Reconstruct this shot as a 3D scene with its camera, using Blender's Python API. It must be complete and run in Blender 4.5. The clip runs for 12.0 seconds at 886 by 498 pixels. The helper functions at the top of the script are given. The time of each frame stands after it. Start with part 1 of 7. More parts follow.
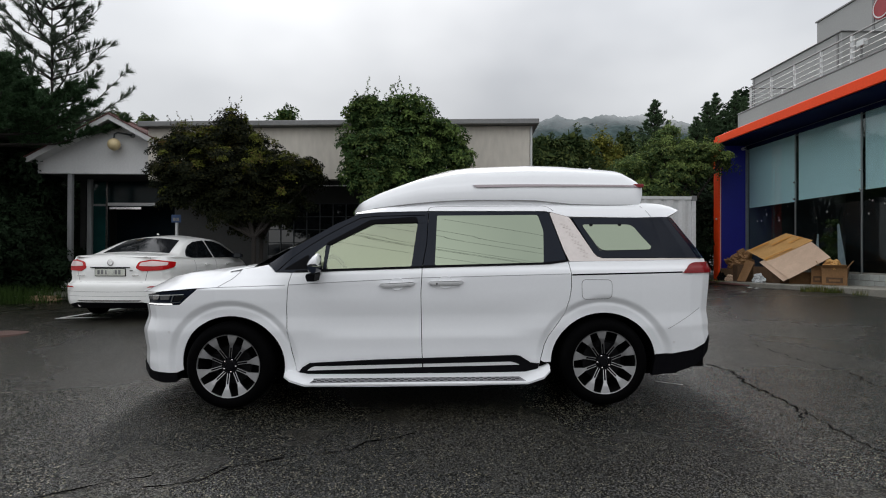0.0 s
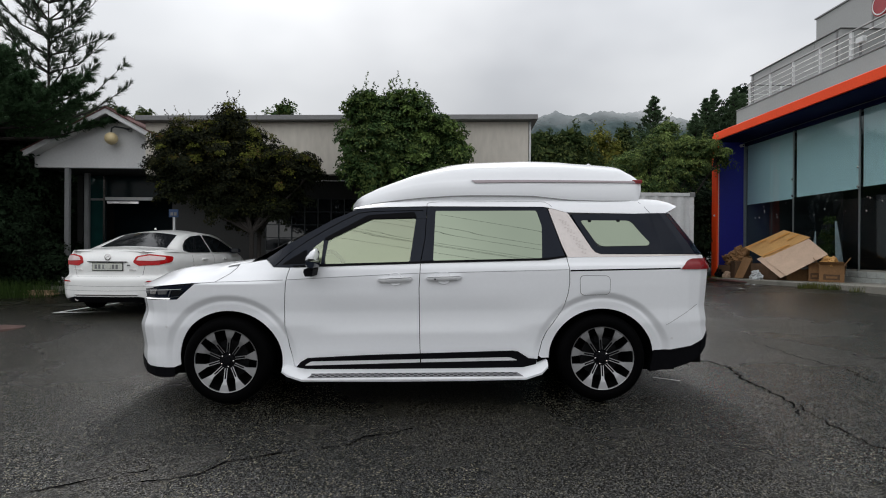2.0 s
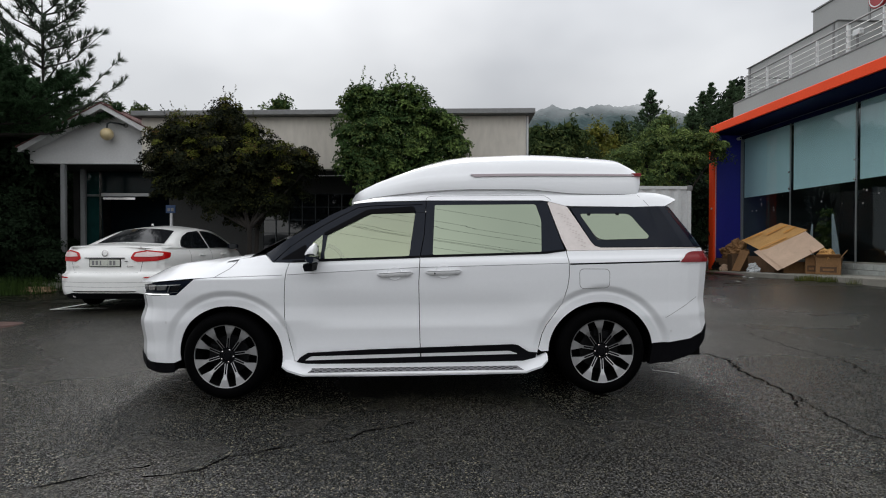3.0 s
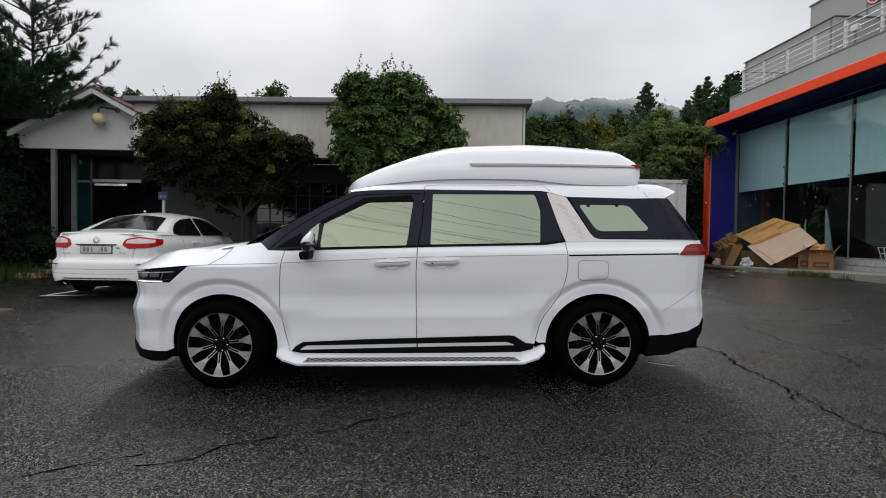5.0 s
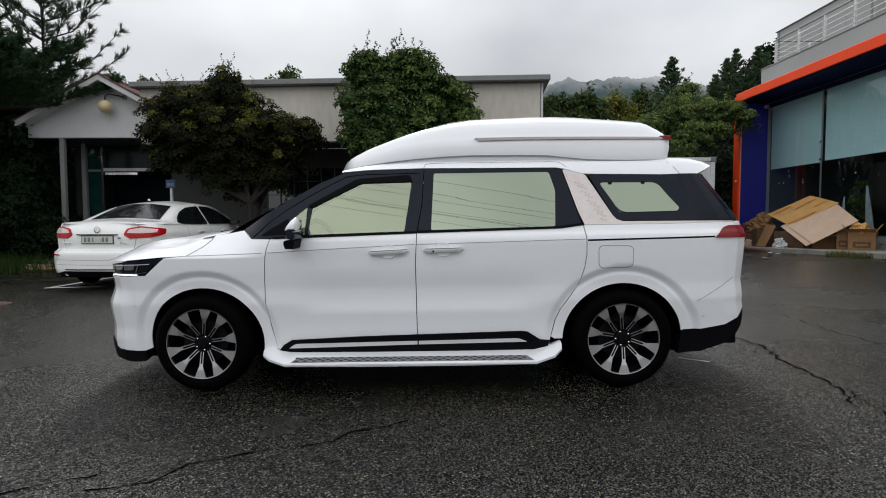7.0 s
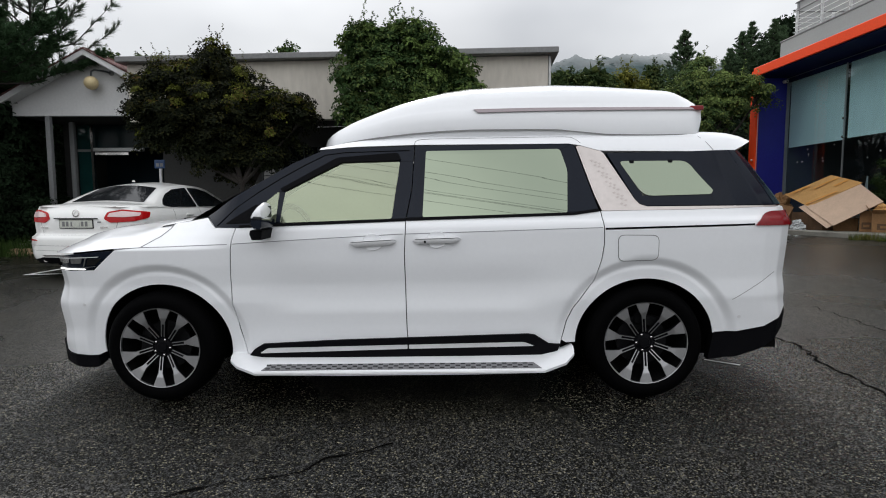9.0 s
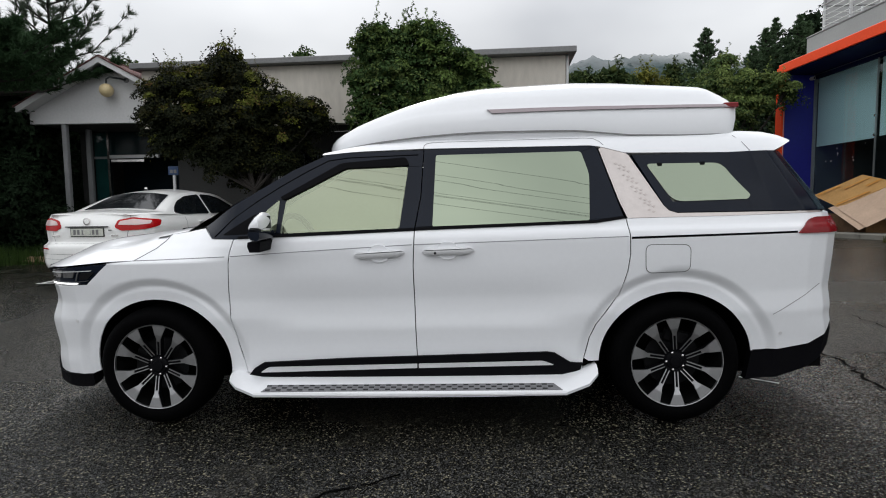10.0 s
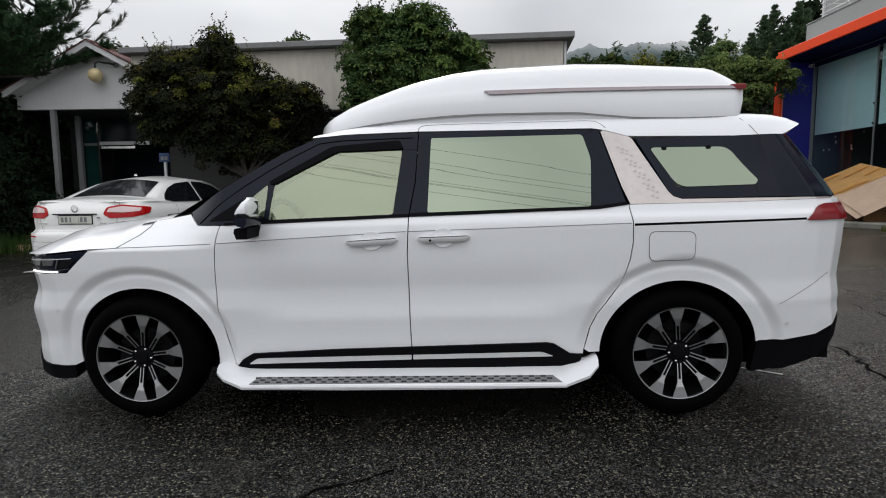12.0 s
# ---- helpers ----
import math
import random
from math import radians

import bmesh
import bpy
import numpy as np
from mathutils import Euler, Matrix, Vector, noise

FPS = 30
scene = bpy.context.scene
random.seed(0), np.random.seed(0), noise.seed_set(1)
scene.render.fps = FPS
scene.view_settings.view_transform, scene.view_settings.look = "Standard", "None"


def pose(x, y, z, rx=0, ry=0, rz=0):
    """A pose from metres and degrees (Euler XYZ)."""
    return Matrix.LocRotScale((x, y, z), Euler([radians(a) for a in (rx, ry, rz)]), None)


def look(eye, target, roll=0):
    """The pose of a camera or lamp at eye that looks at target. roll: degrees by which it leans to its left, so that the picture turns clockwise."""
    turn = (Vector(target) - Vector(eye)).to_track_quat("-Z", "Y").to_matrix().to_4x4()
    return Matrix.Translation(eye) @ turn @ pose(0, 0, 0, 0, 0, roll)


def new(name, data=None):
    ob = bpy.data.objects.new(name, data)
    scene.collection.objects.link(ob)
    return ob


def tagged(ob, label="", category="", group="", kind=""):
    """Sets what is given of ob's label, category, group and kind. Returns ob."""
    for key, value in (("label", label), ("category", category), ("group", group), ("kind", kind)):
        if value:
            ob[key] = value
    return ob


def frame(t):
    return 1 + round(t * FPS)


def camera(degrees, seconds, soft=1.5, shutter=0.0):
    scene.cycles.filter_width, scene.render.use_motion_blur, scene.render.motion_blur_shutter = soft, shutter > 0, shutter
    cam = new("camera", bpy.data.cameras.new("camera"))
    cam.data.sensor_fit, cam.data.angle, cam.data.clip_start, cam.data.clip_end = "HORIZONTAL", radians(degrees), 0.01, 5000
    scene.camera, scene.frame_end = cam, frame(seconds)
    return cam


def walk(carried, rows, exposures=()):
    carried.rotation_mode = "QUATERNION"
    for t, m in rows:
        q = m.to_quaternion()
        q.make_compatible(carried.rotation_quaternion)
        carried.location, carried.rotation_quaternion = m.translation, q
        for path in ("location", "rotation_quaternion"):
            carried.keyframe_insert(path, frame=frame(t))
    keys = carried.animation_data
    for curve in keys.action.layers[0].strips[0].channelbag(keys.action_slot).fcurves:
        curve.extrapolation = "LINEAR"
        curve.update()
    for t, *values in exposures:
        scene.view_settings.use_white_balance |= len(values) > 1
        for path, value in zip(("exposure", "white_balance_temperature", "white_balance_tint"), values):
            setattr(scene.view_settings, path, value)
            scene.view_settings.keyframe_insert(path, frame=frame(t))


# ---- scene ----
cam = camera(76.4, 12.0, soft=1.05)
PATH = [
    (0, (0.019, -0.054, 1.302), (0.066, 1.946, 1.315), 0.2),
    (0.5, (0.022, -0.042, 1.301), (0.073, 1.958, 1.305), 0.1),
    (1, (0.034, -0.039, 1.296), (0.088, 1.96, 1.301), -0.0),
    (1.5, (0.031, -0.041, 1.306), (0.087, 1.958, 1.304), 0.0),
    (2, (0.017, -0.047, 1.299), (0.071, 1.952, 1.297), 0.4),
    (2.5, (0.012, -0.048, 1.299), (0.075, 1.951, 1.28), 0.1),
    (3, (-0.002, -0.044, 1.295), (0.062, 1.955, 1.274), 0.1),
    (5, (-0.037, 0.006, 1.282), (0.051, 2.003, 1.23), 0.8),
    (5.5, (-0.031, 0.052, 1.28), (0.054, 2.049, 1.224), 0.5),
    (6, (0.017, 0.185, 1.275), (0.09, 2.183, 1.196), -0.1),
    (6.5, (0.095, 0.343, 1.287), (0.133, 2.341, 1.213), 0.3),
    (7, (0.123, 0.504, 1.279), (0.135, 2.501, 1.172), -0.1),
    (7.2, (0.124, 0.576, 1.284), (0.156, 2.573, 1.186), 0.1),
    (9, (0.202, 1.076, 1.31), (0.194, 3.068, 1.133), -0.2),
    (9.5, (0.23, 1.194, 1.319), (0.157, 3.183, 1.116), -0.2),
    (10, (0.235, 1.335, 1.337), (0.165, 3.327, 1.171), -0.7),
    (10.5, (0.228, 1.41, 1.334), (0.146, 3.4, 1.149), -1.0),
    (11, (0.234, 1.436, 1.329), (0.166, 3.427, 1.146), -0.7),
    (11.5, (0.236, 1.442, 1.335), (0.162, 3.433, 1.161), -0.5),
    (12, (0.232, 1.46, 1.316), (0.177, 3.448, 1.111), -0.6),
]
walk(cam, [(t, look(eye, target, roll)) for t, eye, target, roll in PATH], [(0, 0.04), (3, 0.05), (5, 0.06), (7, 0.10), (9, 0.20), (12, 0.14)])

# ---- world and light ----
world = bpy.data.worlds.new("overcast_sky")
scene.world = world
world.use_nodes = True
wn, wl = world.node_tree.nodes, world.node_tree.links
wn.clear()
w_out, w_bg = wn.new("ShaderNodeOutputWorld"), wn.new("ShaderNodeBackground")
sky = wn.new("ShaderNodeTexSky")
sky.sky_type, sky.sun_disc = "NISHITA", False
sky.sun_elevation, sky.sun_rotation = radians(38), radians(0)
w_co, w_sep = wn.new("ShaderNodeTexCoord"), wn.new("ShaderNodeSeparateXYZ")
w_map = wn.new("ShaderNodeMapping")
w_map.inputs["Scale"].default_value = (1.0, 1.0, 1.7)
w_map.inputs["Location"].default_value = (0.62, 0.2, 0.35)
w_noise = wn.new("ShaderNodeTexNoise")
w_noise.inputs["Scale"].default_value, w_noise.inputs["Detail"].default_value, w_noise.inputs["Roughness"].default_value = 1.8, 4, 0.42
w_ramp = wn.new("ShaderNodeValToRGB")
w_ramp.color_ramp.elements[0].position, w_ramp.color_ramp.elements[0].color = 0.32, (0.62, 0.632, 0.65, 1)
w_ramp.color_ramp.elements[1].position, w_ramp.color_ramp.elements[1].color = 0.62, (1.04, 1.04, 1.035, 1)
w_grad = wn.new("ShaderNodeValToRGB")
for pos, val in ((0.20, 0.74), (0.27, 0.82), (0.38, 1.06), (0.60, 1.40), (0.0, 0.62), (1.0, 1.30)):
    if pos == 0.0:
        e = w_grad.color_ramp.elements[0]
    elif pos == 1.0:
        e = w_grad.color_ramp.elements[len(w_grad.color_ramp.elements) - 1]
    else:
        e = w_grad.color_ramp.elements.new(pos)
    e.color = (val * 0.985, val, val * 1.025, 1)
w_mul, w_mix = wn.new("ShaderNodeMix"), wn.new("ShaderNodeMix")
for m in (w_mul, w_mix):
    m.data_type = "RGBA"
w_mul.blend_type = "MULTIPLY"
w_mul.inputs["Factor"].default_value = 1.0
w_mix.inputs["Factor"].default_value = 0.94
w_sc = wn.new("ShaderNodeMix")
w_sc.data_type, w_sc.blend_type = "RGBA", "MULTIPLY"
w_sc.inputs["Factor"].default_value = 1.0
w_sc.inputs["B"].default_value = (0.1, 0.1, 0.1, 1)
wl.new(w_co.outputs["Generated"], w_map.inputs["Vector"])
wl.new(w_map.outputs["Vector"], w_noise.inputs["Vector"])
wl.new(w_noise.outputs["Fac"], w_ramp.inputs["Fac"])
wl.new(w_co.outputs["Generated"], w_sep.inputs["Vector"])
wl.new(w_sep.outputs["Z"], w_grad.inputs["Fac"])
wl.new(w_grad.outputs["Color"], w_mul.inputs["A"])
wl.new(w_ramp.outputs["Color"], w_mul.inputs["B"])
wl.new(sky.outputs["Color"], w_sc.inputs["A"])
wl.new(w_sc.outputs["Result"], w_mix.inputs["A"])
w_side, w_tilt = wn.new("ShaderNodeMapRange"), wn.new("ShaderNodeVectorMath")
w_side.interpolation_type = "SMOOTHSTEP"
w_side.inputs["From Min"].default_value, w_side.inputs["From Max"].default_value = 0.35, -0.9
w_side.inputs["To Min"].default_value, w_side.inputs["To Max"].default_value = 1.0, 1.24
w_tilt.operation = "SCALE"
wl.new(w_sep.outputs["Y"], w_side.inputs["Value"])
wl.new(w_mul.outputs["Result"], w_tilt.inputs[0])
wl.new(w_side.outputs["Result"], w_tilt.inputs["Scale"])
wl.new(w_tilt.outputs["Vector"], w_mix.inputs["B"])
wl.new(w_mix.outputs["Result"], w_bg.inputs["Color"])
w_bg.inputs["Strength"].default_value = 1.0
wl.new(w_bg.outputs["Background"], w_out.inputs["Surface"])

sun = new("sun", bpy.data.lights.new("sun", "SUN"))
sun.data.energy, sun.data.angle, sun.data.color = 1.5, radians(25), (1.0, 0.98, 0.95)
sun.matrix_world = look((0, 32, 22), (0, 4, 0))
scene.view_settings.exposure = 0.0


# ---- materials ----
def mat(name, color, rough=0.6, metal=0.0, vary=0.15, scale=3.0, fine=60.0, bump=0.0, bump_scale=80.0, coat=0.0, rough_vary=0.0, island=0.0, random_ob=0.0, spec=0.5, stretch=None):
    """A surface with colour variation at two scales, optional relief, clear coat and piece-to-piece variation."""
    m = bpy.data.materials.new(name)
    m.use_nodes = True
    n, l = m.node_tree.nodes, m.node_tree.links
    b = n["Principled BSDF"]
    b.inputs["Metallic"].default_value = metal
    b.inputs["Roughness"].default_value = rough
    b.inputs["Coat Weight"].default_value = coat
    b.inputs["Coat Roughness"].default_value = 0.03
    b.inputs["Specular IOR Level"].default_value = spec
    co = n.new("ShaderNodeTexCoord")
    src = co.outputs["Object"]
    if stretch:
        mp = n.new("ShaderNodeMapping")
        mp.inputs["Scale"].default_value = stretch
        l.new(src, mp.inputs["Vector"])
        src = mp.outputs["Vector"]
    a, c = n.new("ShaderNodeTexNoise"), n.new("ShaderNodeTexNoise")
    a.inputs["Scale"].default_value, a.inputs["Detail"].default_value = scale, 5
    c.inputs["Scale"].default_value, c.inputs["Detail"].default_value = fine, 3
    l.new(src, a.inputs["Vector"])
    l.new(src, c.inputs["Vector"])
    add = n.new("ShaderNodeMath")
    add.operation = "ADD"
    l.new(a.outputs["Fac"], add.inputs[0])
    l.new(c.outputs["Fac"], add.inputs[1])
    val = add.outputs[0]
    if island or random_ob:
        g = n.new("ShaderNodeNewGeometry" if island else "ShaderNodeObjectInfo")
        mm = n.new("ShaderNodeMath")
        mm.operation = "MULTIPLY_ADD"
        mm.inputs[1].default_value = 2 * (island or random_ob)
        l.new(g.outputs["Random Per Island" if island else "Random"], mm.inputs[0])
        sub = n.new("ShaderNodeMath")
        sub.operation = "SUBTRACT"
        sub.inputs[1].default_value = island or random_ob
        l.new(val, sub.inputs[0])
        l.new(sub.outputs[0], mm.inputs[2])
        val = mm.outputs[0]
    mr = n.new("ShaderNodeMapRange")
    mr.inputs["From Min"].default_value, mr.inputs["From Max"].default_value = 0.5, 1.5
    mr.inputs["To Min"].default_value, mr.inputs["To Max"].default_value = 1 - 2 * vary, 1 + 2 * vary
    mr.clamp = False
    l.new(val, mr.inputs["Value"])
    mx = n.new("ShaderNodeVectorMath")
    mx.operation = "SCALE"
    mx.inputs[0].default_value = color[:3]
    l.new(mr.outputs["Result"], mx.inputs["Scale"])
    l.new(mx.outputs["Vector"], b.inputs["Base Color"])
    if rough_vary:
        rr = n.new("ShaderNodeMapRange")
        rr.inputs["From Min"].default_value, rr.inputs["From Max"].default_value = 0.35, 0.65
        rr.inputs["To Min"].default_value, rr.inputs["To Max"].default_value = max(0.02, rough - rough_vary), min(1, rough + rough_vary)
        l.new(a.outputs["Fac"], rr.inputs["Value"])
        l.new(rr.outputs["Result"], b.inputs["Roughness"])
    if bump:
        d = n.new("ShaderNodeTexNoise")
        d.inputs["Scale"].default_value, d.inputs["Detail"].default_value = bump_scale, 4
        l.new(src, d.inputs["Vector"])
        bp = n.new("ShaderNodeBump")
        bp.inputs["Strength"].default_value, bp.inputs["Distance"].default_value = bump, 0.02
        l.new(d.outputs["Fac"], bp.inputs["Height"])
        l.new(bp.outputs["Normal"], b.inputs["Normal"])
    return m


def asphalt_mat():
    """Wet asphalt: dark binder, chippings that differ in paleness and gloss, smoother worn patches."""
    m = mat("wet_asphalt", (0.0090, 0.0088, 0.0074), 0.27, 0, 0.25, 0.35, 6.0, rough_vary=0.10, spec=0.6)
    n, l = m.node_tree.nodes, m.node_tree.links
    b = n["Principled BSDF"]
    co = n.new("ShaderNodeTexCoord")
    warp, wsub, wadd = n.new("ShaderNodeTexNoise"), n.new("ShaderNodeVectorMath"), n.new("ShaderNodeVectorMath")
    warp.inputs["Scale"].default_value, warp.inputs["Detail"].default_value = 90, 2
    wsub.operation, wadd.operation = "SCALE", "ADD"
    wsub.inputs["Scale"].default_value = 0.012
    l.new(co.outputs["Object"], warp.inputs["Vector"])
    l.new(warp.outputs["Color"], wsub.inputs[0])
    l.new(co.outputs["Object"], wadd.inputs[0])
    l.new(wsub.outputs["Vector"], wadd.inputs[1])
    v = n.new("ShaderNodeTexVoronoi")
    v.inputs["Scale"].default_value = 135
    l.new(wadd.outputs["Vector"], v.inputs["Vector"])
    sep = n.new("ShaderNodeSeparateColor")
    l.new(v.outputs["Color"], sep.inputs["Color"])
    ramp = n.new("ShaderNodeValToRGB")
    ramp.color_ramp.elements[0].position, ramp.color_ramp.elements[0].color = 0.62, (0.35, 0.35, 0.35, 1)
    ramp.color_ramp.elements[1].position, ramp.color_ramp.elements[1].color = 1.0, (25.0, 23.4, 19.8, 1)
    mid = ramp.color_ramp.elements.new(0.90)
    mid.color = (2.2, 2.2, 2.1, 1)
    l.new(sep.outputs["Red"], ramp.inputs["Fac"])
    old = b.inputs["Base Color"].links[0].from_socket
    mul = n.new("ShaderNodeVectorMath")
    mul.operation = "MULTIPLY"
    l.new(old, mul.inputs[0])
    l.new(ramp.outputs["Color"], mul.inputs[1])
    l.new(mul.outputs["Vector"], b.inputs["Base Color"])
    # gloss differs from chip to chip; binder between them is dull
    gl, edge, gm = n.new("ShaderNodeMapRange"), n.new("ShaderNodeMapRange"), n.new("ShaderNodeMath")
    gl.inputs["From Min"].default_value, gl.inputs["From Max"].default_value = 0.55, 1.0
    gl.inputs["To Min"].default_value, gl.inputs["To Max"].default_value = 0.10, 2.4
    edge.inputs["From Min"].default_value, edge.inputs["From Max"].default_value = 0.75, 0.35
    edge.inputs["To Min"].default_value, edge.inputs["To Max"].default_value = 0.25, 1.0
    gm.operation = "MULTIPLY"
    l.new(sep.outputs["Green"], gl.inputs["Value"])
    l.new(v.outputs["Distance"], edge.inputs["Value"])
    l.new(gl.outputs["Result"], gm.inputs[0])
    l.new(edge.outputs["Result"], gm.inputs[1])
    l.new(gm.outputs[0], b.inputs["Specular IOR Level"])
    bp = n.new("ShaderNodeBump")
    bp.inputs["Strength"].default_value, bp.inputs["Distance"].default_value = 0.6, 0.006
    bp.invert = True
    l.new(v.outputs["Distance"], bp.inputs["Height"])
    l.new(bp.outputs["Normal"], b.inputs["Normal"])
    return m


def glass_mat(name, tint, mirror, rough=0.01):
    """Tinted pane: part mirror film, part clear."""
    m = bpy.data.materials.new(name)
    m.use_nodes = True
    n, l = m.node_tree.nodes, m.node_tree.links
    out = n["Material Output"]
    n.remove(n["Principled BSDF"])
    g, t, mix = n.new("ShaderNodeBsdfGlossy"), n.new("ShaderNodeBsdfTransparent"), n.new("ShaderNodeMixShader")
    g.inputs["Color"].default_value, g.inputs["Roughness"].default_value = (*tint, 1), rough
    t.inputs["Color"].default_value = (*tint, 1)
    mix.inputs["Fac"].default_value = 1 - mirror
    l.new(g.outputs[0], mix.inputs[1])
    l.new(t.outputs[0], mix.inputs[2])
    l.new(mix.outputs[0], out.inputs["Surface"])
    return m


def leaf_mat(name, color, var=0.45, trans=0.35, young=None, share=0.3):
    """Leaf: differs from leaf to leaf; a share of the leaves has the colour of young growth."""
    m = mat(name, color, 0.75, 0, 0.22, 1.2, 30, island=var, spec=0.1)
    n, l = m.node_tree.nodes, m.node_tree.links
    b = n["Principled BSDF"]
    base = b.inputs["Base Color"].links[0].from_socket
    if young:
        g, noi, add, mr, mix = (n.new("ShaderNode" + k) for k in ("NewGeometry", "TexNoise", "Math", "MapRange", "Mix"))
        noi.inputs["Scale"].default_value, noi.inputs["Detail"].default_value = 2.2, 2
        l.new(n["Texture Coordinate"].outputs["Object"], noi.inputs["Vector"])
        add.operation = "MULTIPLY_ADD"
        add.inputs[1].default_value = 0.5
        l.new(g.outputs["Random Per Island"], add.inputs[0])
        l.new(noi.outputs["Fac"], add.inputs[2])
        mr.inputs["From Min"].default_value, mr.inputs["From Max"].default_value = 0.95 - share * 0.6, 1.05 - share * 0.3
        l.new(add.outputs[0], mr.inputs["Value"])
        mix.data_type = "RGBA"
        l.new(mr.outputs["Result"], mix.inputs["Factor"])
        l.new(base, mix.inputs["A"])
        mix.inputs["B"].default_value = (*young, 1)
        l.new(mix.outputs["Result"], b.inputs["Base Color"])
        base = mix.outputs["Result"]
    tr, mix = n.new("ShaderNodeBsdfTranslucent"), n.new("ShaderNodeMixShader")
    mix.inputs["Fac"].default_value = trans
    l.new(base, tr.inputs["Color"])
    l.new(b.outputs[0], mix.inputs[1])
    l.new(tr.outputs[0], mix.inputs[2])
    l.new(mix.outputs[0], n["Material Output"].inputs["Surface"])
    return m


M_ASPHALT = asphalt_mat()
M_CRACK = mat("crack_dirt", (0.002, 0.002, 0.002), 0.9, spec=0.02)
M_PAINT = mat("white_paint", (0.82, 0.828, 0.848), 0.32, 0, 0.01, 2, 40, coat=1.0)
M_PAINT2 = mat("sedan_paint", (0.88, 0.88, 0.86), 0.32, 0, 0.02, 2, 40, coat=0.8)
M_PIANO = mat("gloss_black", (0.005, 0.008, 0.016), 0.16, 0, 0.1, spec=0.16)
M_BLACK = mat("black_plastic", (0.003, 0.003, 0.004), 0.6, 0, 0.2, 5, 120, bump=0.15, bump_scale=300, spec=0.06)
M_DARK = mat("underbody_dark", (0.003, 0.003, 0.003), 0.9, spec=0.05)
M_RUBBER = mat("tyre_rubber", (0.0012, 0.0012, 0.0014), 0.7, 0, 0.25, 9, 90, bump=0.2, bump_scale=120, spec=0.03)
M_CHROME = mat("satin_chrome", (0.72, 0.70, 0.69), 0.22, 1.0, 0.03)
M_ROSED = mat("satin_diamond_metal", (0.40, 0.36, 0.34), 0.4, 1.0, 0.05)
M_ROSE = mat("satin_pillar_metal", (0.46, 0.42, 0.40), 0.30, 1.0, 0.05, 4, 30, bump=0.05, bump_scale=25)
M_ALLOY = mat("machined_alloy", (0.46, 0.46, 0.47), 0.34, 1.0, 0.06, 6, 200)
M_ALLOYD = mat("dark_alloy", (0.003, 0.003, 0.004), 0.45, 0.0, 0.1, spec=0.08)
M_STEEL = mat("brake_steel", (0.22, 0.22, 0.22), 0.4, 0.9, 0.2)
M_DISC = mat("dull_disc", (0.012, 0.012, 0.013), 0.5, 0.4, 0.2, spec=0.1)
M_PANE = glass_mat("film_glass", (0.49, 0.535, 0.40), 0.42)
M_MIRROR = glass_mat("mirror_film", (0.235, 0.268, 0.205), 1.0)
M_MIRROR_S = glass_mat("satin_mirror_film", (0.235, 0.268, 0.205), 1.0, 0.22)
M_BLIND = mat("pale_sunshade", (0.72, 0.74, 0.62), 0.8, 0, 0.03)
M_DARKGLASS = mat("dark_glass", (0.008, 0.01, 0.012), 0.04, 0, 0.1, coat=0.6)
M_SCREEN = mat("rear_screen_glass", (0.012, 0.013, 0.015), 0.08, 0, 0.1, spec=0.22)
M_DRL = bpy.data.materials.new("running_light")
M_DRL.use_nodes = True
M_DRL.node_tree.nodes["Principled BSDF"].inputs["Emission Color"].default_value = (1, 1, 1, 1)
M_DRL.node_tree.nodes["Principled BSDF"].inputs["Emission Strength"].default_value = 1.0
M_RED = mat("red_lens", (0.19, 0.007, 0.010), 0.25, 0, 0.1, coat=0.0, spec=0.3)
M_REDB = mat("bright_red_lens", (0.42, 0.006, 0.008), 0.2, 0, 0.1, spec=0.3)
M_LENS = mat("clear_lens", (0.66, 0.52, 0.51), 0.15, 0.1, 0.05)
M_WALL = mat("pale_render", (0.56, 0.52, 0.46), 0.85, 0, 0.09, 0.9, 9, bump=0.15, bump_scale=60, stretch=(1, 1, 0.3))
M_WALLW = mat("white_porch_paint", (0.62, 0.62, 0.62), 0.8, 0, 0.05, 1.2, 20, bump=0.1)
# Grey wall colour darkened to hold the shade under eaves and porch roof.
M_WALLD = mat("eave_shaded_grey_wall", (0.040, 0.040, 0.039), 0.85, 0, 0.12, 1.0, 20, bump=0.2)
M_CAP = mat("grey_cap_metal", (0.20, 0.20, 0.20), 0.55, 0.3, 0.12, 2, 30)
M_SHINGLE = mat("maroon_shingle", (0.13, 0.055, 0.05), 0.8, 0, 0.2, 3, 40, bump=0.3)
M_POST = mat("post_paint", (0.20, 0.205, 0.21), 0.6, 0, 0.1, 3, 30)
M_GREYPANEL = mat("grey_cladding", (0.33, 0.335, 0.33), 0.6, 0, 0.05, 0.8, 20)
M_ORANGE = mat("orange_fascia", (0.95, 0.075, 0.012), 0.6, 0, 0.05, 1, 20, spec=0.2)
M_BLUE = mat("blue_panel", (0.012, 0.014, 0.24), 0.5, 0, 0.08, 1, 20)
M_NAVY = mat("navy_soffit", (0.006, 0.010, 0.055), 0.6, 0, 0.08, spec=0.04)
M_ROLLER = mat("grey_blue_blind", (0.50, 0.66, 0.68), 0.7, 0, 0.04, 0.6, 8, stretch=(1, 1, 0.2))
M_GRID = mat("dark_grid_metal", (0.035, 0.042, 0.045), 0.5, 0.2, 0.1)
# Near-black colour paints in the darkness of the unlit rooms.
M_SHOP = mat("unlit_room_dark", (0.006, 0.015, 0.021), 0.5, 0, 0.2, spec=0.1)
M_MULL = mat("grey_mullion", (0.30, 0.32, 0.32), 0.4, 0.6, 0.08)
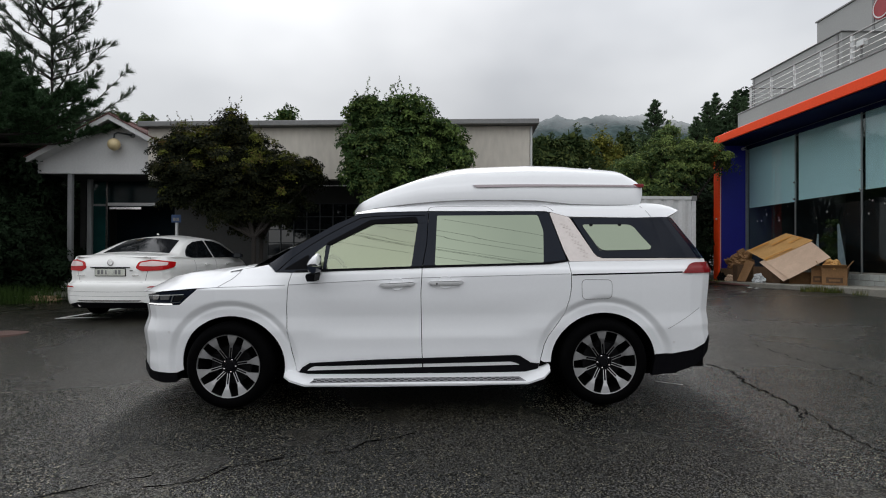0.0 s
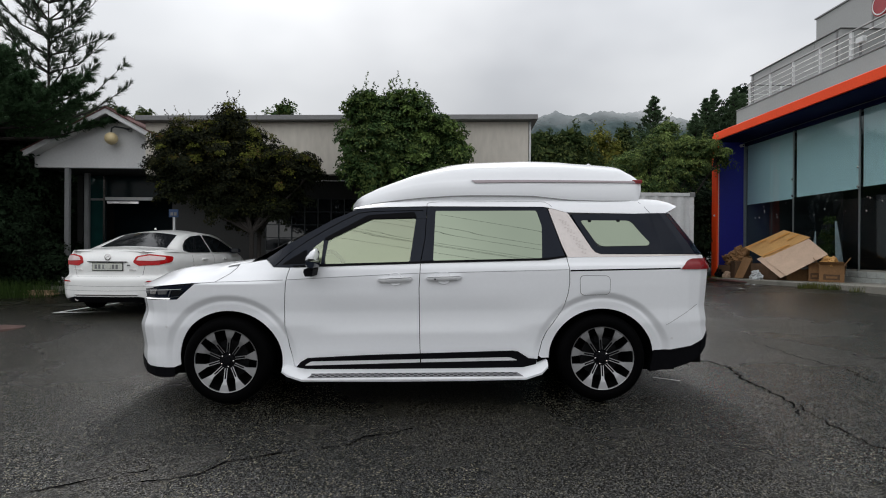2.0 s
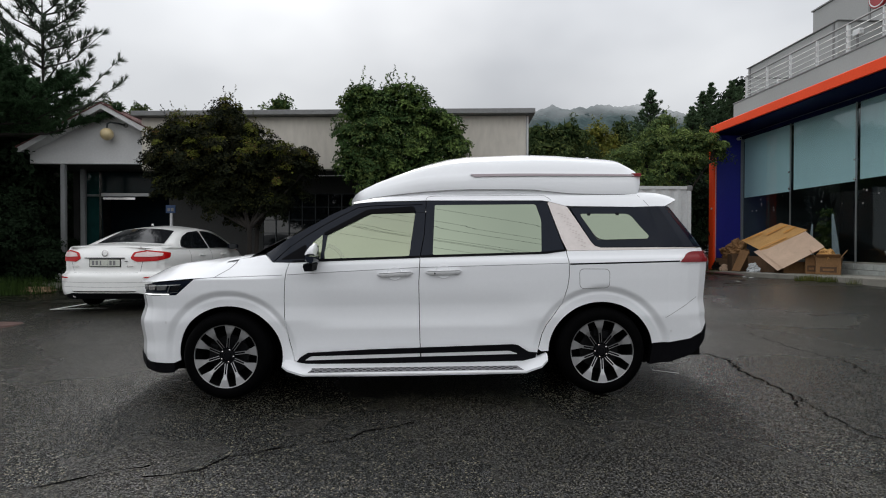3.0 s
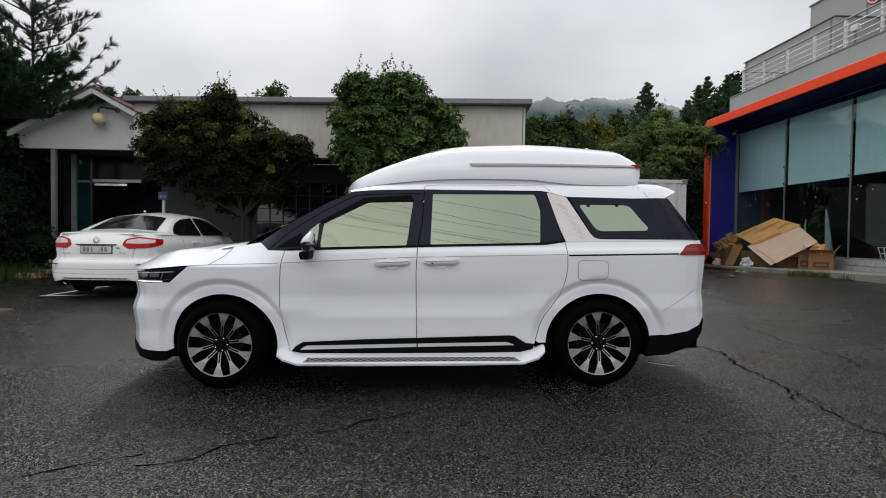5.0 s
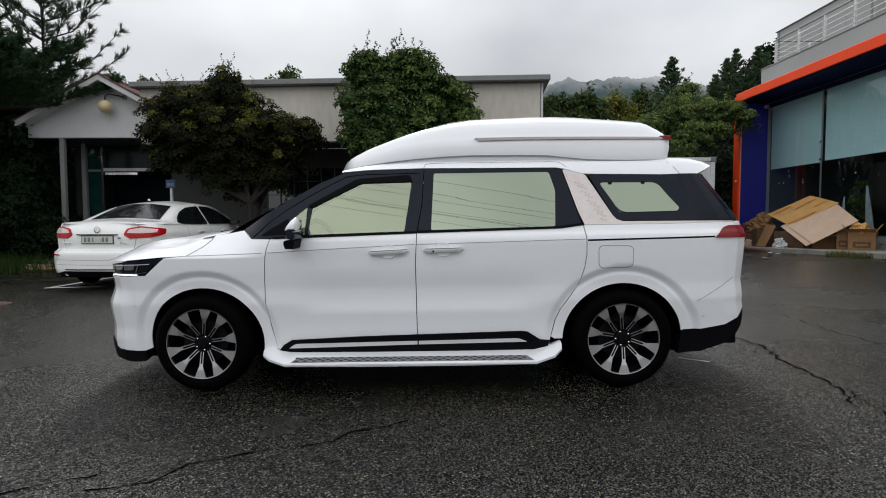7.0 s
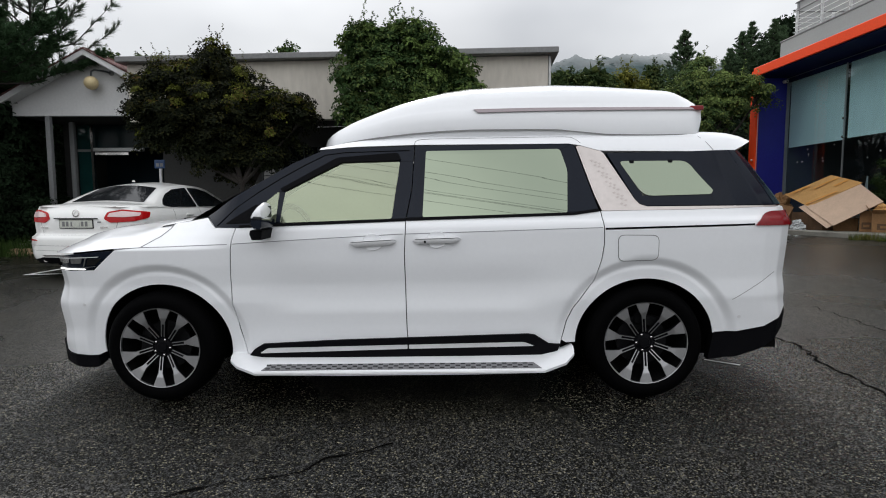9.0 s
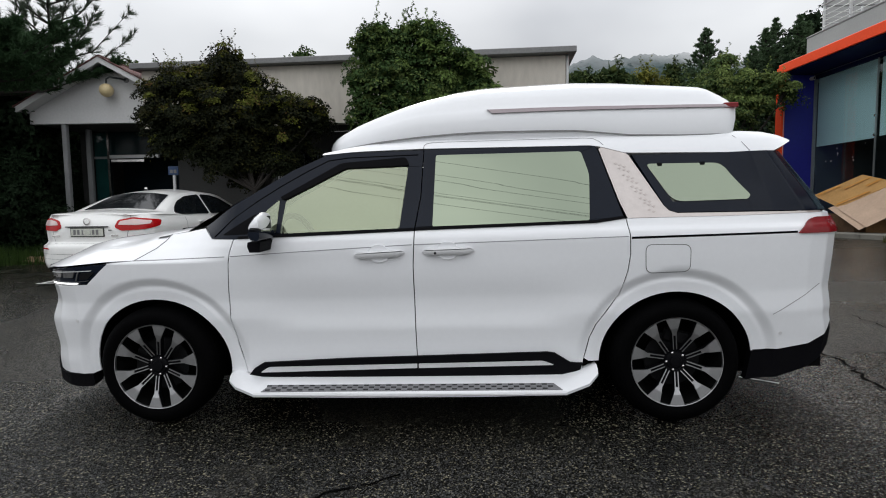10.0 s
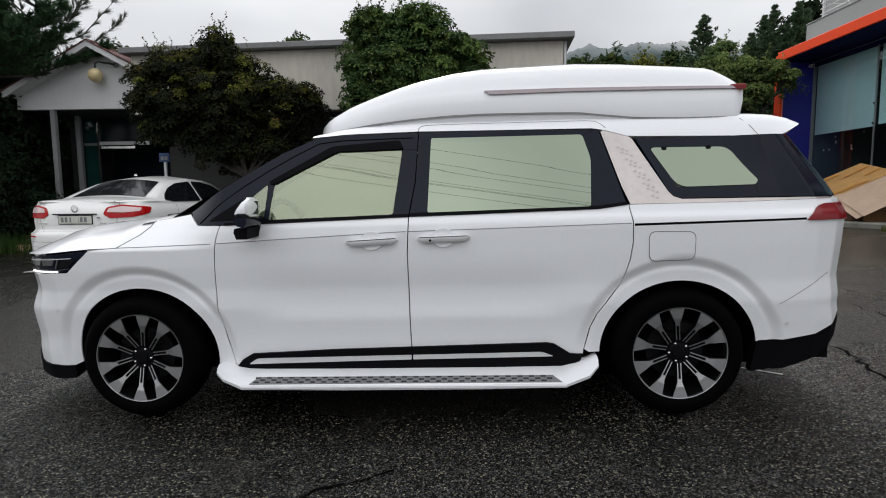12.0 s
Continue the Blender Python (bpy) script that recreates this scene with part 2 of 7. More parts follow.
M_RAIL = mat("white_rail_paint", (0.62, 0.63, 0.63), 0.4, 0.2, 0.05)
M_CONC = mat("kerb_concrete", (0.23, 0.22, 0.19), 0.85, 0, 0.2, 2.5, 30, bump=0.4)
M_CARTON = mat("brown_carton", (0.25, 0.13, 0.052), 0.8, 0, 0.14, 3, 25, bump=0.1)
M_CARD = mat("cardboard", (0.54, 0.30, 0.10), 0.8, 0, 0.10, 3, 25, bump=0.1)
M_CARDP = mat("pale_cardboard", (0.56, 0.40, 0.29), 0.8, 0, 0.08, 3, 25, bump=0.1)
M_CARDD = mat("dark_cardboard", (0.11, 0.06, 0.03), 0.85, 0, 0.2, 3, 25, bump=0.1)
M_CONT = mat("container_paint", (0.62, 0.62, 0.62), 0.55, 0.1, 0.08, 1.5, 15)
M_BARK = mat("bark", (0.022, 0.018, 0.015), 0.9, 0, 0.3, 6, 50, bump=0.7, bump_scale=40)
# Maple, broad and light leaves: dark bodies, paler tops paint in sky light.
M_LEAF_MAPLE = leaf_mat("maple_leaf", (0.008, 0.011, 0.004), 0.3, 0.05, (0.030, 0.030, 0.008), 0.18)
M_LITTOP_MAPLE = leaf_mat("lit_top_maple_leaf", (0.098, 0.112, 0.020), 0.5, 0.15, (0.12, 0.075, 0.028), 0.15)
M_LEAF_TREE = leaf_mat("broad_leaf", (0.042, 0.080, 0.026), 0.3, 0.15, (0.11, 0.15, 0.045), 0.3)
M_LITTOP_TREE = leaf_mat("lit_top_broad_leaf", (0.12, 0.18, 0.05), 0.5, 0.2)
M_LEAF_MID = leaf_mat("mid_green_leaf", (0.040, 0.066, 0.024), 0.34, 0.15, (0.10, 0.125, 0.04), 0.3)
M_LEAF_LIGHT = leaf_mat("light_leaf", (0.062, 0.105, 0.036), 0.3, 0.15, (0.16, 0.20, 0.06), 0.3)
M_LITTOP_LIGHT = leaf_mat("lit_top_light_leaf", (0.17, 0.23, 0.07), 0.45, 0.2)
M_LEAF_YELLOW = leaf_mat("yellow_green_leaf", (0.15, 0.165, 0.035), 0.34, 0.25, (0.25, 0.23, 0.05), 0.4)
M_LEAF_DARK = leaf_mat("dark_leaf", (0.012, 0.024, 0.011), 0.32, 0.15)
M_NEEDLE_L = leaf_mat("grey_pine_needle", (0.070, 0.095, 0.065), 0.4, 0.15)
M_NEEDLE_C = leaf_mat("conifer_needle", (0.085, 0.135, 0.070), 0.45, 0.2)
M_NEEDLE = leaf_mat("pine_needle", (0.038, 0.074, 0.034), 0.4, 0.12)
M_GRASS = leaf_mat("grass_blade", (0.035, 0.065, 0.015), 0.4, 0.2)
M_WEED = leaf_mat("weed_leaf", (0.075, 0.10, 0.025), 0.4, 0.2, (0.15, 0.13, 0.04), 0.3)
M_LAMP = mat("cream_globe", (0.62, 0.50, 0.28), 0.35, 0, 0.1, 4, 30)
M_YELLOW = mat("line_paint", (0.58, 0.58, 0.56), 0.7, 0, 0.2, 3, 40)
M_WIRE = mat("black_wire", (0.01, 0.01, 0.01), 0.6)


# ---- building helpers ----
def part(name, bm, material, parent=None, label="", smooth=False, sharp=40):
    """Links a bmesh as one mesh object, under a thing or a part."""
    me = bpy.data.meshes.new(name)
    lay = bm.verts.layers.float_vector.get("lay")
    if lay:
        finish_sheet(me, bm, lay)
        me.materials.append(material)
        ob = new(name, me)
        if parent:
            ob.parent = parent
        if label:
            ob["label"] = label
        return ob
    bmesh.ops.recalc_face_normals(bm, faces=bm.faces)
    if smooth:
        for f in bm.faces:
            f.smooth = True
        for e in bm.edges:
            if len(e.link_faces) == 2 and e.calc_face_angle(0) > radians(sharp):
                e.smooth = False
    bm.to_mesh(me)
    bm.free()
    me.materials.append(material)
    ob = new(name, me)
    if parent:
        ob.parent = parent
    if label:
        ob["label"] = label
    return ob


def finish_sheet(me, bm, lay):
    """Gives a panel the true normals of the skin that it lies on; its rim stays sharp."""
    inner = bm.verts.layers.int.get("rim")
    bm.normal_update()
    turn = sum(f.normal.dot(f.verts[0][lay]) for f in bm.faces if not any(v[inner] for v in f.verts))
    if turn < 0:
        bmesh.ops.reverse_faces(bm, faces=bm.faces)
        bm.normal_update()
    normals = []
    for f in bm.faces:
        edge = any(v[inner] for v in f.verts)
        f.smooth = True
        for l in f.loops:
            normals.append(tuple(f.normal if edge else l.vert[lay]))
    bm.to_mesh(me)
    bm.free()
    me.normals_split_custom_set(normals)


def raw_mesh(name, verts, faces, material, parent=None, smooth=False):
    me = bpy.data.meshes.new(name)
    me.from_pydata(verts, [], faces)
    me.materials.append(material)
    if smooth:
        me.shade_smooth()
    ob = new(name, me)
    if parent:
        ob.parent = parent
    return ob


def thing(name, m, label, category, group="", kind=""):
    ob = new(name)
    ob.matrix_world = m
    ob.empty_display_size = 0.2
    return tagged(ob, label, category, group, kind)


def box(x0, x1, y0, y1, z0, z1, bevel=0.0, bm=None, m=None, seg=1):
    bm = bm or bmesh.new()
    mm = Matrix.Translation(((x0 + x1) / 2, (y0 + y1) / 2, (z0 + z1) / 2)) @ Matrix.Diagonal((x1 - x0, y1 - y0, z1 - z0, 1))
    r = bmesh.ops.create_cube(bm, size=1, matrix=(m @ mm) if m else mm)
    if bevel:
        es = list({e for v in r["verts"] for e in v.link_edges})
        bmesh.ops.bevel(bm, geom=es, offset=bevel, segments=seg, affect="EDGES", clamp_overlap=True)
    return bm


def tube(pts, radii, sides=8, bm=None, cap=True):
    """A tapered tube along points."""
    bm = bm or bmesh.new()
    pts = [Vector(p) for p in pts]
    if not hasattr(radii, "__len__"):
        radii = [radii] * len(pts)
    rings = []
    for i, p in enumerate(pts):
        d = (pts[min(i + 1, len(pts) - 1)] - pts[max(i - 1, 0)]).normalized()
        q = d.to_track_quat("Z", "Y")
        rings.append([bm.verts.new(p + q @ Vector((math.cos(2 * math.pi * k / sides) * radii[i], math.sin(2 * math.pi * k / sides) * radii[i], 0))) for k in range(sides)])
    for a, b in zip(rings, rings[1:]):
        for k in range(sides):
            bm.faces.new((a[k], a[(k + 1) % sides], b[(k + 1) % sides], b[k]))
    if cap:
        bm.faces.new(rings[0][::-1])
        bm.faces.new(rings[-1])
    return bm


def loft(rings, closed=True, cap=True, bm=None):
    bm = bm or bmesh.new()
    vs = [[bm.verts.new(p) for p in r] for r in rings]
    n = len(rings[0])
    for a, b in zip(vs, vs[1:]):
        for k in range(n if closed else n - 1):
            bm.faces.new((a[k], a[(k + 1) % n], b[(k + 1) % n], b[k]))
    if cap and closed:
        bm.faces.new(vs[0][::-1])
        bm.faces.new(vs[-1])
    return bm


def lathe(profile, seg=48, axis="Y", bm=None, centre=(0, 0, 0)):
    """Turns (radius, along) pairs round an axis."""
    bm = bm or bmesh.new()
    rings = []
    for r, a in profile:
        ring = []
        for k in range(seg):
            c, s = math.cos(2 * math.pi * k / seg) * r, math.sin(2 * math.pi * k / seg) * r
            p = (c, a, s) if axis == "Y" else ((c, s, a) if axis == "Z" else (a, c, s))
            ring.append(bm.verts.new(Vector(p) + Vector(centre)))
        rings.append(ring)
    for a, b in zip(rings, rings[1:]):
        for k in range(seg):
            bm.faces.new((a[k], a[(k + 1) % seg], b[(k + 1) % seg], b[k]))
    return bm


def prism(outline, y0, y1, bm=None, bevel=0.0):
    """An outline in x and z, from y0 to y1."""
    bm = bm or bmesh.new()
    f = bm.faces.new([bm.verts.new((x, y0, z)) for x, z in outline])
    r = bmesh.ops.extrude_face_region(bm, geom=[f])
    bmesh.ops.translate(bm, verts=[v for v in r["geom"] if isinstance(v, bmesh.types.BMVert)], vec=(0, y1 - y0, 0))
    if bevel:
        bmesh.ops.bevel(bm, geom=list(bm.edges), offset=bevel, segments=1, affect="EDGES", clamp_overlap=True)
    return bm


def rounded(pts, r, seg=5):
    """A polygon with its corners rounded; r: one radius, or one for each corner."""
    out, n = [], len(pts)
    for i in range(n):
        p, a, b = Vector(pts[i]), Vector(pts[i - 1]), Vector(pts[(i + 1) % n])
        rr = r[i] if hasattr(r, "__len__") else r
        da, db = (a - p), (b - p)
        k = min(rr, da.length * 0.45, db.length * 0.45)
        if k < 1e-4:
            out.append(tuple(p))
            continue
        s, e = p + da.normalized() * k, p + db.normalized() * k
        for j in range(seg + 1):
            t = j / seg
            out.append(tuple((1 - t) ** 2 * s + 2 * t * (1 - t) * p + t * t * e))
    return out


def sheet(outline, place, step=0.06, thick=0.02, cuts_z=(), both=None):
    """A curved panel: an outline in (u, z), cut into a fine net, laid on a skin by place(u, z, out), with a rim going in."""
    bm = bmesh.new()
    lay, rim_mark = bm.verts.layers.float_vector.new("lay"), bm.verts.layers.int.new("rim")
    bm.faces.new([bm.verts.new((u, 0, z)) for u, z in outline])
    us, zs = [p[0] for p in outline], [p[1] for p in outline]
    k = math.floor(min(us) / step)
    while k * step < max(us):
        if k * step > min(us) + 1e-4:
            bmesh.ops.bisect_plane(bm, geom=list(bm.verts) + list(bm.edges) + list(bm.faces), plane_co=(k * step, 0, 0), plane_no=(1, 0, 0), dist=1e-5)
        k += 1
    k = math.floor(min(zs) / step)
    levels = list(cuts_z)
    while k * step < max(zs):
        levels.append(k * step)
        k += 1
    for z in levels:
        if min(zs) + 1e-4 < z < max(zs) - 1e-4:
            bmesh.ops.bisect_plane(bm, geom=list(bm.verts) + list(bm.edges) + list(bm.faces), plane_co=(0, 0, z), plane_no=(0, 0, 1), dist=1e-5)
    rim = [e for e in bm.edges if e.is_boundary]
    if thick:
        r = bmesh.ops.extrude_edge_only(bm, edges=rim)
        inner = {v for v in r["geom"] if isinstance(v, bmesh.types.BMVert)}
    else:
        inner = set()
    e = 0.004
    for v in bm.verts:
        u, z = v.co.x, v.co.z
        p = Vector(place(u, z, 0.0))
        du = Vector(place(u + e, z, 0.0)) - Vector(place(u - e, z, 0.0))
        dz = Vector(place(u, z + e, 0.0)) - Vector(place(u, z - e, 0.0))
        n = du.cross(dz).normalized()
        if v in inner:
            v[rim_mark] = 1
            p = p - n * thick
        v[lay] = n
        v.co = p
    return bm


def flip_y(bm, c):
    """Mirrors a bmesh in y about y = c."""
    lay = bm.verts.layers.float_vector.get("lay")
    for v in bm.verts:
        v.co.y = 2 * c - v.co.y
        if lay:
            v[lay] = (v[lay].x, -v[lay].y, v[lay].z)
    bmesh.ops.reverse_faces(bm, faces=bm.faces)
    return bm


# ---- ground ----
def lie(x, y):
    """Height of the yard: it rises gently to the back and towards the showroom."""
    xc, yc = min(max(x, -14), 14), min(max(y, -10), 24)
    h = 0.0139 * (xc + 1.63) + 0.0145 * (yc - 4.57)
    h += 0.17 * ease(4, 9, xc) * ease(17.5, 11.5, yc) * ease(5, 9, yc)
    h += 0.12 * ease(-2.2, -5, xc) * ease(6.5, 9.5, yc)
    return h


def ease(a, b, t):
    t = min(1, max(0, (t - a) / (b - a)))
    return t * t * (3 - 2 * t)


def axis_marks(fine, step, far):
    v = [i * step for i in range(int(-fine / step), int(fine / step) + 1)]
    d, p = step, fine
    tail = []
    while p < far:
        d *= 1.6
        p += d
        tail.append(p)
    return [-q for q in tail[::-1]] + v + tail


gx, gy = axis_marks(16, 0.4, 1600), [q + 6 for q in axis_marks(18, 0.4, 1600)]
verts = [(x, y, lie(x, y)) for y in gy for x in gx]
nx = len(gx)
faces = [(j * nx + i, j * nx + i + 1, (j + 1) * nx + i + 1, (j + 1) * nx + i) for j in range(len(gy) - 1) for i in range(nx - 1)]
ground = tagged(raw_mesh("ground", verts, faces, M_ASPHALT, smooth=True), "dark wet asphalt yard with pale chippings", "ground", kind="structure")


def on_ground(name, pts, width, material, label, lift=0.004):
    """A flat strip of paint, or an open joint, along points of the yard."""
    vs, fs = [], []
    for i, (x, y) in enumerate(pts):
        a, b = pts[max(i - 1, 0)], pts[min(i + 1, len(pts) - 1)]
        d = Vector((b[0] - a[0], b[1] - a[1])).normalized()
        w = (width[i] if hasattr(width, "__len__") else width) / 2
        for s in (-1, 1):
            px, py = x - d.y * w * s, y + d.x * w * s
            vs.append((px, py, lie(px, py) + lift))
        if i:
            fs.append((2 * i - 2, 2 * i - 1, 2 * i + 1, 2 * i))
    return tagged(raw_mesh(name, vs, fs, material), label, name.replace("_", " "), kind="structure")


def crack(points, seed, width=0.012, wobble=0.04):
    rnd = random.Random(seed)
    out = []
    for (a, b), (c, d) in zip(points, points[1:]):
        n = max(2, int(math.hypot(c - a, d - b) / 0.06))
        for k in range(n):
            t = k / n
            out.append((a + (c - a) * t + rnd.uniform(-wobble, wobble) * 0.5, b + (d - b) * t + rnd.uniform(-wobble, wobble) * 0.5))
    ws = [width * rnd.choice((0.4, 0.7, 0.9, 1.1, 1.3)) * rnd.uniform(0.6, 1.2) for _ in out]
    on_ground("ground_crack", out, ws, M_CRACK, "thin dark jagged crack in the asphalt")


crack([(3.08, 6.06), (3.14, 5.64), (3.04, 5.3), (3.0, 4.75), (2.96, 4.38), (2.81, 4.09)], 1, 0.021, 0.05)
crack([(-2.12, 3.03), (-1.9, 3.17), (-1.8, 3.24), (-1.65, 3.28), (-1.58, 3.34)], 2, 0.015, 0.012)
crack([(-1.58, 3.15), (-1.43, 3.17), (-1.3, 3.23), (-1.2, 3.41), (-1.05, 3.47), (-0.84, 3.59), (-0.63, 3.62), (-0.49, 3.68), (-0.41, 3.81), (-0.21, 3.89), (-0.01, 4.01)], 4, 0.015, 0.012)
crack([(4.23, 7.2), (4.19, 6.14), (4.28, 5.58), (4.13, 4.92)], 5, 0.014, 0.06)
crack([(3.0, 4.38), (2.88, 3.73), (2.93, 3.3)], 6, 0.013, 0.06)
crack([(-3.6, 5.4), (-3.1, 5.15), (-2.6, 5.2)], 7, 0.006, 0.05)
on_ground("parking_line", [(-6.50, 9.93), (-5.7, 9.99), (-3.4, 10.2)], 0.09, M_YELLOW, "worn white painted parking bay line")
on_ground("parking_line", [(-6.44, 9.99), (-6.28, 11.0), (-5.9, 13.2)], 0.09, M_YELLOW, "worn white painted parking bay line")
on_ground("parking_line", [(2.2, 5.34), (2.40, 5.19)], 0.025, M_YELLOW, "short worn white paint mark")
M_RUST = mat("rusty_iron", (0.07, 0.035, 0.028), 0.7, 0.3, 0.3, 8, 60, bump=0.3)
cover = tagged(part("manhole_cover", lathe([(0.001, 0.012), (0.29, 0.010), (0.30, 0.004), (0.31, -0.02)], 32, "Z"), M_RUST), "rusty round iron manhole cover in the asphalt", "manhole cover")
cover.location = (-6.28, 8.45, lie(-6.28, 8.45) + 0.004)

# ---- low house behind ----
HOUSE = pose(2.62, 13.55, lie(0, 14), 0, 0, -4.0)
house = thing("house", HOUSE, "low pale rendered house with flat grey roof cap and shaded veranda", "house", kind="structure")
HZ = -lie(0, 14)
part("fascia_wall", box(-9.7, -0.18, 0.0, 0.25, 3.1 + HZ, 4.395 + HZ, 0.01), M_WALL, house, "pale stained render band")
part("side_wall", box(-0.43, -0.18, 0.252, 9, 3.1 + HZ, 4.395 + HZ), M_WALL, house)
part("corner_pipe", tube([(-0.14, 0.05, 0.0), (-0.14, 0.05, 4.39 + HZ)], 0.028), M_RAIL, house, "white rain pipe")
part("roof", box(-9.85, 0.02, -0.22, 9.2, 4.40 + HZ, 4.525 + HZ, 0.012), M_CAP, house, "grey metal roof cap")
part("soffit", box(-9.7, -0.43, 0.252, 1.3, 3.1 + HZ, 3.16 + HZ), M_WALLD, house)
part("back_wall", box(-9.7, -0.6, 1.3, 1.5, -0.1, 3.098 + HZ), M_WALLD, house, "grey wall darkened by shade put into its colour")
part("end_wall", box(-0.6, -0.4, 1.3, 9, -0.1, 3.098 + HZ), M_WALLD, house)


def grid_window(x0, x1, z0, z1, nx, nz, y=1.3):
    w = part("window", box(x0, x1, y - 0.02, y + 0.02, z0, z1), M_DARKGLASS, house, "dark gridded window")
    bm = bmesh.new()
    for i in range(nx + 1):
        x = x0 + (x1 - x0) * i / nx
        box(x - 0.011, x + 0.011, y - 0.05, y - 0.022, z0, z1, 0, bm)
    for k in range(nz + 1):
        z = z0 + (z1 - z0) * k / nz
        box(x0, x1, y - 0.045, y - 0.024, z - 0.009, z + 0.009, 0, bm)
    part("window_frame", bm, M_GRID, w)


grid_window(-7.1, -4.6, 0.7, 2.45, 7, 5)
grid_window(-4.0, -2.6, 0.7, 2.45, 4, 5)
part("fascia_vent", lathe([(0.05, 0.0), (0.06, -0.03), (0.03, -0.05)], 12), M_CAP, house).location = (-2.4, 0, 3.75 + HZ)
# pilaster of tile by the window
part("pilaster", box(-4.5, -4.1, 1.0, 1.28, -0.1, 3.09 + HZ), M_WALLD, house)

# ---- gabled porch ----
PG = lie(-8, 14.5)
porch = thing("porch", pose(-8.03, 14.6, PG + 0.03), "white gabled porch with maroon shingle roof and grey posts", "porch", kind="structure")
P = -PG
bm = prism([(-2.0, 3.27 + P), (2.3, 3.27 + P), (2.3, 3.5 + P), (0.0, 4.62 + P), (-2.0, 3.56 + P)], 0, 0.15)
part("gable", bm, M_WALLW, porch, "white painted gable")
for s, w in ((-1, 2.02), (1, 2.6)):
    k = 0.55 * w
    part("bargeboard", prism([(0, 4.58 + P), (s * w, 4.58 - k + P), (s * w, 4.72 - k + P), (0, 4.735 + P)], -0.42, -0.36), M_WALLW, porch)
    part("roof_slope", prism([(0, 4.63 + P), (s * w, 4.63 - k + P), (s * w, 4.69 - k + P), (0, 4.70 + P)], -0.358, 4.2), M_WALLW, porch)
    bm = bmesh.new()
    for i in range(14):
        t0, t1 = i / 14, (i + 1) / 14 + 0.02
        a, b = (s * (w + 0.04) * (1 - t0), 4.705 - k * (1 - t0) + P), (s * (w + 0.04) * (1 - t1), 4.705 - k * (1 - t1) + P)
        prism([a, b, (b[0], b[1] + 0.02), (a[0], a[1] + 0.04)], -0.44, 4.22, bm)
    part("shingles", bm, M_SHINGLE, porch, "maroon shingle courses")
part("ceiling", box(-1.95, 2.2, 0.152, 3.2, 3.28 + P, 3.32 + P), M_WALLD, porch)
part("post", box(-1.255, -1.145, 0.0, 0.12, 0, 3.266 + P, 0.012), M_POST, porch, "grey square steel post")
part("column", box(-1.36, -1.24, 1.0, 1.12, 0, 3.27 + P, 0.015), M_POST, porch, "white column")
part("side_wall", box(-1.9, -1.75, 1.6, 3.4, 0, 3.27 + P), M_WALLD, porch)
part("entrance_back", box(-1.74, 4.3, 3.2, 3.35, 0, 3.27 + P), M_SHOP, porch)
M_TEAL = mat("teal_glass", (0.012, 0.055, 0.052), 0.06, 0, 0.2)
M_TEALD = mat("dark_teal_glass", (0.005, 0.016, 0.018), 0.15, 0, 0.3, spec=0.12)
part("entrance_glass", box(-1.5, -1.13, 1.55, 1.57, 0.05, 3.26 + P), M_TEAL, porch, "teal tinted glass sidelight")
part("entrance_glass", box(-1.07, 1.35, 1.55, 1.57, 2.66 + P, 3.26 + P), M_TEALD, porch, "dark teal glass transom")
part("door_frame", box(-1.13, -1.07, 1.5, 1.6, 0, 3.26 + P), M_CHROME, porch, "aluminium door frame")
part("door_head", box(-1.07, 0.25, 1.5, 1.6, 2.57 + P, 2.655 + P), M_RAIL, porch, "pale door head")
part("door_closer", box(-1.0, -0.1, 1.44, 1.49, 2.46 + P, 2.54 + P, 0.01), M_CHROME, porch)
part("sidelight_bar", box(-1.5, -1.13, 1.52, 1.6, 2.56 + P, 2.62 + P), M_MULL, porch)
part("threshold", box(-1.9, 4.2, -0.3, 3.2, -0.05, 0.08, 0.015), M_CONC, porch)
part("low_wall", box(1.55, 4.2, 1.62, 1.8, 0.08, 3.2 + P), M_WALLD, porch, "grey wall darkened by shade put into its colour")
part("wall_edge", box(1.45, 1.548, 1.55, 1.85, 0.08, 3.2 + P), M_WALLW, porch)

globe_lamp = thing("wall_lamp", pose(-7.79, 14.6, 4.15), "cream glass globe lamp on a bent wall bracket", "lamp")
part("globe", lathe([(0.002, -0.16)] + [(0.155 * math.cos(a), 0.155 * math.sin(a)) for a in [radians(-80 + 16 * k) for k in range(11)]] + [(0.002, 0.16)], 24, "Z"), M_LAMP, globe_lamp, smooth=True).location = (-0.18, -0.25, -0.14)
part("bracket", tube([(0.16, 0.0, 0.13), (0.06, -0.12, 0.15), (-0.1, -0.24, 0.16), (-0.17, -0.25, 0.12), (-0.18, -0.25, 0.0)], 0.022), M_GRID, globe_lamp)
part("rose", lathe([(0.001, -0.03), (0.06, -0.03), (0.06, 0.0)], 16), M_CAP, globe_lamp).location = (0.16, 0, 0.13)

# ---- showroom with orange portal ----
shop = thing("showroom", pose(0, 0, 0), "grey showroom with orange portal, blue return wall and tall glazing", "building", kind="structure")
ORX, GLX, END, NEAR = 9.6, 10.66, 18.65, 2.0
part("fascia", box(ORX, ORX + 0.06, NEAR, END, 4.965, 5.225, 0.01), M_ORANGE, shop, "orange fascia band")
part("fascia_top", box(ORX + 0.062, GLX + 0.3, NEAR, END, 5.165, 5.225), M_GREYPANEL, shop)
part("portal_post", box(ORX, ORX + 0.06, END - 0.24, END, 0.1, 4.963, 0.01), M_ORANGE, shop, "orange portal post")
part("portal_edge", box(ORX + 0.062, ORX + 0.2, END - 0.03, END + 0.2, 0.1, 5.163), M_ORANGE, shop)
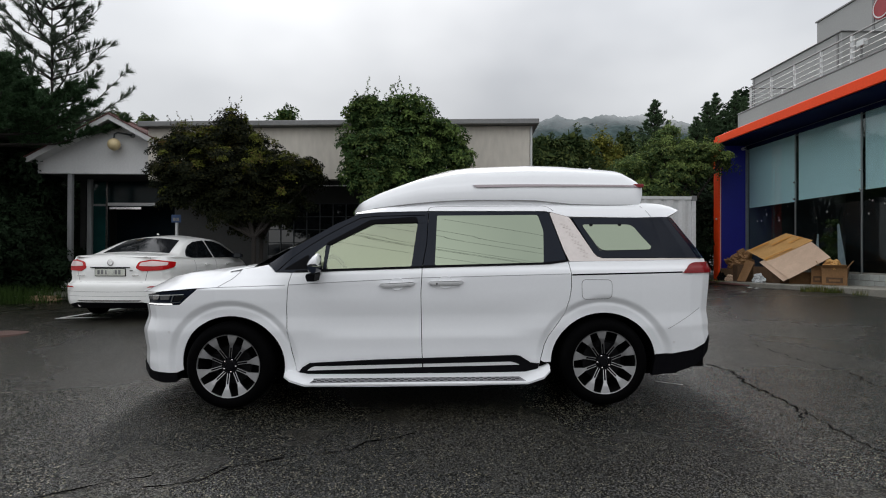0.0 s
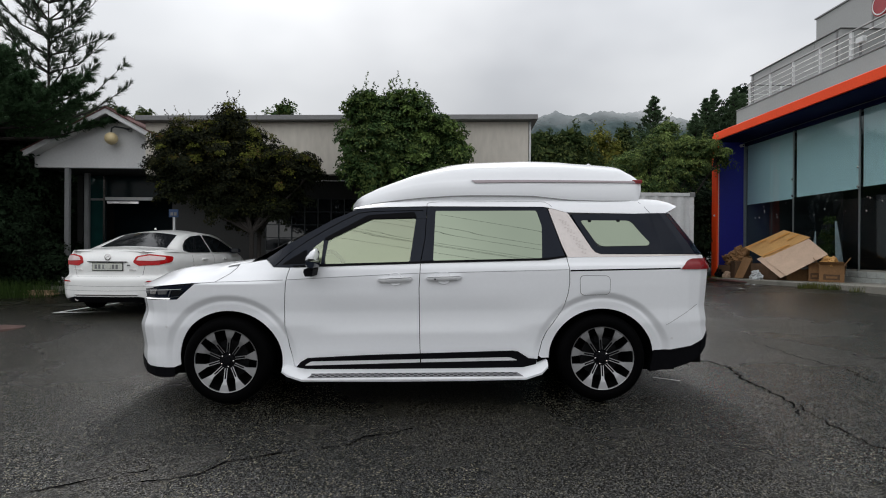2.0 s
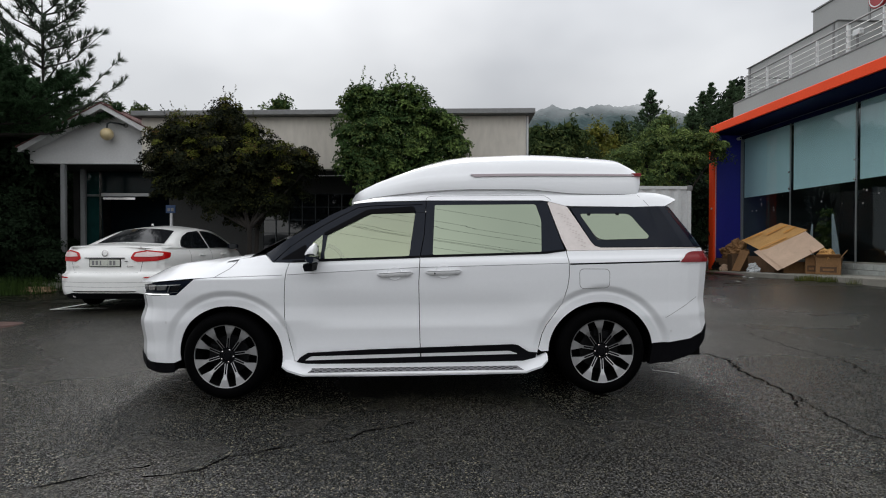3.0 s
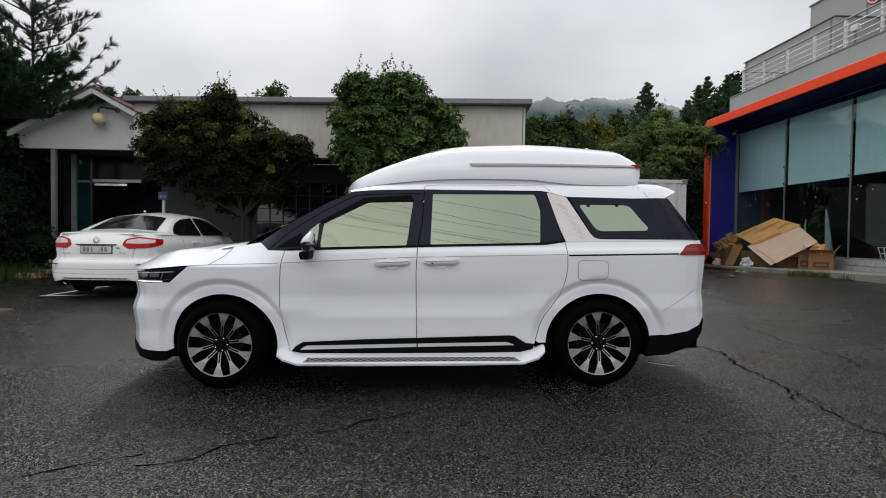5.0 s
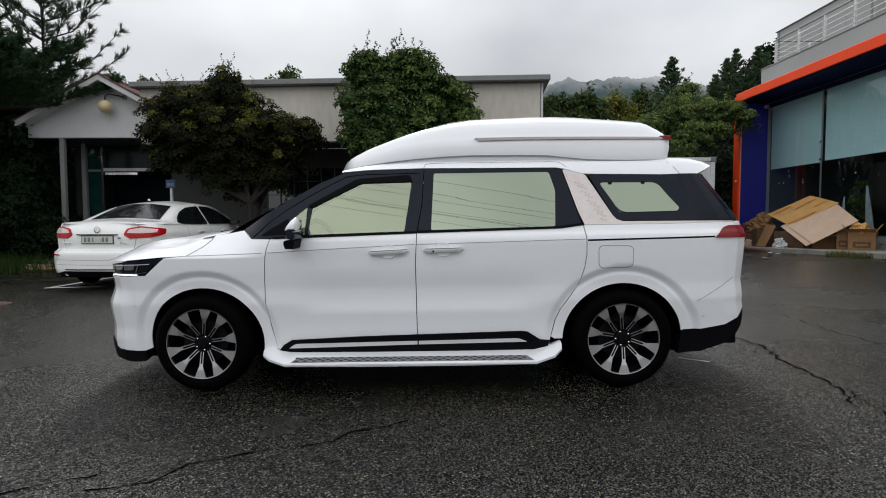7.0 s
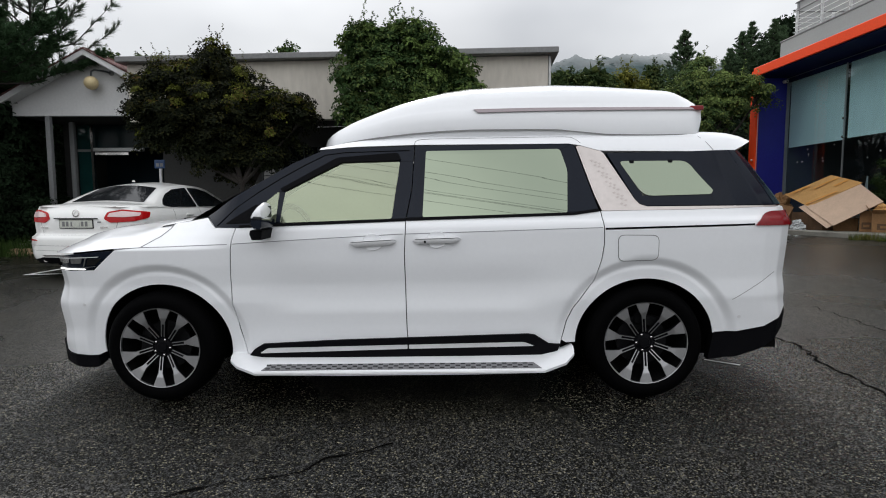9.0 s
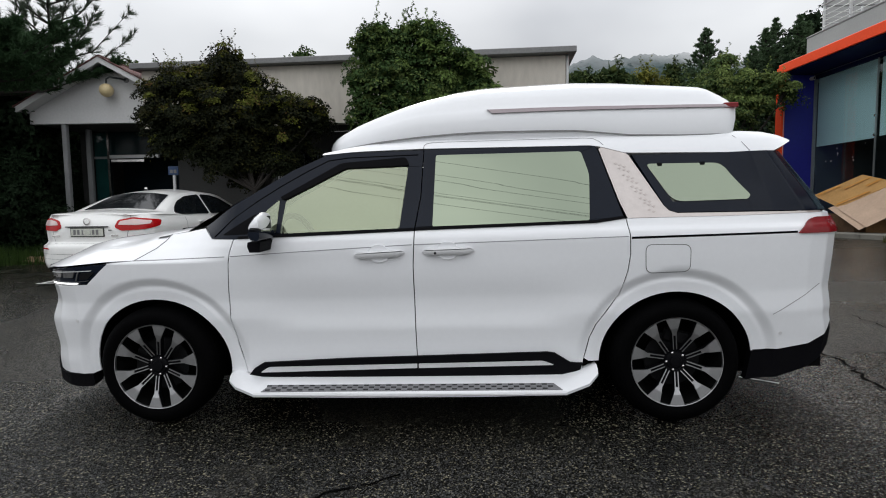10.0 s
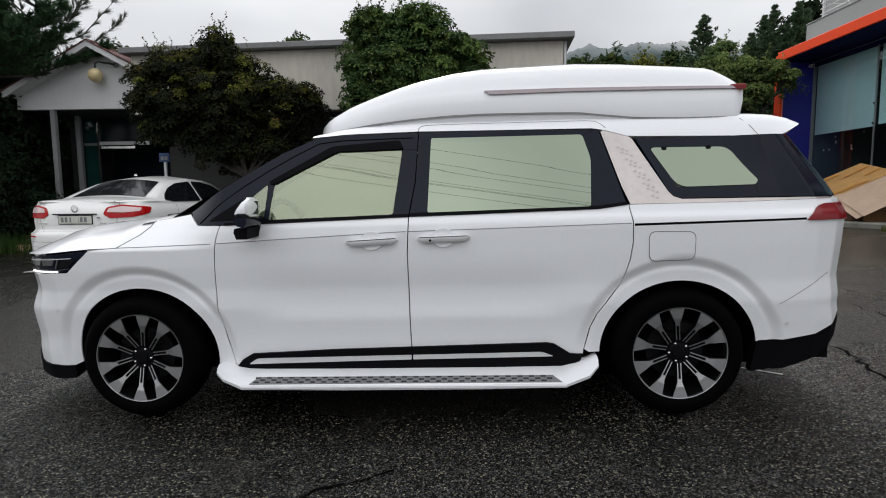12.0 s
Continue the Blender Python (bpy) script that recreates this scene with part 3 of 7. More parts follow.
part("return_wall", box(ORX + 0.2, GLX - 0.03, END - 0.02, END + 0.2, 0.1, 4.963), M_BLUE, shop, "deep blue return wall")
part("edge_strip", box(ORX + 0.13, ORX + 0.17, END - 0.06, END - 0.032, 0.1, 4.6), M_RAIL, shop)
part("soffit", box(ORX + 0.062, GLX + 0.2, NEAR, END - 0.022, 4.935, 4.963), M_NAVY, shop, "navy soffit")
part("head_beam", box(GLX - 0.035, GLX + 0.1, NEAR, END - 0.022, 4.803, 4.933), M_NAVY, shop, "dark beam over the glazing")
part("head_bead", box(GLX - 0.05, GLX - 0.036, NEAR, END - 0.022, 4.90, 4.92), M_MULL, shop)
part("parapet", box(10.35, 10.55, NEAR, END - 0.05, 5.228, 5.96, 0.01), M_GREYPANEL, shop, "grey panel parapet")
part("parapet_cap", box(10.335, 10.565, NEAR, END - 0.035, 5.962, 6.0, 0.006), M_CAP, shop, "grey metal coping")
part("parapet_end", box(10.552, 16, END - 0.25, END - 0.05, 5.228, 5.96), M_GREYPANEL, shop)
part("roof_deck", box(10.55, 20, NEAR, END - 0.25, 5.228, 5.30), M_CONC, shop)
part("end_mullion", box(GLX - 0.028, GLX + 0.03, END - 0.05, END + 0.2, 0.1, 4.80), M_MULL, shop)
part("gable_end", box(GLX + 0.032, 20, END - 0.02, END + 0.2, 0.0, 5.2), M_GREYPANEL, shop)
part("upper_storey", box(12.3, 20, 16.45, 21.1, 5.3, 7.95, 0.01), M_GREYPANEL, shop, "grey upper storey")
part("upper_storey", box(14.0, 20, 2, 19.95, 7.98, 9.66, 0.01), M_GREYPANEL, shop, "grey stair tower wall")
part("upper_storey", box(14.0, 20, 2, 16.448, 5.3, 7.978, 0.01), M_GREYPANEL, shop, "grey stair tower wall")
part("upper_cap", box(12.26, 20, 16.41, 21.14, 7.952, 7.977), M_CAP, shop)
part("upper_cap", box(13.96, 20, 2, 19.99, 9.662, 9.71), M_CAP, shop)
for y, z1 in ((20.96, 7.94), (16.6, 7.94)):
    part("corner_trim", box(12.285, 12.299, y - 0.035, y + 0.035, 5.3, z1), M_CAP, shop)
for y in (17.6, 18.75, 19.9):
    part("panel_joint", box(12.292, 12.299, y - 0.006, y + 0.006, 5.3, 7.94), M_MULL, shop)
part("corner_trim", box(13.985, 13.999, 17.30, 17.38, 7.99, 9.65), M_CAP, shop)
# glazing: roller blinds drawn half way behind each pane
for k, y1 in enumerate((18.6, 16.08, 13.57, 11.06, 8.55, 6.04)):
    y0 = y1 - 2.51
    w = part("window", box(GLX + 0.0, GLX + 0.012, y0 + 0.03, y1 - 0.03, 0.85, 4.80), glass_mat("shop_glass", (0.92, 0.97, 0.975), 0.045) if k == 0 else bpy.data.materials["shop_glass"], shop, "tall showroom pane")
    w.visible_shadow = False
    part("blind", box(GLX + 0.06, GLX + 0.065, y0 + 0.06, y1 - 0.05, 2.83 + 0.03 * k, 4.80), M_ROLLER, w, "grey blue roller blind drawn half way down")
    part("mullion", box(GLX - 0.014, GLX + 0.02, y0 - 0.014, y0 + 0.014, 0.5, 4.80), M_MULL, w)
    part("spandrel", box(GLX - 0.02, GLX + 0.1, y0 + 0.03, y1 - 0.03, 0.3, 0.849), M_CONC, w, "pale tiled plinth under the glass")
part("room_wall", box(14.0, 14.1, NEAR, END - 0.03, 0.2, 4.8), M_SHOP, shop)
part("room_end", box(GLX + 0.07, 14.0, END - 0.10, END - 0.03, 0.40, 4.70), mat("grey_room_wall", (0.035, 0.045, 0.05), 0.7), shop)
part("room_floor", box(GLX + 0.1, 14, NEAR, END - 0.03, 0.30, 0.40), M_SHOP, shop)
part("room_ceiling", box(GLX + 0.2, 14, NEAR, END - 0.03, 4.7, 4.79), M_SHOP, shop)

rail = thing("roof_railing", pose(10.45, 0, 6.0), "white steel railing with thin rails on the parapet", "railing")
for k in range(14):
    y = 18.0 - 1.1 * k
    wide = 0.045 if k == 4 else 0.026
    post = part("post", box(-0.03, 0.03, y - wide, y + wide, 0, 0.70, 0.006), M_RAIL, rail)
    for j in range(4):
        part("rail_clip", box(-0.042, -0.031, y - 0.016, y + 0.016, 0.10 + 0.145 * j, 0.135 + 0.145 * j, 0.003), M_CAP, post)
part("handrail", tube([(0, 18.12, 0.72), (0, 2.2, 0.72)], 0.024), M_CAP, rail)
for k in range(4):
    part("rail", tube([(-0.035, 18.1, 0.117 + 0.145 * k), (-0.035, 2.2, 0.117 + 0.145 * k)], 0.010, 6), M_RAIL, rail)
    part("rail", tube([(0, 18.1, 0.117 + 0.145 * k), (4, 18.1, 0.117 + 0.145 * k)], 0.009, 6), M_RAIL, rail)
part("handrail", tube([(0, 18.1, 0.72), (4, 18.1, 0.72)], 0.022), M_CAP, rail)
for x in (1.1, 2.2, 3.3):
    part("post", box(x - 0.025, x + 0.025, 18.07, 18.13, 0, 0.70, 0.006), M_RAIL, rail)



def kerb_top(y):
    """Height of the kerb: it falls towards the far end."""
    return 0.54 - 0.026 * (y - 13.2)


bm = bmesh.new()
for k in range(15):
    y0, y1 = 4 + 0.955 * k, 4 + 0.955 * (k + 1) - 0.012
    vs = [bm.verts.new((x, y, z)) for y in (y0, y1) for x, z in ((9.3, 0.0), (GLX - 0.03, 0.0), (GLX - 0.03, kerb_top(y)), (9.325, kerb_top(y)), (9.3, kerb_top(y) - 0.025))]
    bm.faces.new(vs[:5][::-1])
    bm.faces.new(vs[5:])
    for j in range(5):
        bm.faces.new((vs[j], vs[(j + 1) % 5], vs[5 + (j + 1) % 5], vs[5 + j]))
kerb = tagged(part("kerb", bm, M_CONC), "low stained concrete kerb in front of the showroom", "kerb", kind="structure")

# ---- container ----
CG = lie(6.5, 16.6)
cont = thing("shipping_container", pose(5.46, 16.45, CG), "white corrugated steel storage container", "container")
C_H = 3.0 - CG
bm = bmesh.new()
n = 24
prof = []
for k in range(n):
    x = 0.12 + 2.2 * k / (n - 1)
    prof.append((x, 0.03 if (k // 2) % 2 else 0.0))
a = [bm.verts.new((x, y, 0.15)) for x, y in prof]
b = [bm.verts.new((x, y, C_H - 0.1)) for x, y in prof]
for k in range(n - 1):
    bm.faces.new((a[k], a[k + 1], b[k + 1], b[k]))
part("end_panel", bm, M_CONT, cont, "corrugated end")
part("body", box(0.06, 2.38, 0.06, 5.9, 0.12, C_H - 0.03), M_CONT, cont)
for x in (0.0, 2.32):
    part("corner_post", box(x, x + 0.12, -0.02, 0.1, 0, C_H, 0.01), M_CONT, cont)
    part("corner_casting", box(x - 0.01, x + 0.15, -0.03, 0.13, C_H - 0.14, C_H + 0.012, 0.015), M_CAP, cont)
part("top_beam", box(0.121, 2.319, -0.015, 0.08, C_H - 0.1, C_H - 0.005), M_CONT, cont)

# ---- misty hill far behind ----
hx = [-60 + 1.25 * i for i in range(420)]
HROWS = 44
hv, hf = [], []
for j in range(HROWS):
    t = j / (HROWS - 1)
    for i, x in enumerate(hx):
        top = 59 + 44 * ease(-40, 110, x) + 3 * math.exp(-((x - 165) / 60) ** 2) + 12 * ease(230, 420, x) + 4 * noise.noise(Vector((x * 0.02, 0, 0)))
        y = 300 + 190 * t
        crown = abs(noise.noise(Vector((x * 0.13, y * 0.13, 3.0)))) + 0.6 * abs(noise.noise(Vector((x * 0.27, y * 0.27, 7.0))))
        hv.append((x, y, -2 + top * 1.15 * t ** 0.8 + 4.0 * noise.noise(Vector((x * 0.05, t * 6, 1))) + 3.2 * crown))
n = len(hx)
hf = [(j * n + i, j * n + i + 1, (j + 1) * n + i + 1, (j + 1) * n + i) for j in range(HROWS - 1) for i in range(n - 1)]
# Bluish base colour and transparency rising with height paint in the haze.
M_HILL = mat("haze_tinted_forest", (0.042, 0.064, 0.066), 0.95, 0, 0.3, 0.05, 0.3, spec=0.05)
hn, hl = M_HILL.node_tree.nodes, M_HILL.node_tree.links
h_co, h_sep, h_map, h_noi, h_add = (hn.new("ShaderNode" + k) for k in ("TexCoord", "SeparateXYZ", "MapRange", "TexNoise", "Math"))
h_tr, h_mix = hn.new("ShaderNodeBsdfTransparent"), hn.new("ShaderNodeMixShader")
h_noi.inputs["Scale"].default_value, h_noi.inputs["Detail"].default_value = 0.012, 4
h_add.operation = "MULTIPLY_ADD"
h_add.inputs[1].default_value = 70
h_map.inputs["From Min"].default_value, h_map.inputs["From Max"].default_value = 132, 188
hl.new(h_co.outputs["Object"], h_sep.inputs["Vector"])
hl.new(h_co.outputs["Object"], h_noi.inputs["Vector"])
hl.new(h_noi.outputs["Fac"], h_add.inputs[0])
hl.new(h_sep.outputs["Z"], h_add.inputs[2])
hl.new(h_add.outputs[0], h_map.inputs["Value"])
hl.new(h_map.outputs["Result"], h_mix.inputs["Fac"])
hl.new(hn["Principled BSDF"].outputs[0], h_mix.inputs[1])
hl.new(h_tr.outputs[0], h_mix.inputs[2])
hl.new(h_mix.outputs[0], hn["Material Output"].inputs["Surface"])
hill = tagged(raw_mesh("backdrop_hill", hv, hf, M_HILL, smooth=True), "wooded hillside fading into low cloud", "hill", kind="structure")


# ---- the white van ----
NOSE = [(0.2, 0), (-0.1, 0.005), (-0.3, 0.02), (-0.5, 0.05), (-0.64, 0.1), (-0.75, 0.18), (-0.84, 0.3), (-0.9, 0.48), (-0.93, 0.72), (-0.94, 0.99)]
TAIL = [(3.4, 0), (3.65, 0.008), (3.82, 0.03), (3.93, 0.07), (4.01, 0.14), (4.07, 0.26), (4.11, 0.45), (4.13, 0.7), (4.135, 0.99)]


def run_length(pts):
    out = [0.0]
    for (a, b), (c, d) in zip(pts, pts[1:]):
        out.append(out[-1] + math.hypot(c - a, d - b))
    return out


NOSE_U = [0.2 - s for s in run_length(NOSE)]
TAIL_U = [3.4 + s for s in run_length(TAIL)]
SIDE_Z = [0.15, 0.30, 0.42, 0.49, 0.555, 0.57, 0.645, 0.76, 0.90, 1.03, 1.10, 1.20, 1.40, 1.60, 1.70]
SIDE_IN = [0.06, 0.050, 0.038, 0.030, 0.0195, 0.017, 0.004, 0.004, -0.015, -0.024, -0.017, 0.0175, 0.0865, 0.155, 0.20]
FINE_Z = np.arange(0.10, 1.80, 0.002)
FINE_IN = np.convolve(np.pad(np.interp(FINE_Z, SIDE_Z, SIDE_IN), 8, mode="edge"), np.ones(17) / 17, mode="valid")
CREASE_U = [-1.5, -0.6, -0.3, 0.07, 0.49, 0.93, 1.56, 2.83, 4.5]
CREASE_Z = [0.95, 0.974, 0.998, 1.011, 1.022, 1.043, 1.069, 1.09, 1.095]


def plan(u):
    """The van's outline from above, at the run u along its side, and the outward normal."""
    if u < 0.2:
        us, xs, ys = NOSE_U[::-1], [p[0] for p in NOSE][::-1], [p[1] for p in NOSE][::-1]
    elif u > 3.4:
        us, xs, ys = TAIL_U, [p[0] for p in TAIL], [p[1] for p in TAIL]
    else:
        return (u, 0.0), (0.0, -1.0)
    f = lambda v: (float(np.interp(v, us, xs)), float(np.interp(v, us, ys)))
    e = 0.05
    p, a, b = f(u), f(u - e), f(u + e)
    if u < 0.2 and u + e > 0.2:
        b = (u + e, 0.0)
    if u > 3.4 and u - e < 3.4:
        a = (u - e, 0.0)
    dx, dy = b[0] - a[0], b[1] - a[1]
    n = math.hypot(dx, dy) or 1
    return p, (dy / n, -dx / n)


def skin(u, z, out=0.0):
    """A point of the van's near side: u along it, z above the road, out: proud of the skin."""
    (x, y), (nx, ny) = plan(u)
    zz = z - float(np.interp(u, CREASE_U, CREASE_Z)) * ease(0.7, 1.0, z) * ease(1.16, 1.09, z) + 1.033 * ease(0.7, 1.0, z) * ease(1.16, 1.09, z)
    inset = float(np.interp(zz, FINE_Z, FINE_IN))
    inset += 1.1 * max(0.0, z - 1.0) * ease(0.55, 0.1, u) * ease(-0.45, -0.2, u)
    for c in (0.012, 3.09):
        r = math.hypot((u - c) * 0.97, (z - 0.362) * 1.01)
        if z > 0.2:
            inset += 0.024 * ease(0.556, 0.492, r) - 0.005 * ease(0.502, 0.470, r)
    # shallow hollow along the doors, its lower lip facing up
    inset += 0.016 * ease(0.60, 0.95, u) * ease(2.62, 2.25, u) * min(ease(0.90, 0.69, z), ease(0.565, 0.665, z))
    if u < 0:
        inset += 0.035 * ease(0.62, 0.80, z) * ease(-0.5, -0.9, u) - 0.014 * ease(0.80, 0.55, z) * ease(-0.45, -0.75, u) - 0.014 * ease(0.48, 0.36, z) * ease(-0.4, -0.8, u)
    tail = ease(3.3, 4.0, u)
    x -= tail * (0.62 * max(0.0, z - 1.2) + 0.015 * ease(0.65, 0.8, z) - 0.035 * ease(0.64, 0.50, z))
    k = inset * (1 - 0.5 * tail * ease(1.15, 1.3, z)) - out
    return (x - nx * k, y - ny * k, z)


VAN_MID = 0.95
van = thing("van", pose(-1.626, 4.607, 0.0, 0, -0.797, -1.317), "white high-roof passenger van with black pillars, parked on wet asphalt", "van")
CUTS = (1.0, 1.03, 1.036, 1.06, 1.08, 1.086, 1.09, 1.1)


def arch(c, r, h, a0, a1, n=32):
    """The edge of a wheel opening: half width r, height h over the hub."""
    return [(c + r * math.cos(radians(a0 + (a1 - a0) * k / n)), 0.362 + h * math.sin(radians(a0 + (a1 - a0) * k / n))) for k in range(n + 1)]


def van_panel(name, outline, material, out=0.0, thick=0.025, label="", parent=None, far=True, step=0.03):
    made = []
    for side in ((0, 1) if far else (0,)):
        bm = sheet(outline, lambda u, z, o: skin(u, z, out + o), step, thick, CUTS + (1.4,))
        if side:
            flip_y(bm, VAN_MID)
        made.append(part(name, bm, material, parent or van, label, smooth=True, sharp=50))
    return made[0]


NC, TC = -1.58, 4.86
FRONT_SEAM = [(0.549, 0.31), (0.509, 0.476), (0.484, 0.64), (0.485, 0.81), (0.498, 0.986), (0.509, 1.05), (0.533, 1.125)]
REAR_SEAM = [(2.804, 1.193), (2.819, 1.1), (2.821, 0.988), (2.808, 0.895), (2.766, 0.759), (2.709, 0.681), (2.638, 0.583), (2.602, 0.503), (2.572, 0.375), (2.562, 0.315)]
GAP = 0.003
M_SEAM_CREASE = mat("seam_crease_grey", (0.25, 0.25, 0.26), 0.5)
M_TREAD = mat("brushed_tread_plate", (0.22, 0.22, 0.23), 0.4, 0.5, 0.06, 4, 60)
M_SILVER = mat("satin_silver", (0.70, 0.70, 0.71), 0.3, 0.25, 0.03)
# front wing and bumper side, cut by the headlamp
fender = [(NC, 0.388), (-1.0, 0.370), (-0.85, 0.332), (-0.74, 0.298), (-0.49, 0.294)] + arch(0.012, 0.438, 0.411, 186, -16) + [(u - GAP, z) for u, z in FRONT_SEAM]
fender += [(0.384, 1.127), (0.30, 1.19), (0.062, 1.154), (0.05, 1.12), (0.015, 1.075), (-0.08, 1.012), (-0.243, 1.0), (-0.405, 0.868), (-0.62, 0.860), (NC, 0.85)]
van_panel("front_fender", fender, M_PAINT, thick=0.008, step=0.013)
door = [(u + GAP, z) for u, z in FRONT_SEAM] + [(1.6 - GAP, 1.153), (1.598 - GAP, 1.104), (1.588 - GAP, 0.95), (1.588 - GAP, 0.724), (1.59 - GAP, 0.458), (1.596 - GAP, 0.31)]
van_panel("front_door", door, M_PAINT, step=0.02)
door = [(1.6 + GAP, 1.153)] + [(u - GAP, z) for u, z in REAR_SEAM] + [(1.596 + GAP, 0.31), (1.59 + GAP, 0.458), (1.588 + GAP, 0.724), (1.588 + GAP, 0.95), (1.598 + GAP, 1.104)]
van_panel("sliding_door", door, M_PAINT, step=0.02)
quarter = [(u + GAP, z) for u, z in REAR_SEAM[:-1]] + [(2.6, 0.36)] + arch(3.09, 0.432, 0.408, 180, 7) + [(3.53, 0.418), (3.65, 0.424), (3.83, 0.452), (3.95, 0.50), (4.03, 0.56), (4.15, 0.60), (TC, 0.60), (TC, 1.21)]
van_panel("rear_quarter", quarter, M_PAINT, thick=0.008, step=0.013)
bump = [(3.50, 0.235), (3.66, 0.255), (3.85, 0.312), (3.98, 0.38), (4.1, 0.465), (4.2, 0.50), (TC, 0.50), (TC, 0.597), (4.15, 0.597), (4.03, 0.557), (3.95, 0.497), (3.83, 0.449), (3.65, 0.421), (3.525, 0.415)]
van_panel("rear_bumper", bump, M_BLACK, -0.004, 0.05, "black plastic lower bumper")
bump = [(NC, 0.322), (-1.1, 0.312), (-0.92, 0.282), (-0.76, 0.236), (-0.60, 0.212), (-0.485, 0.216), (-0.475, 0.245), (-0.488, 0.292), (-0.74, 0.301), (-0.85, 0.335), (-1.0, 0.374), (NC, 0.392)]
van_panel("front_lip", bump, M_BLACK, 0.012, 0.06, "black plastic front lip")
# headlamp
lamp = rounded([(-0.262, 0.993), (-0.415, 0.873), (-0.62, 0.865), (-0.86, 0.865), (-0.86, 0.945), (-0.60, 0.968)], 0.012)
head = van_panel("headlight", lamp, M_PIANO, -0.012, 0.03, "dark headlamp with white light bar")
van_panel("light_bar", rounded([(-0.47, 0.871), (-0.78, 0.868), (-0.78, 0.874), (-0.48, 0.878)], 0.002), M_DRL, 0.003, 0.016, parent=head)
van_panel("lamp_trim", [(-0.36, 0.957), (-0.80, 0.938), (-0.80, 0.934), (-0.37, 0.952)], M_SILVER, 0.0, 0.006, parent=head)
van_panel("lamp_trim", [(-0.452, 0.948), (-0.474, 0.893), (-0.481, 0.893), (-0.460, 0.948)], M_STEEL, 0.0, 0.006, parent=head)
van_panel("lamp_trim", [(-0.395, 0.892), (-0.47, 0.884), (-0.80, 0.880), (-0.80, 0.885), (-0.47, 0.887), (-0.39, 0.895)], M_STEEL, 0.0, 0.006, parent=head)
van_panel("reflector", rounded([(-0.345, 0.944), (-0.445, 0.940), (-0.462, 0.900), (-0.40, 0.902)], 0.008), M_DISC, -0.004, 0.008, parent=head)
for k in range(3):
    u = -0.50 - 0.115 * k
    van_panel("reflector", rounded([(u, 0.912), (u - 0.09, 0.908), (u - 0.09, 0.95), (u + 0.02, 0.955)], 0.008), M_CHROME if k == 1 else M_STEEL, -0.004, 0.008, parent=head)
for u, z in ((-0.513, 0.641), (3.658, 0.519)):
    van_panel("parking_sensor", [(u + 0.011 * math.cos(a), z + 0.011 * math.sin(a)) for a in [2 * math.pi * k / 14 for k in range(14)]], M_SILVER, 0.002, 0.004)
# black greenhouse, panes proud of it by a hair
van_panel("front_pillar", [(0.303, 1.20), (0.384, 1.131), (0.536, 1.128), (0.66, 1.131), (0.72, 1.285), (0.80, 1.352), (0.842, 1.352), (1.19, 1.530), (1.6455, 1.530), (1.654 - GAP, 1.625), (1.256, 1.622), (1.07, 1.612), (0.869, 1.527), (0.555, 1.347)], M_PIANO, 0.0, 0.02, "gloss black windscreen pillar")
van_panel("window_base", [(0.663, 1.131), (1.6 - GAP, 1.155), (1.602 - GAP, 1.172), (0.70, 1.152)], M_PIANO, 0.0, 0.02)
van_panel("division_bar", [(0.785, 1.158), (0.812, 1.158), (0.838, 1.348), (0.80, 1.350)], M_PIANO, 0.002, 0.02)
van_panel("centre_pillar", [(1.505, 1.168), (1.602 - GAP, 1.172), (1.637 - GAP, 1.351), (1.648 - GAP, 1.528), (1.558, 1.528)], M_PIANO, 0.0, 0.02, "gloss black centre pillar")
van_panel("sliding_window_frame", [(1.604 + GAP, 1.174), (1.71, 1.177), (1.732, 1.588), (2.58, 1.585), (2.655, 1.62), (1.654 + GAP, 1.627), (1.637 + GAP, 1.351)], M_PIANO, 0.0, 0.02, "gloss black window frame")
van_panel("window_base", [(1.6 + GAP, 1.155), (2.64, 1.176), (2.798, 1.196), (2.79, 1.20), (2.60, 1.192), (1.604 + GAP, 1.172)], M_PIANO, 0.0, 0.02)
van_panel("rear_door_pillar", [(2.598, 1.193), (2.792, 1.202), (2.764, 1.29), (2.672, 1.60), (2.657, 1.618), (2.582, 1.585), (2.612, 1.452)], M_PIANO, 0.0, 0.02, "gloss black pillar")
van_panel("rear_panel", [(2.87, 1.556), (3.026, 1.26), (3.05, 1.235), (3.07, 1.285), (2.945, 1.502), (3.365, 1.496), (3.522, 1.31), (3.505, 1.285), (3.505, 1.22), (3.96, 1.216), (TC, 1.216), (TC, 1.56), (4.06, 1.56)], M_PIANO, 0.0, 0.02, "gloss black rear side panel")
van_panel("rear_panel", [(3.025, 1.262), (3.05, 1.233), (3.09, 1.222), (3.56, 1.22), (3.56, 1.290), (3.04, 1.283)], M_PIANO, -0.0015, 0.02, "gloss black rear side panel")
pane = rounded([(0.835, 1.345), (1.182, 1.523), (1.562, 1.526), (1.512, 1.168), (0.811, 1.153)], 0.015)
van_panel("front_side_window", pane, M_PANE, 0.004, 0.003, "mirror tinted side glass")
van_panel("rain_visor", rounded([(0.80, 1.365), (1.16, 1.56), (1.55, 1.585), (1.57, 1.535), (1.19, 1.529), (0.83, 1.35)], 0.02), M_BLACK, 0.018, 0.014, "black smoked rain visor")
pane = rounded([(0.715, 1.285), (0.797, 1.352), (0.786, 1.165), (0.69, 1.157)], 0.012)
van_panel("quarter_light", pane, M_PANE, 0.004, 0.003)
pane = rounded([(1.726, 1.592), (2.577, 1.589), (2.616, 1.452), (2.60, 1.189), (1.704, 1.175)], [0.012, 0.02, 0.03, 0.012, 0.012])
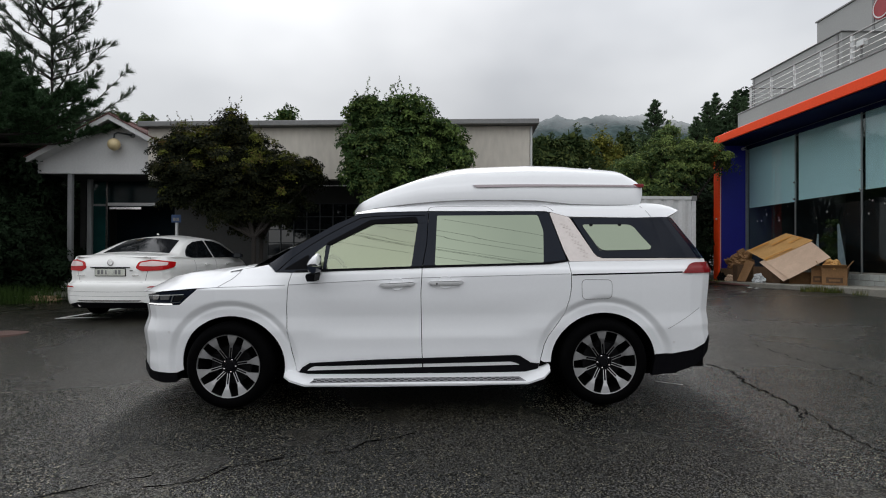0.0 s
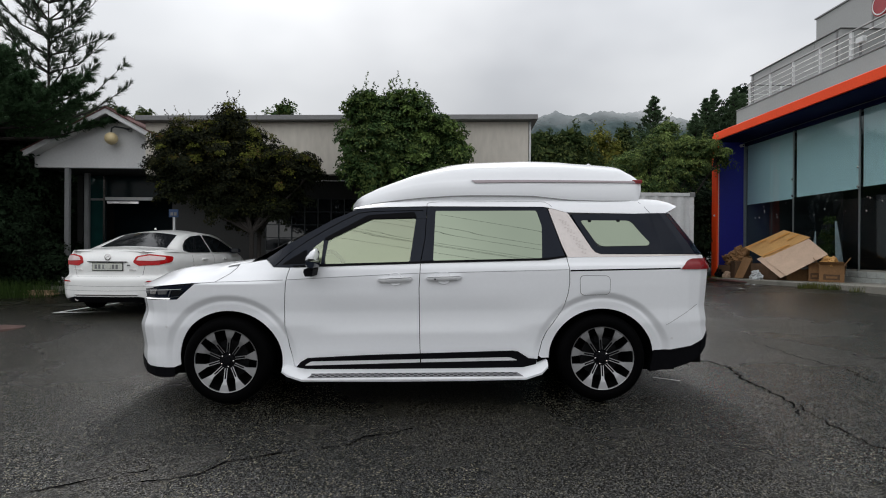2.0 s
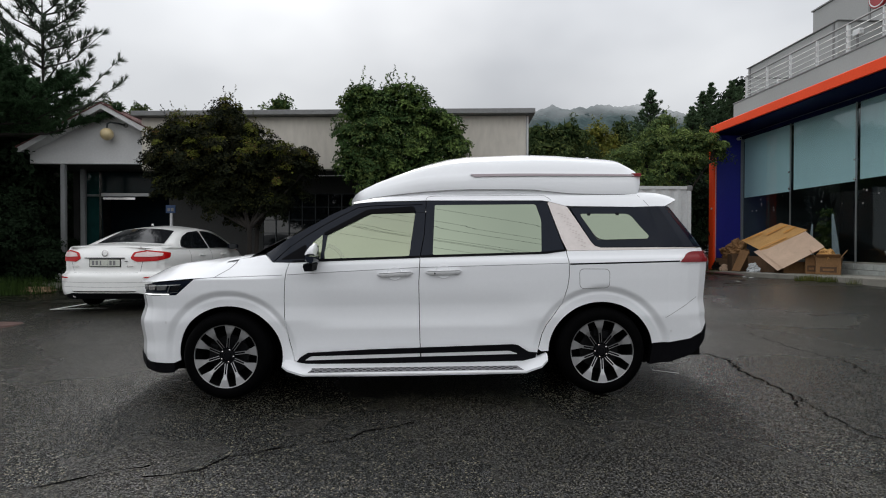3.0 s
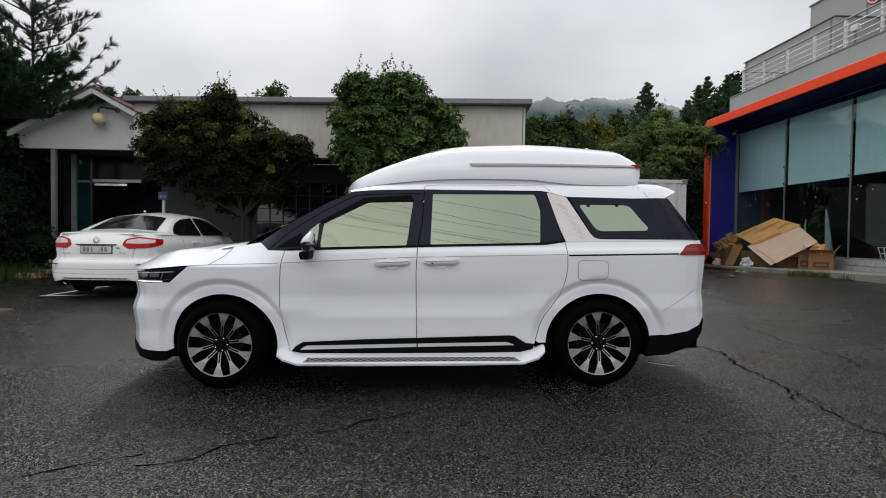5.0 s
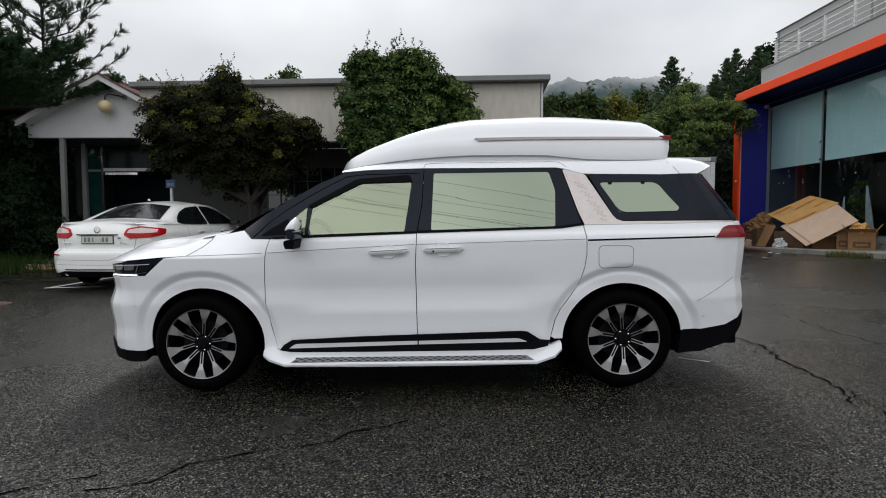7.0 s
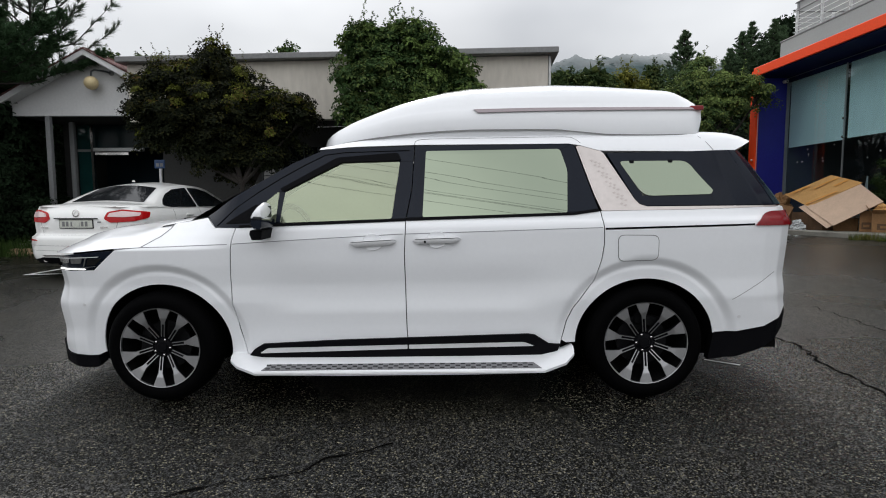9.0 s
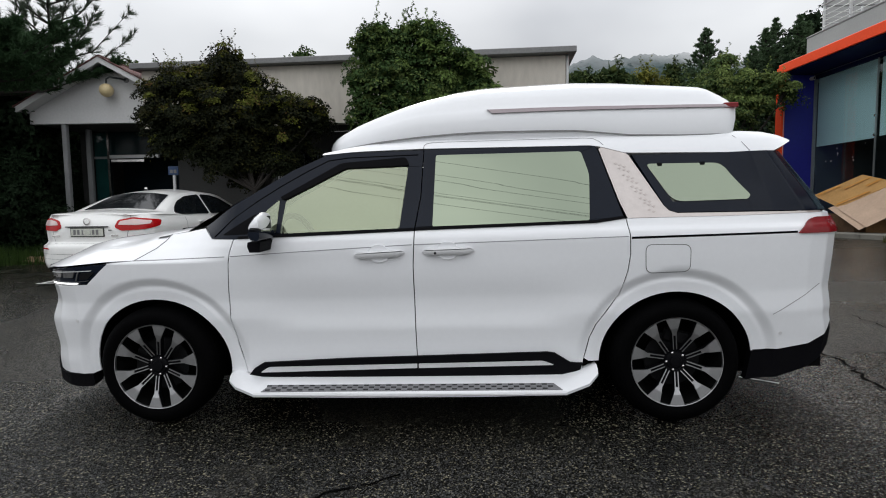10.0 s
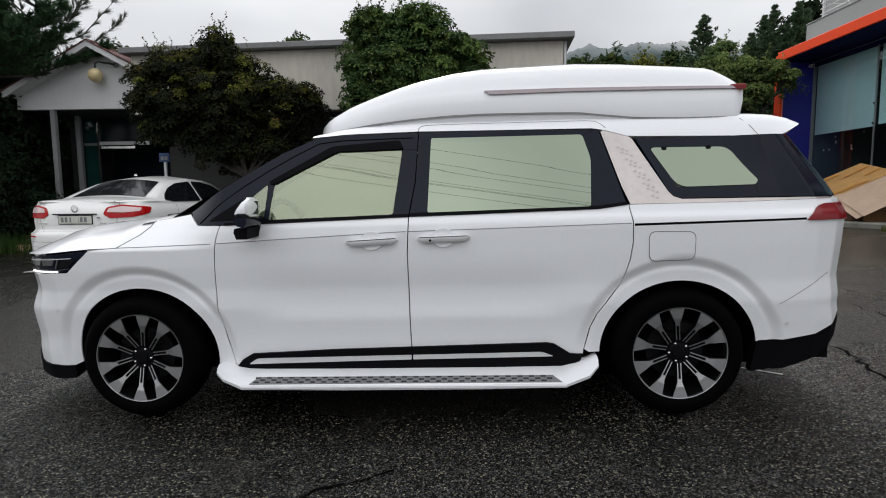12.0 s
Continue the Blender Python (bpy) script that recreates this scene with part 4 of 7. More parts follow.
van_panel("sliding_door_window", pane, M_MIRROR, 0.004, 0.003, "mirror tinted side glass")
pane = rounded([(2.94, 1.503), (3.365, 1.498), (3.525, 1.31), (3.50, 1.287), (3.075, 1.282)], [0.03, 0.05, 0.02, 0.03, 0.06])
van_panel("rear_side_window", pane, M_MIRROR_S, 0.004, 0.003, "mirror tinted side glass")
# window frame lines
van_panel("belt_moulding", [(0.56, 1.128), (1.596, 1.154), (1.596, 1.170), (0.70, 1.149), (0.56, 1.143)], M_BLACK, 0.008, 0.006)
van_panel("belt_moulding", [(1.604, 1.155), (2.64, 1.174), (2.80, 1.195), (2.79, 1.21), (2.64, 1.190), (1.604, 1.171)], M_BLACK, 0.008, 0.006)
van_panel("pillar_glass", rounded([(0.46, 1.152), (0.655, 1.156), (0.668, 1.262), (0.655, 1.272)], 0.012), M_BLACK, 0.003, 0.004, "small dark triangular pane")
part("pillar_seam", tube([skin(u, z, 0.001) for u, z in ((0.40, 1.14), (0.52, 1.245), (0.66, 1.345), (0.80, 1.432), (0.95, 1.515), (1.08, 1.578), (1.20, 1.592), (1.62, 1.598))], 0.003, 6), M_DARK, van)
# satin pillar
chrome = [(2.68, 1.60), (2.70, 1.612), (2.77, 1.609), (2.826, 1.575), (2.85, 1.555), (3.018, 1.262), (3.045, 1.232), (3.09, 1.217), (3.94, 1.211), (3.94, 1.204), (3.36, 1.196), (2.812, 1.196), (2.773, 1.292)]
pillar = van_panel("pillar_trim", chrome, M_ROSE, 0.003, 0.02, "satin metal pillar panel with diamond pattern")
rnd = random.Random(3)
for r in range(9):
    for c in range(3):
        u, z = 2.772 + 0.0205 * r + 0.024 * c, 1.51 - 0.034 * r - 0.010 * c + 0.006 * (r % 2)
        if u < 2.98:
            van_panel("diamond", [(u - 0.011, z), (u, z - 0.007), (u + 0.011, z), (u, z + 0.007)], M_ROSED, 0.005, 0.002, parent=pillar, far=False)
# grey strip paints in the shade of a slanting bumper crease
van_panel("bumper_line", [(3.62, 0.630), (3.92, 0.795), (3.92, 0.799), (3.62, 0.634)], M_SEAM_CREASE, 0.0012, 0.001, far=False)
# slide rail of the rear door
van_panel("door_rail", [(2.826, 1.079), (3.745, 1.092), (3.745, 1.104), (2.826, 1.092)], M_BLACK, 0.001, 0.006)
tail = rounded([(3.745, 1.09), (3.815, 1.163), (3.87, 1.178), (4.3, 1.178), (4.3, 1.086)], [0.01, 0.03, 0.02, 0, 0])
van_panel("tail_light", tail, M_RED, 0.012, 0.03, "dark red tail lamp")
# shoulder crease, its shade line painted as thin grey strips
line = [(-0.08, 1.013), (0.07, 1.0145), (0.49, 1.026), (0.93, 1.047), (1.56, 1.073), (2.2, 1.083), (2.815, 1.094)]
for a, b in ((0.0, 0.478), (0.512, 1.585), (1.597, 2.81)):
    us = [a] + [u for u, z in line if a < u < b] + [b]
    zs = [float(np.interp(u, [p[0] for p in line], [p[1] for p in line])) for u in us]
    van_panel("shoulder_line", [(u, z - 0.0022) for u, z in zip(us, zs)] + [(u, z + 0.0022) for u, z in list(zip(us, zs))[::-1]], M_SEAM_CREASE, 0.0015, 0.001, far=False)
# fuel flap
flap = rounded([(2.906, 1.044), (3.15, 1.039), (3.15, 0.888), (2.911, 0.884)], 0.04, 6)
van_panel("fuel_flap_gap", rounded([(2.902, 1.048), (3.154, 1.043), (3.154, 0.884), (2.907, 0.880)], 0.043, 6), M_STEEL, 0.0012, 0.001, far=False)
van_panel("fuel_flap", flap, M_PAINT, 0.0024, 0.002, far=False)
# lower door trim
trim = [(0.56, 0.292), (0.60, 0.340), (0.662, 0.376), (1.175, 0.398), (2.357, 0.425), (2.40, 0.418), (2.489, 0.36), (2.564, 0.352), (2.545, 0.306), (2.459, 0.281), (1.167, 0.270)]
trim_ob = van_panel("door_trim", trim, M_BLACK, 0.016, 0.02, "black door trim with bright inlay")
van_panel("trim_inlay", rounded([(0.641, 0.317), (0.69, 0.349), (1.590, 0.362), (1.590, 0.337)], [0.01, 0.02, 0.003, 0.003]), M_SILVER, 0.024, 0.01, parent=trim_ob)
van_panel("trim_inlay", rounded([(1.60, 0.337), (1.60, 0.362), (2.33, 0.373), (2.395, 0.348)], [0.003, 0.003, 0.02, 0.01]), M_SILVER, 0.024, 0.01, parent=trim_ob)

# running board
PAD = bpy.data.meshes.new("tread_pad")
bm = box(-0.014, 0.014, -0.0034, 0.0034, -0.003, 0.003)
bm.to_mesh(PAD)
bm.free()
PAD.materials.append(mat("tread_rubber", (0.03, 0.03, 0.032), 0.7))
rings = []
for u, zt, zb, o in ((0.46, 0.315, 0.265, 0.0), (0.52, 0.31, 0.245, 0.06), (0.66, 0.286, 0.223, 0.135), (1.2, 0.283, 0.223, 0.15), (2.0, 0.284, 0.224, 0.15), (2.44, 0.288, 0.226, 0.135), (2.58, 0.32, 0.25, 0.06), (2.64, 0.345, 0.29, 0.0)):
    lip = zb + 0.017
    rings.append([(u, 0.10, zt), (u, 0.03 - o * 0.15, zt), (u, -o * 0.5, lip + (zt - lip) * 0.52), (u, -o, lip + 0.008), (u, -o - 0.012, lip), (u, -o - 0.008, zb), (u, -o + 0.02, zb - 0.004), (u, 0.10, zb)])
for side in (0, 1):
    bm = loft(rings)
    if side:
        flip_y(bm, VAN_MID)
    board = part("running_board", bm, M_PAINT, van, "white running board with tread pads", smooth=True, sharp=35)
    bm = loft([[(u, -0.145 - 0.02 * (0 < k < 3), 0.236), (u, -0.163, 0.232), (u, -0.163, 0.242), (u, -0.147, 0.249)] for k, u in enumerate((0.66, 0.9, 2.2, 2.44))])
    if side:
        flip_y(bm, VAN_MID)
    part("bright_lip", bm, M_SILVER, board)
    bm = loft([[(0.70 + 1.72 * t, -0.136, 0.2535), (0.735 + 1.64 * t, -0.078, 0.2740), (0.735 + 1.64 * t, -0.076, 0.2700), (0.70 + 1.72 * t, -0.134, 0.2495)] for t in (0, 1)])
    if side:
        flip_y(bm, VAN_MID)
    part("tread_plate", bm, M_TREAD, board)
    for row in range(3):
        for k in range(26):
            u = 0.735 + 0.0635 * k + (0.032 if row % 2 else 0)
            y = -0.124 + 0.018 * row
            z = 0.2535 + (y + 0.136) * 0.353 + 0.001
            pad = new("tread_pad", PAD)
            pad.parent = board
            pad.matrix_basis = Matrix.Translation((u, y if not side else 2 * VAN_MID - y, z)) @ Matrix.Rotation(math.atan(0.353) * (1 - 2 * side), 4, "X")



# bonnet
def plan_y(x):
    xs, ys = [p[0] for p in NOSE][::-1], [p[1] for p in NOSE][::-1]
    return float(np.interp(x, xs, ys))


TOP_X = [-0.95, -0.93, -0.85, -0.77, -0.69, -0.53, -0.30, -0.07, 0.15, 0.4]
TOP_Z = [0.955, 0.968, 1.012, 1.055, 1.083, 1.118, 1.142, 1.160, 1.185, 1.20]
rows = []
for i in range(34):
    x = -0.937 + (0.46 + 0.937) * (i / 33) ** 1.4
    y0 = plan_y(x) + 0.045 - 0.05 * ease(-0.2, -0.7, x)
    zc = float(np.interp(x, CREASE_U, CREASE_Z)) + 0.004 - 0.025 * ease(-0.10, 0.05, x)
    wide = 0.62 - 0.30 * ease(-0.35, 0.0, x)
    zt = float(np.interp(x, TOP_X, TOP_Z))
    ring = []
    for j in range(25):
        s = j / 24
        y = y0 + (2 * VAN_MID - 2 * y0) * s
        d = min(y - y0, 2 * VAN_MID - y0 - y)
        ring.append((x, y, zc + (zt - zc) * (1 - (1 - min(1, d / wide)) ** 2.2) + 0.012 * ease(0.3, 0.34, d) * ease(-0.9, -0.6, x)))
    rows.append(ring)
part("bonnet", loft(rows, closed=False, cap=False), M_PAINT, van, smooth=True, sharp=60)
# grille face behind the nose
part("grille", box(-0.84, -0.74, 0.42, 1.48, 0.45, 0.93, 0.03), M_PIANO, van, "dark grille")
# scuttle, windscreen
rows = []
for k in range(9):
    t = k / 8
    x, z = 0.10 + 0.985 * t, 1.135 + 0.50 * (t ** 0.93)
    y0 = 0.19 + 0.05 * t - 0.02 * math.sin(math.pi * t)
    rows.append([(x - 0.16 * (1 - t * 0.6) * math.sin(math.pi * j / 12), y0 + (2 * VAN_MID - 2 * y0) * j / 12, z + 0.02 * math.sin(math.pi * j / 12)) for j in range(13)])
part("windscreen", loft(rows, closed=False, cap=False), M_DARKGLASS, van, "dark windscreen", smooth=True)
part("wiper", tube([(0.02, 0.4, 1.175), (0.05, 0.8, 1.19), (0.0, 1.3, 1.20)], 0.012, 6), M_BLACK, van)
part("scuttle", loft([[(-0.06 + 0.2 * t, 0.22 + 1.46 * j / 6, 1.135 + 0.035 * t + 0.02 * math.sin(math.pi * j / 6)) for j in range(7)] for t in (0, 1)], False, False), M_BLACK, van)

# roof and its side rails, running out into a spoiler
R_X = [1.04, 1.25, 1.65, 2.66, 2.83, 3.55, 3.66, 3.71, 3.755, 3.785, 3.795]
R_S = [1.612, 1.626, 1.630, 1.618, 1.565, 1.547, 1.550, 1.575, 1.600, 1.616, 1.624]
R_T = [1.635, 1.677, 1.704, 1.705, 1.703, 1.688, 1.680, 1.670, 1.656, 1.642, 1.632]
rows = []
for k in range(49):
    x = 1.04 + (3.795 - 1.04) * (1 - (1 - k / 48) ** 1.6)
    zs, zt = float(np.interp(x, R_X, R_S)), float(np.interp(x, R_X, R_T))
    y0 = float(np.interp(min(zs, 1.63), SIDE_Z, SIDE_IN)) - 0.004
    y0 = y0 * (1 - ease(3.5, 3.66, x)) + ease(3.5, 3.66, x) * float(np.interp(x, [3.5, 3.66, 3.71, 3.755, 3.785, 3.795], [0.131, 0.134, 0.145, 0.165, 0.19, 0.22]))
    ring = [(x, VAN_MID, zs), (x, y0 + 0.03, zs - 0.008)]
    for dy, f in ((0.0, 0.05), (0.03, 0.55), (0.07, 0.86), (0.13, 1.0)):
        ring.append((x, y0 + dy, zs + (zt - zs) * f))
    ring += [(x, y0 + 0.3, zt + 0.010), (x, y0 + 0.6, zt + 0.020)]
    rows.append(ring + [(x, 2 * VAN_MID - y, z) for x, y, z in ring[:0:-1]])
part("roof", loft(rows), M_PAINT, van, smooth=True, sharp=50)


def roof_flank(x, f):
    """A point on the roof's side: f, the share of its height."""
    zs, zt = float(np.interp(x, R_X, R_S)), float(np.interp(x, R_X, R_T))
    y0 = float(np.interp(min(zs, 1.63), SIDE_Z, SIDE_IN)) - 0.004
    y0 = y0 * (1 - ease(3.5, 3.66, x)) + ease(3.5, 3.66, x) * float(np.interp(x, [3.5, 3.66, 3.71, 3.755, 3.785, 3.795], [0.131, 0.134, 0.145, 0.165, 0.19, 0.22]))
    return (x, y0 + float(np.interp(f, [0.05, 0.55, 0.86, 1.0], [0.0, 0.03, 0.07, 0.13])), zs + (zt - zs) * f)


for pts in ([(1.652, 0.05), (1.655, 0.30), (1.668, 0.46), (1.70, 0.54), (1.80, 0.57), (2.20, 0.58), (2.60, 0.58), (2.655, 0.52), (2.69, 0.36), (2.71, 0.2)], [(3.42, 0.98), (3.46, 0.75), (3.50, 0.45), (3.535, 0.1)]):
    part("roof_seam", tube([roof_flank(x, f) for x, f in pts], 0.0022, 6), M_SEAM_CREASE, van)
# tailgate glass and lid close the back
part("tailgate", box(3.80, 4.06, 0.25, 1.65, 0.45, 1.2, 0.04), M_PAINT, van)

# bonnet shut lines
for pts in ([(-0.25, 1.0), (-0.16, 1.007), (-0.08, 1.012), (0.0, 1.0135)], [(-0.08, 1.013), (0.015, 1.077), (0.05, 1.122), (0.062, 1.156)]):
    part("shut_line", tube([skin(u, z, 0.0005) for u, z in pts], 0.003, 6), M_SEAM_CREASE, van)

# the high roof shell
M_STRIP = mat("mauve_strip", (0.30, 0.26, 0.27), 0.35, 0.8, 0.06)
BX = [0.93, 0.97, 1.07, 1.22, 1.38, 1.52, 1.65, 1.84, 2.02, 2.39, 2.57, 2.88, 3.16, 3.33, 3.42, 3.485, 3.50]
B_TOP = [1.70, 1.75, 1.80, 1.865, 1.928, 1.98, 2.022, 2.07, 2.092, 2.104, 2.109, 2.096, 2.067, 2.045, 1.963, 1.889, 1.845]
B_CREASE = [1.69, 1.70, 1.72, 1.755, 1.785, 1.818, 1.838, 1.850, 1.856, 1.858, 1.857, 1.853, 1.849, 1.846, 1.845, 1.843, 1.84]
B_BOT = [1.66, 1.655, 1.66, 1.672, 1.688, 1.70, 1.71, 1.72, 1.724, 1.72, 1.715, 1.68, 1.67, 1.67, 1.67, 1.674, 1.685]
B_IN = [0.78, 0.62, 0.42, 0.30, 0.245, 0.225, 0.215, 0.205, 0.20, 0.20, 0.20, 0.20, 0.20, 0.203, 0.21, 0.225, 0.25]


def shell_row(x):
    """Half section of the high roof: a flat lower flank, a steep upper flank, a round shoulder and a nearly flat top."""
    zt, zc, zb, y0 = (float(np.interp(x, BX, a)) for a in (B_TOP, B_CREASE, B_BOT, B_IN))
    h = zt - zc
    half = [(y0 + 0.02, zb - 0.07), (y0, zb + 0.004), (y0 + 0.004, zb + (zc - zb) * 0.5), (y0 + 0.010, zc - 0.016), (y0 + 0.022, zc + 0.002)]
    run = min(1.0, (VAN_MID - y0 - 0.06) / 0.52)
    half += [(y0 + 0.022 + run * q, zc + 0.002 + (h - 0.002) * f) for q, f in ((0.012, 0.13), (0.028, 0.28), (0.05, 0.43), (0.08, 0.525), (0.13, 0.60), (0.20, 0.675), (0.30, 0.775), (0.40, 0.87), (0.50, 0.945))]
    half.append((VAN_MID, zt))
    return half


def shell_x(x, y, z):
    """The tail bows out towards the middle and is cut back below the strip."""
    zc, zb = float(np.interp(x, BX, B_CREASE)), float(np.interp(x, BX, B_BOT))
    mid = ease(0.2, 0.8, min(y, 2 * VAN_MID - y))
    return x + 0.13 * mid * ease(2.9, 3.5, x) - 0.018 * ease(0.30, 0.0, (z - zb) / max(zc - zb, 0.01)) * ease(3.44, 3.5, x)


rows = []
for k in range(61):
    x = 0.93 + (3.50 - 0.93) * (k / 60) ** 0.9
    half = shell_row(x)
    rows.append([(shell_x(x, y, z), y, z) for y, z in half] + [(shell_x(x, y, z), 2 * VAN_MID - y, z) for y, z in half[-2::-1]])
bm = loft(rows, closed=False, cap=False)
tail_edge = [v for v in bm.verts if len(v.link_faces) <= 2 and any(e.is_boundary for e in v.link_edges) and (v.co - Vector(min(rows[-1], key=lambda q: (Vector(q) - v.co).length))).length < 1e-5]
bmesh.ops.contextual_create(bm, geom=[e for e in bm.edges if e.is_boundary and e.verts[0] in tail_edge and e.verts[1] in tail_edge])
shell = part("high_roof", bm, M_PAINT, van, "white moulded high roof shell", smooth=True, sharp=30)
for side in (0, 1):
    ring = []
    for k in range(25):
        x = 2.035 + (3.485 - 2.035) * k / 24
        zc, y0 = float(np.interp(x, BX, B_CREASE)), float(np.interp(x, BX, B_IN))
        w = 0.0125 * (1 - 0.35 * k / 24)
        low, top = zc - 0.012 - w, zc - 0.012 + w
        back = 0.030 if k == 0 else 0.0
        ring.append([(x + back, y0 + 0.012, low), (x + back, y0 - 0.002, low + 0.002), (x, y0 + 0.002, top), (x, y0 + 0.024, top + 0.003)])
    bm = loft(ring)
    if side:
        flip_y(bm, VAN_MID)
    part("side_strip", bm, M_STRIP, shell, "satin metal strip")
    # seal along the foot of the shell
    ring = []
    for k in range(60):
        x = 1.15 + (3.46 - 1.15) * k / 59
        zb, y0 = float(np.interp(x, BX, B_BOT)), float(np.interp(x, BX, B_IN))
        w = 0.0055 if x < 2.62 else 0.004
        ring.append([(x, y0 + 0.03, zb - w), (x, y0 - 0.006, zb - w), (x, y0 - 0.005, zb + w * 0.6), (x, y0 + 0.02, zb + w)])
    bm = loft(ring)
    if side:
        flip_y(bm, VAN_MID)
    part("foot_seal", bm, M_CAP, shell, "grey seal", smooth=True)
for y0 in (0.214, 1.566):
    part("brake_light", box(3.42, 3.505, y0, y0 + 0.12, 1.822, 1.852, 0.006), M_RED, shell)
part("fin_aerial", prism([(3.12, 2.055), (3.26, 2.045), (3.255, 2.085), (3.23, 2.10)], VAN_MID - 0.02, VAN_MID + 0.02), M_PAINT, van)

# dark core behind the panels
bm = bmesh.new()
box(0.46, 2.62, 0.10, 1.80, 0.165, 1.12, 0, bm)
box(-0.70, -0.47, 0.20, 1.7, 0.30, 0.85, 0, bm)
box(3.55, 3.95, 0.12, 1.78, 0.30, 1.15, 0, bm)
box(-0.80, 3.85, 0.42, 1.48, 0.18, 0.95, 0, bm)
box(-0.6, 0.5, 0.12, 1.78, 0.80, 0.985, 0, bm)
box(2.6, 3.9, 0.09, 1.81, 0.80, 1.15, 0, bm)
part("underbody", bm, M_DARK, van)
part("cabin_lining", box(2.66, 3.6, 0.30, 1.60, 1.1, 1.53), M_DARK, van)
van_panel("sunshade", [(0.70, 1.15), (0.73, 1.28), (0.84, 1.36), (1.18, 1.535), (1.575, 1.535), (1.52, 1.16)], M_BLIND, -0.24, 0.004, "pale sunshade drawn inside the glass", step=0.06)
van_panel("sunshade", [(1.70, 1.17), (1.72, 1.60), (2.585, 1.597), (2.62, 1.45), (2.605, 1.18)], M_BLIND, -0.03, 0.004, "pale sunshade drawn inside the glass", step=0.06)
van_panel("sunshade", [(3.06, 1.275), (2.93, 1.51), (3.37, 1.505), (3.535, 1.31), (3.51, 1.275)], M_BLIND, -0.03, 0.004, "pale sunshade drawn inside the glass", step=0.06)
for u in (3.02, 3.26):
    van_panel("shade_clip", rounded([(u - 0.012, 1.488), (u + 0.012, 1.488), (u + 0.016, 1.506), (u - 0.016, 1.506)], 0.004), M_BLACK, 0.006, 0.002)
bm = bmesh.new()
pts = [(0.875 + 0.075 * math.cos(a) - 0.045 * math.sin(a), 0.16 + 0.10 * math.cos(a), 1.09 + 0.165 * math.sin(a)) for a in [2 * math.pi * k / 28 for k in range(29)]]
part("steering_wheel", tube(pts, 0.018, 8, cap=False), M_BLACK, van, smooth=True)


# door handles
def handle(u0, u1, z0, z1, lo, hi, proud):
    """A grip with pointed ends; lo, hi: its lower and upper edge as shares of its height."""
    rings = []
    for k in range(17):
        t = k / 16
        u = u0 + (u1 - u0) * t
        z = z0 + (z1 - z0) * t
        e = ease(0, 0.13, t) * ease(1, 0.87, t)
        full = ease(0, 0.02, t) * ease(1, 0.98, t)
        d = 0.008 + 0.030 * e + proud
        a, b = lo * (0.003 + 0.015 * e if lo < 0 else 0.018) * (0.3 + 0.7 * full), hi * 0.018 * (0.4 + 0.6 * full)
        rings.append([skin(u, z + a, 0.004), skin(u, z + a, d * 0.8), skin(u, z + a * 0.5 + b * 0.5, d), skin(u, z + b, d - 0.003), skin(u, z + b, 0.004)])
    return rings


def cup_skin(uc, zc):
    def place(u, z, o):
        q = ((u - uc) / 0.062) ** 2 + ((z - zc) / 0.052) ** 2
        return skin(u, z, 0.001 + 0.010 * min(1.0, q) + o)
    return place


for side in (0, 1):
    for u0, u1, z0, z1, lock in ((1.248, 1.543, 1.016, 1.028, False), (1.645, 1.940, 1.029, 1.034, True)):
        uc, zc = (u0 + u1) / 2 - 0.002, (z0 + z1) / 2 + 0.004
        pieces = [(handle(u0, u1, z0, z1, -1.0, 0.55, 0.0), M_SILVER), (handle(u0 + 0.002, u1 - 0.002, z0, z1, 0.56, 0.62, 0.0), M_STEEL), (handle(u0 + 0.004, u1 - 0.004, z0, z1, 0.63, 1.0, 0.0), M_SILVER)]
        h = None
        for rings, material in pieces:
            bm = loft(rings)
            if side:
                flip_y(bm, VAN_MID)
            h2 = part("door_handle" if h is None else ("handle_seam" if material is M_STEEL else "handle_strip"), bm, material, h or van, "" if h else "bright door handle", smooth=True)
            h = h or h2
        cup = [(uc + 0.061 * math.cos(a), zc + 0.051 * math.sin(a)) for a in [2 * math.pi * (k + 0.5) / 36 for k in range(36)]]
        bm = sheet(cup, cup_skin(uc, zc), 0.012, 0.010)
        if side:
            flip_y(bm, VAN_MID)
        part("handle_cup", bm, M_PAINT, h, "recessed white cup")
        if lock and not side:
            lk = part("key_cover", lathe([(0.001, -0.002), (0.006, -0.002), (0.007, 0.002)], 12), M_BLACK, h)
            lk.location = skin(u0 + 0.075, z0 - 0.004, 0.041)

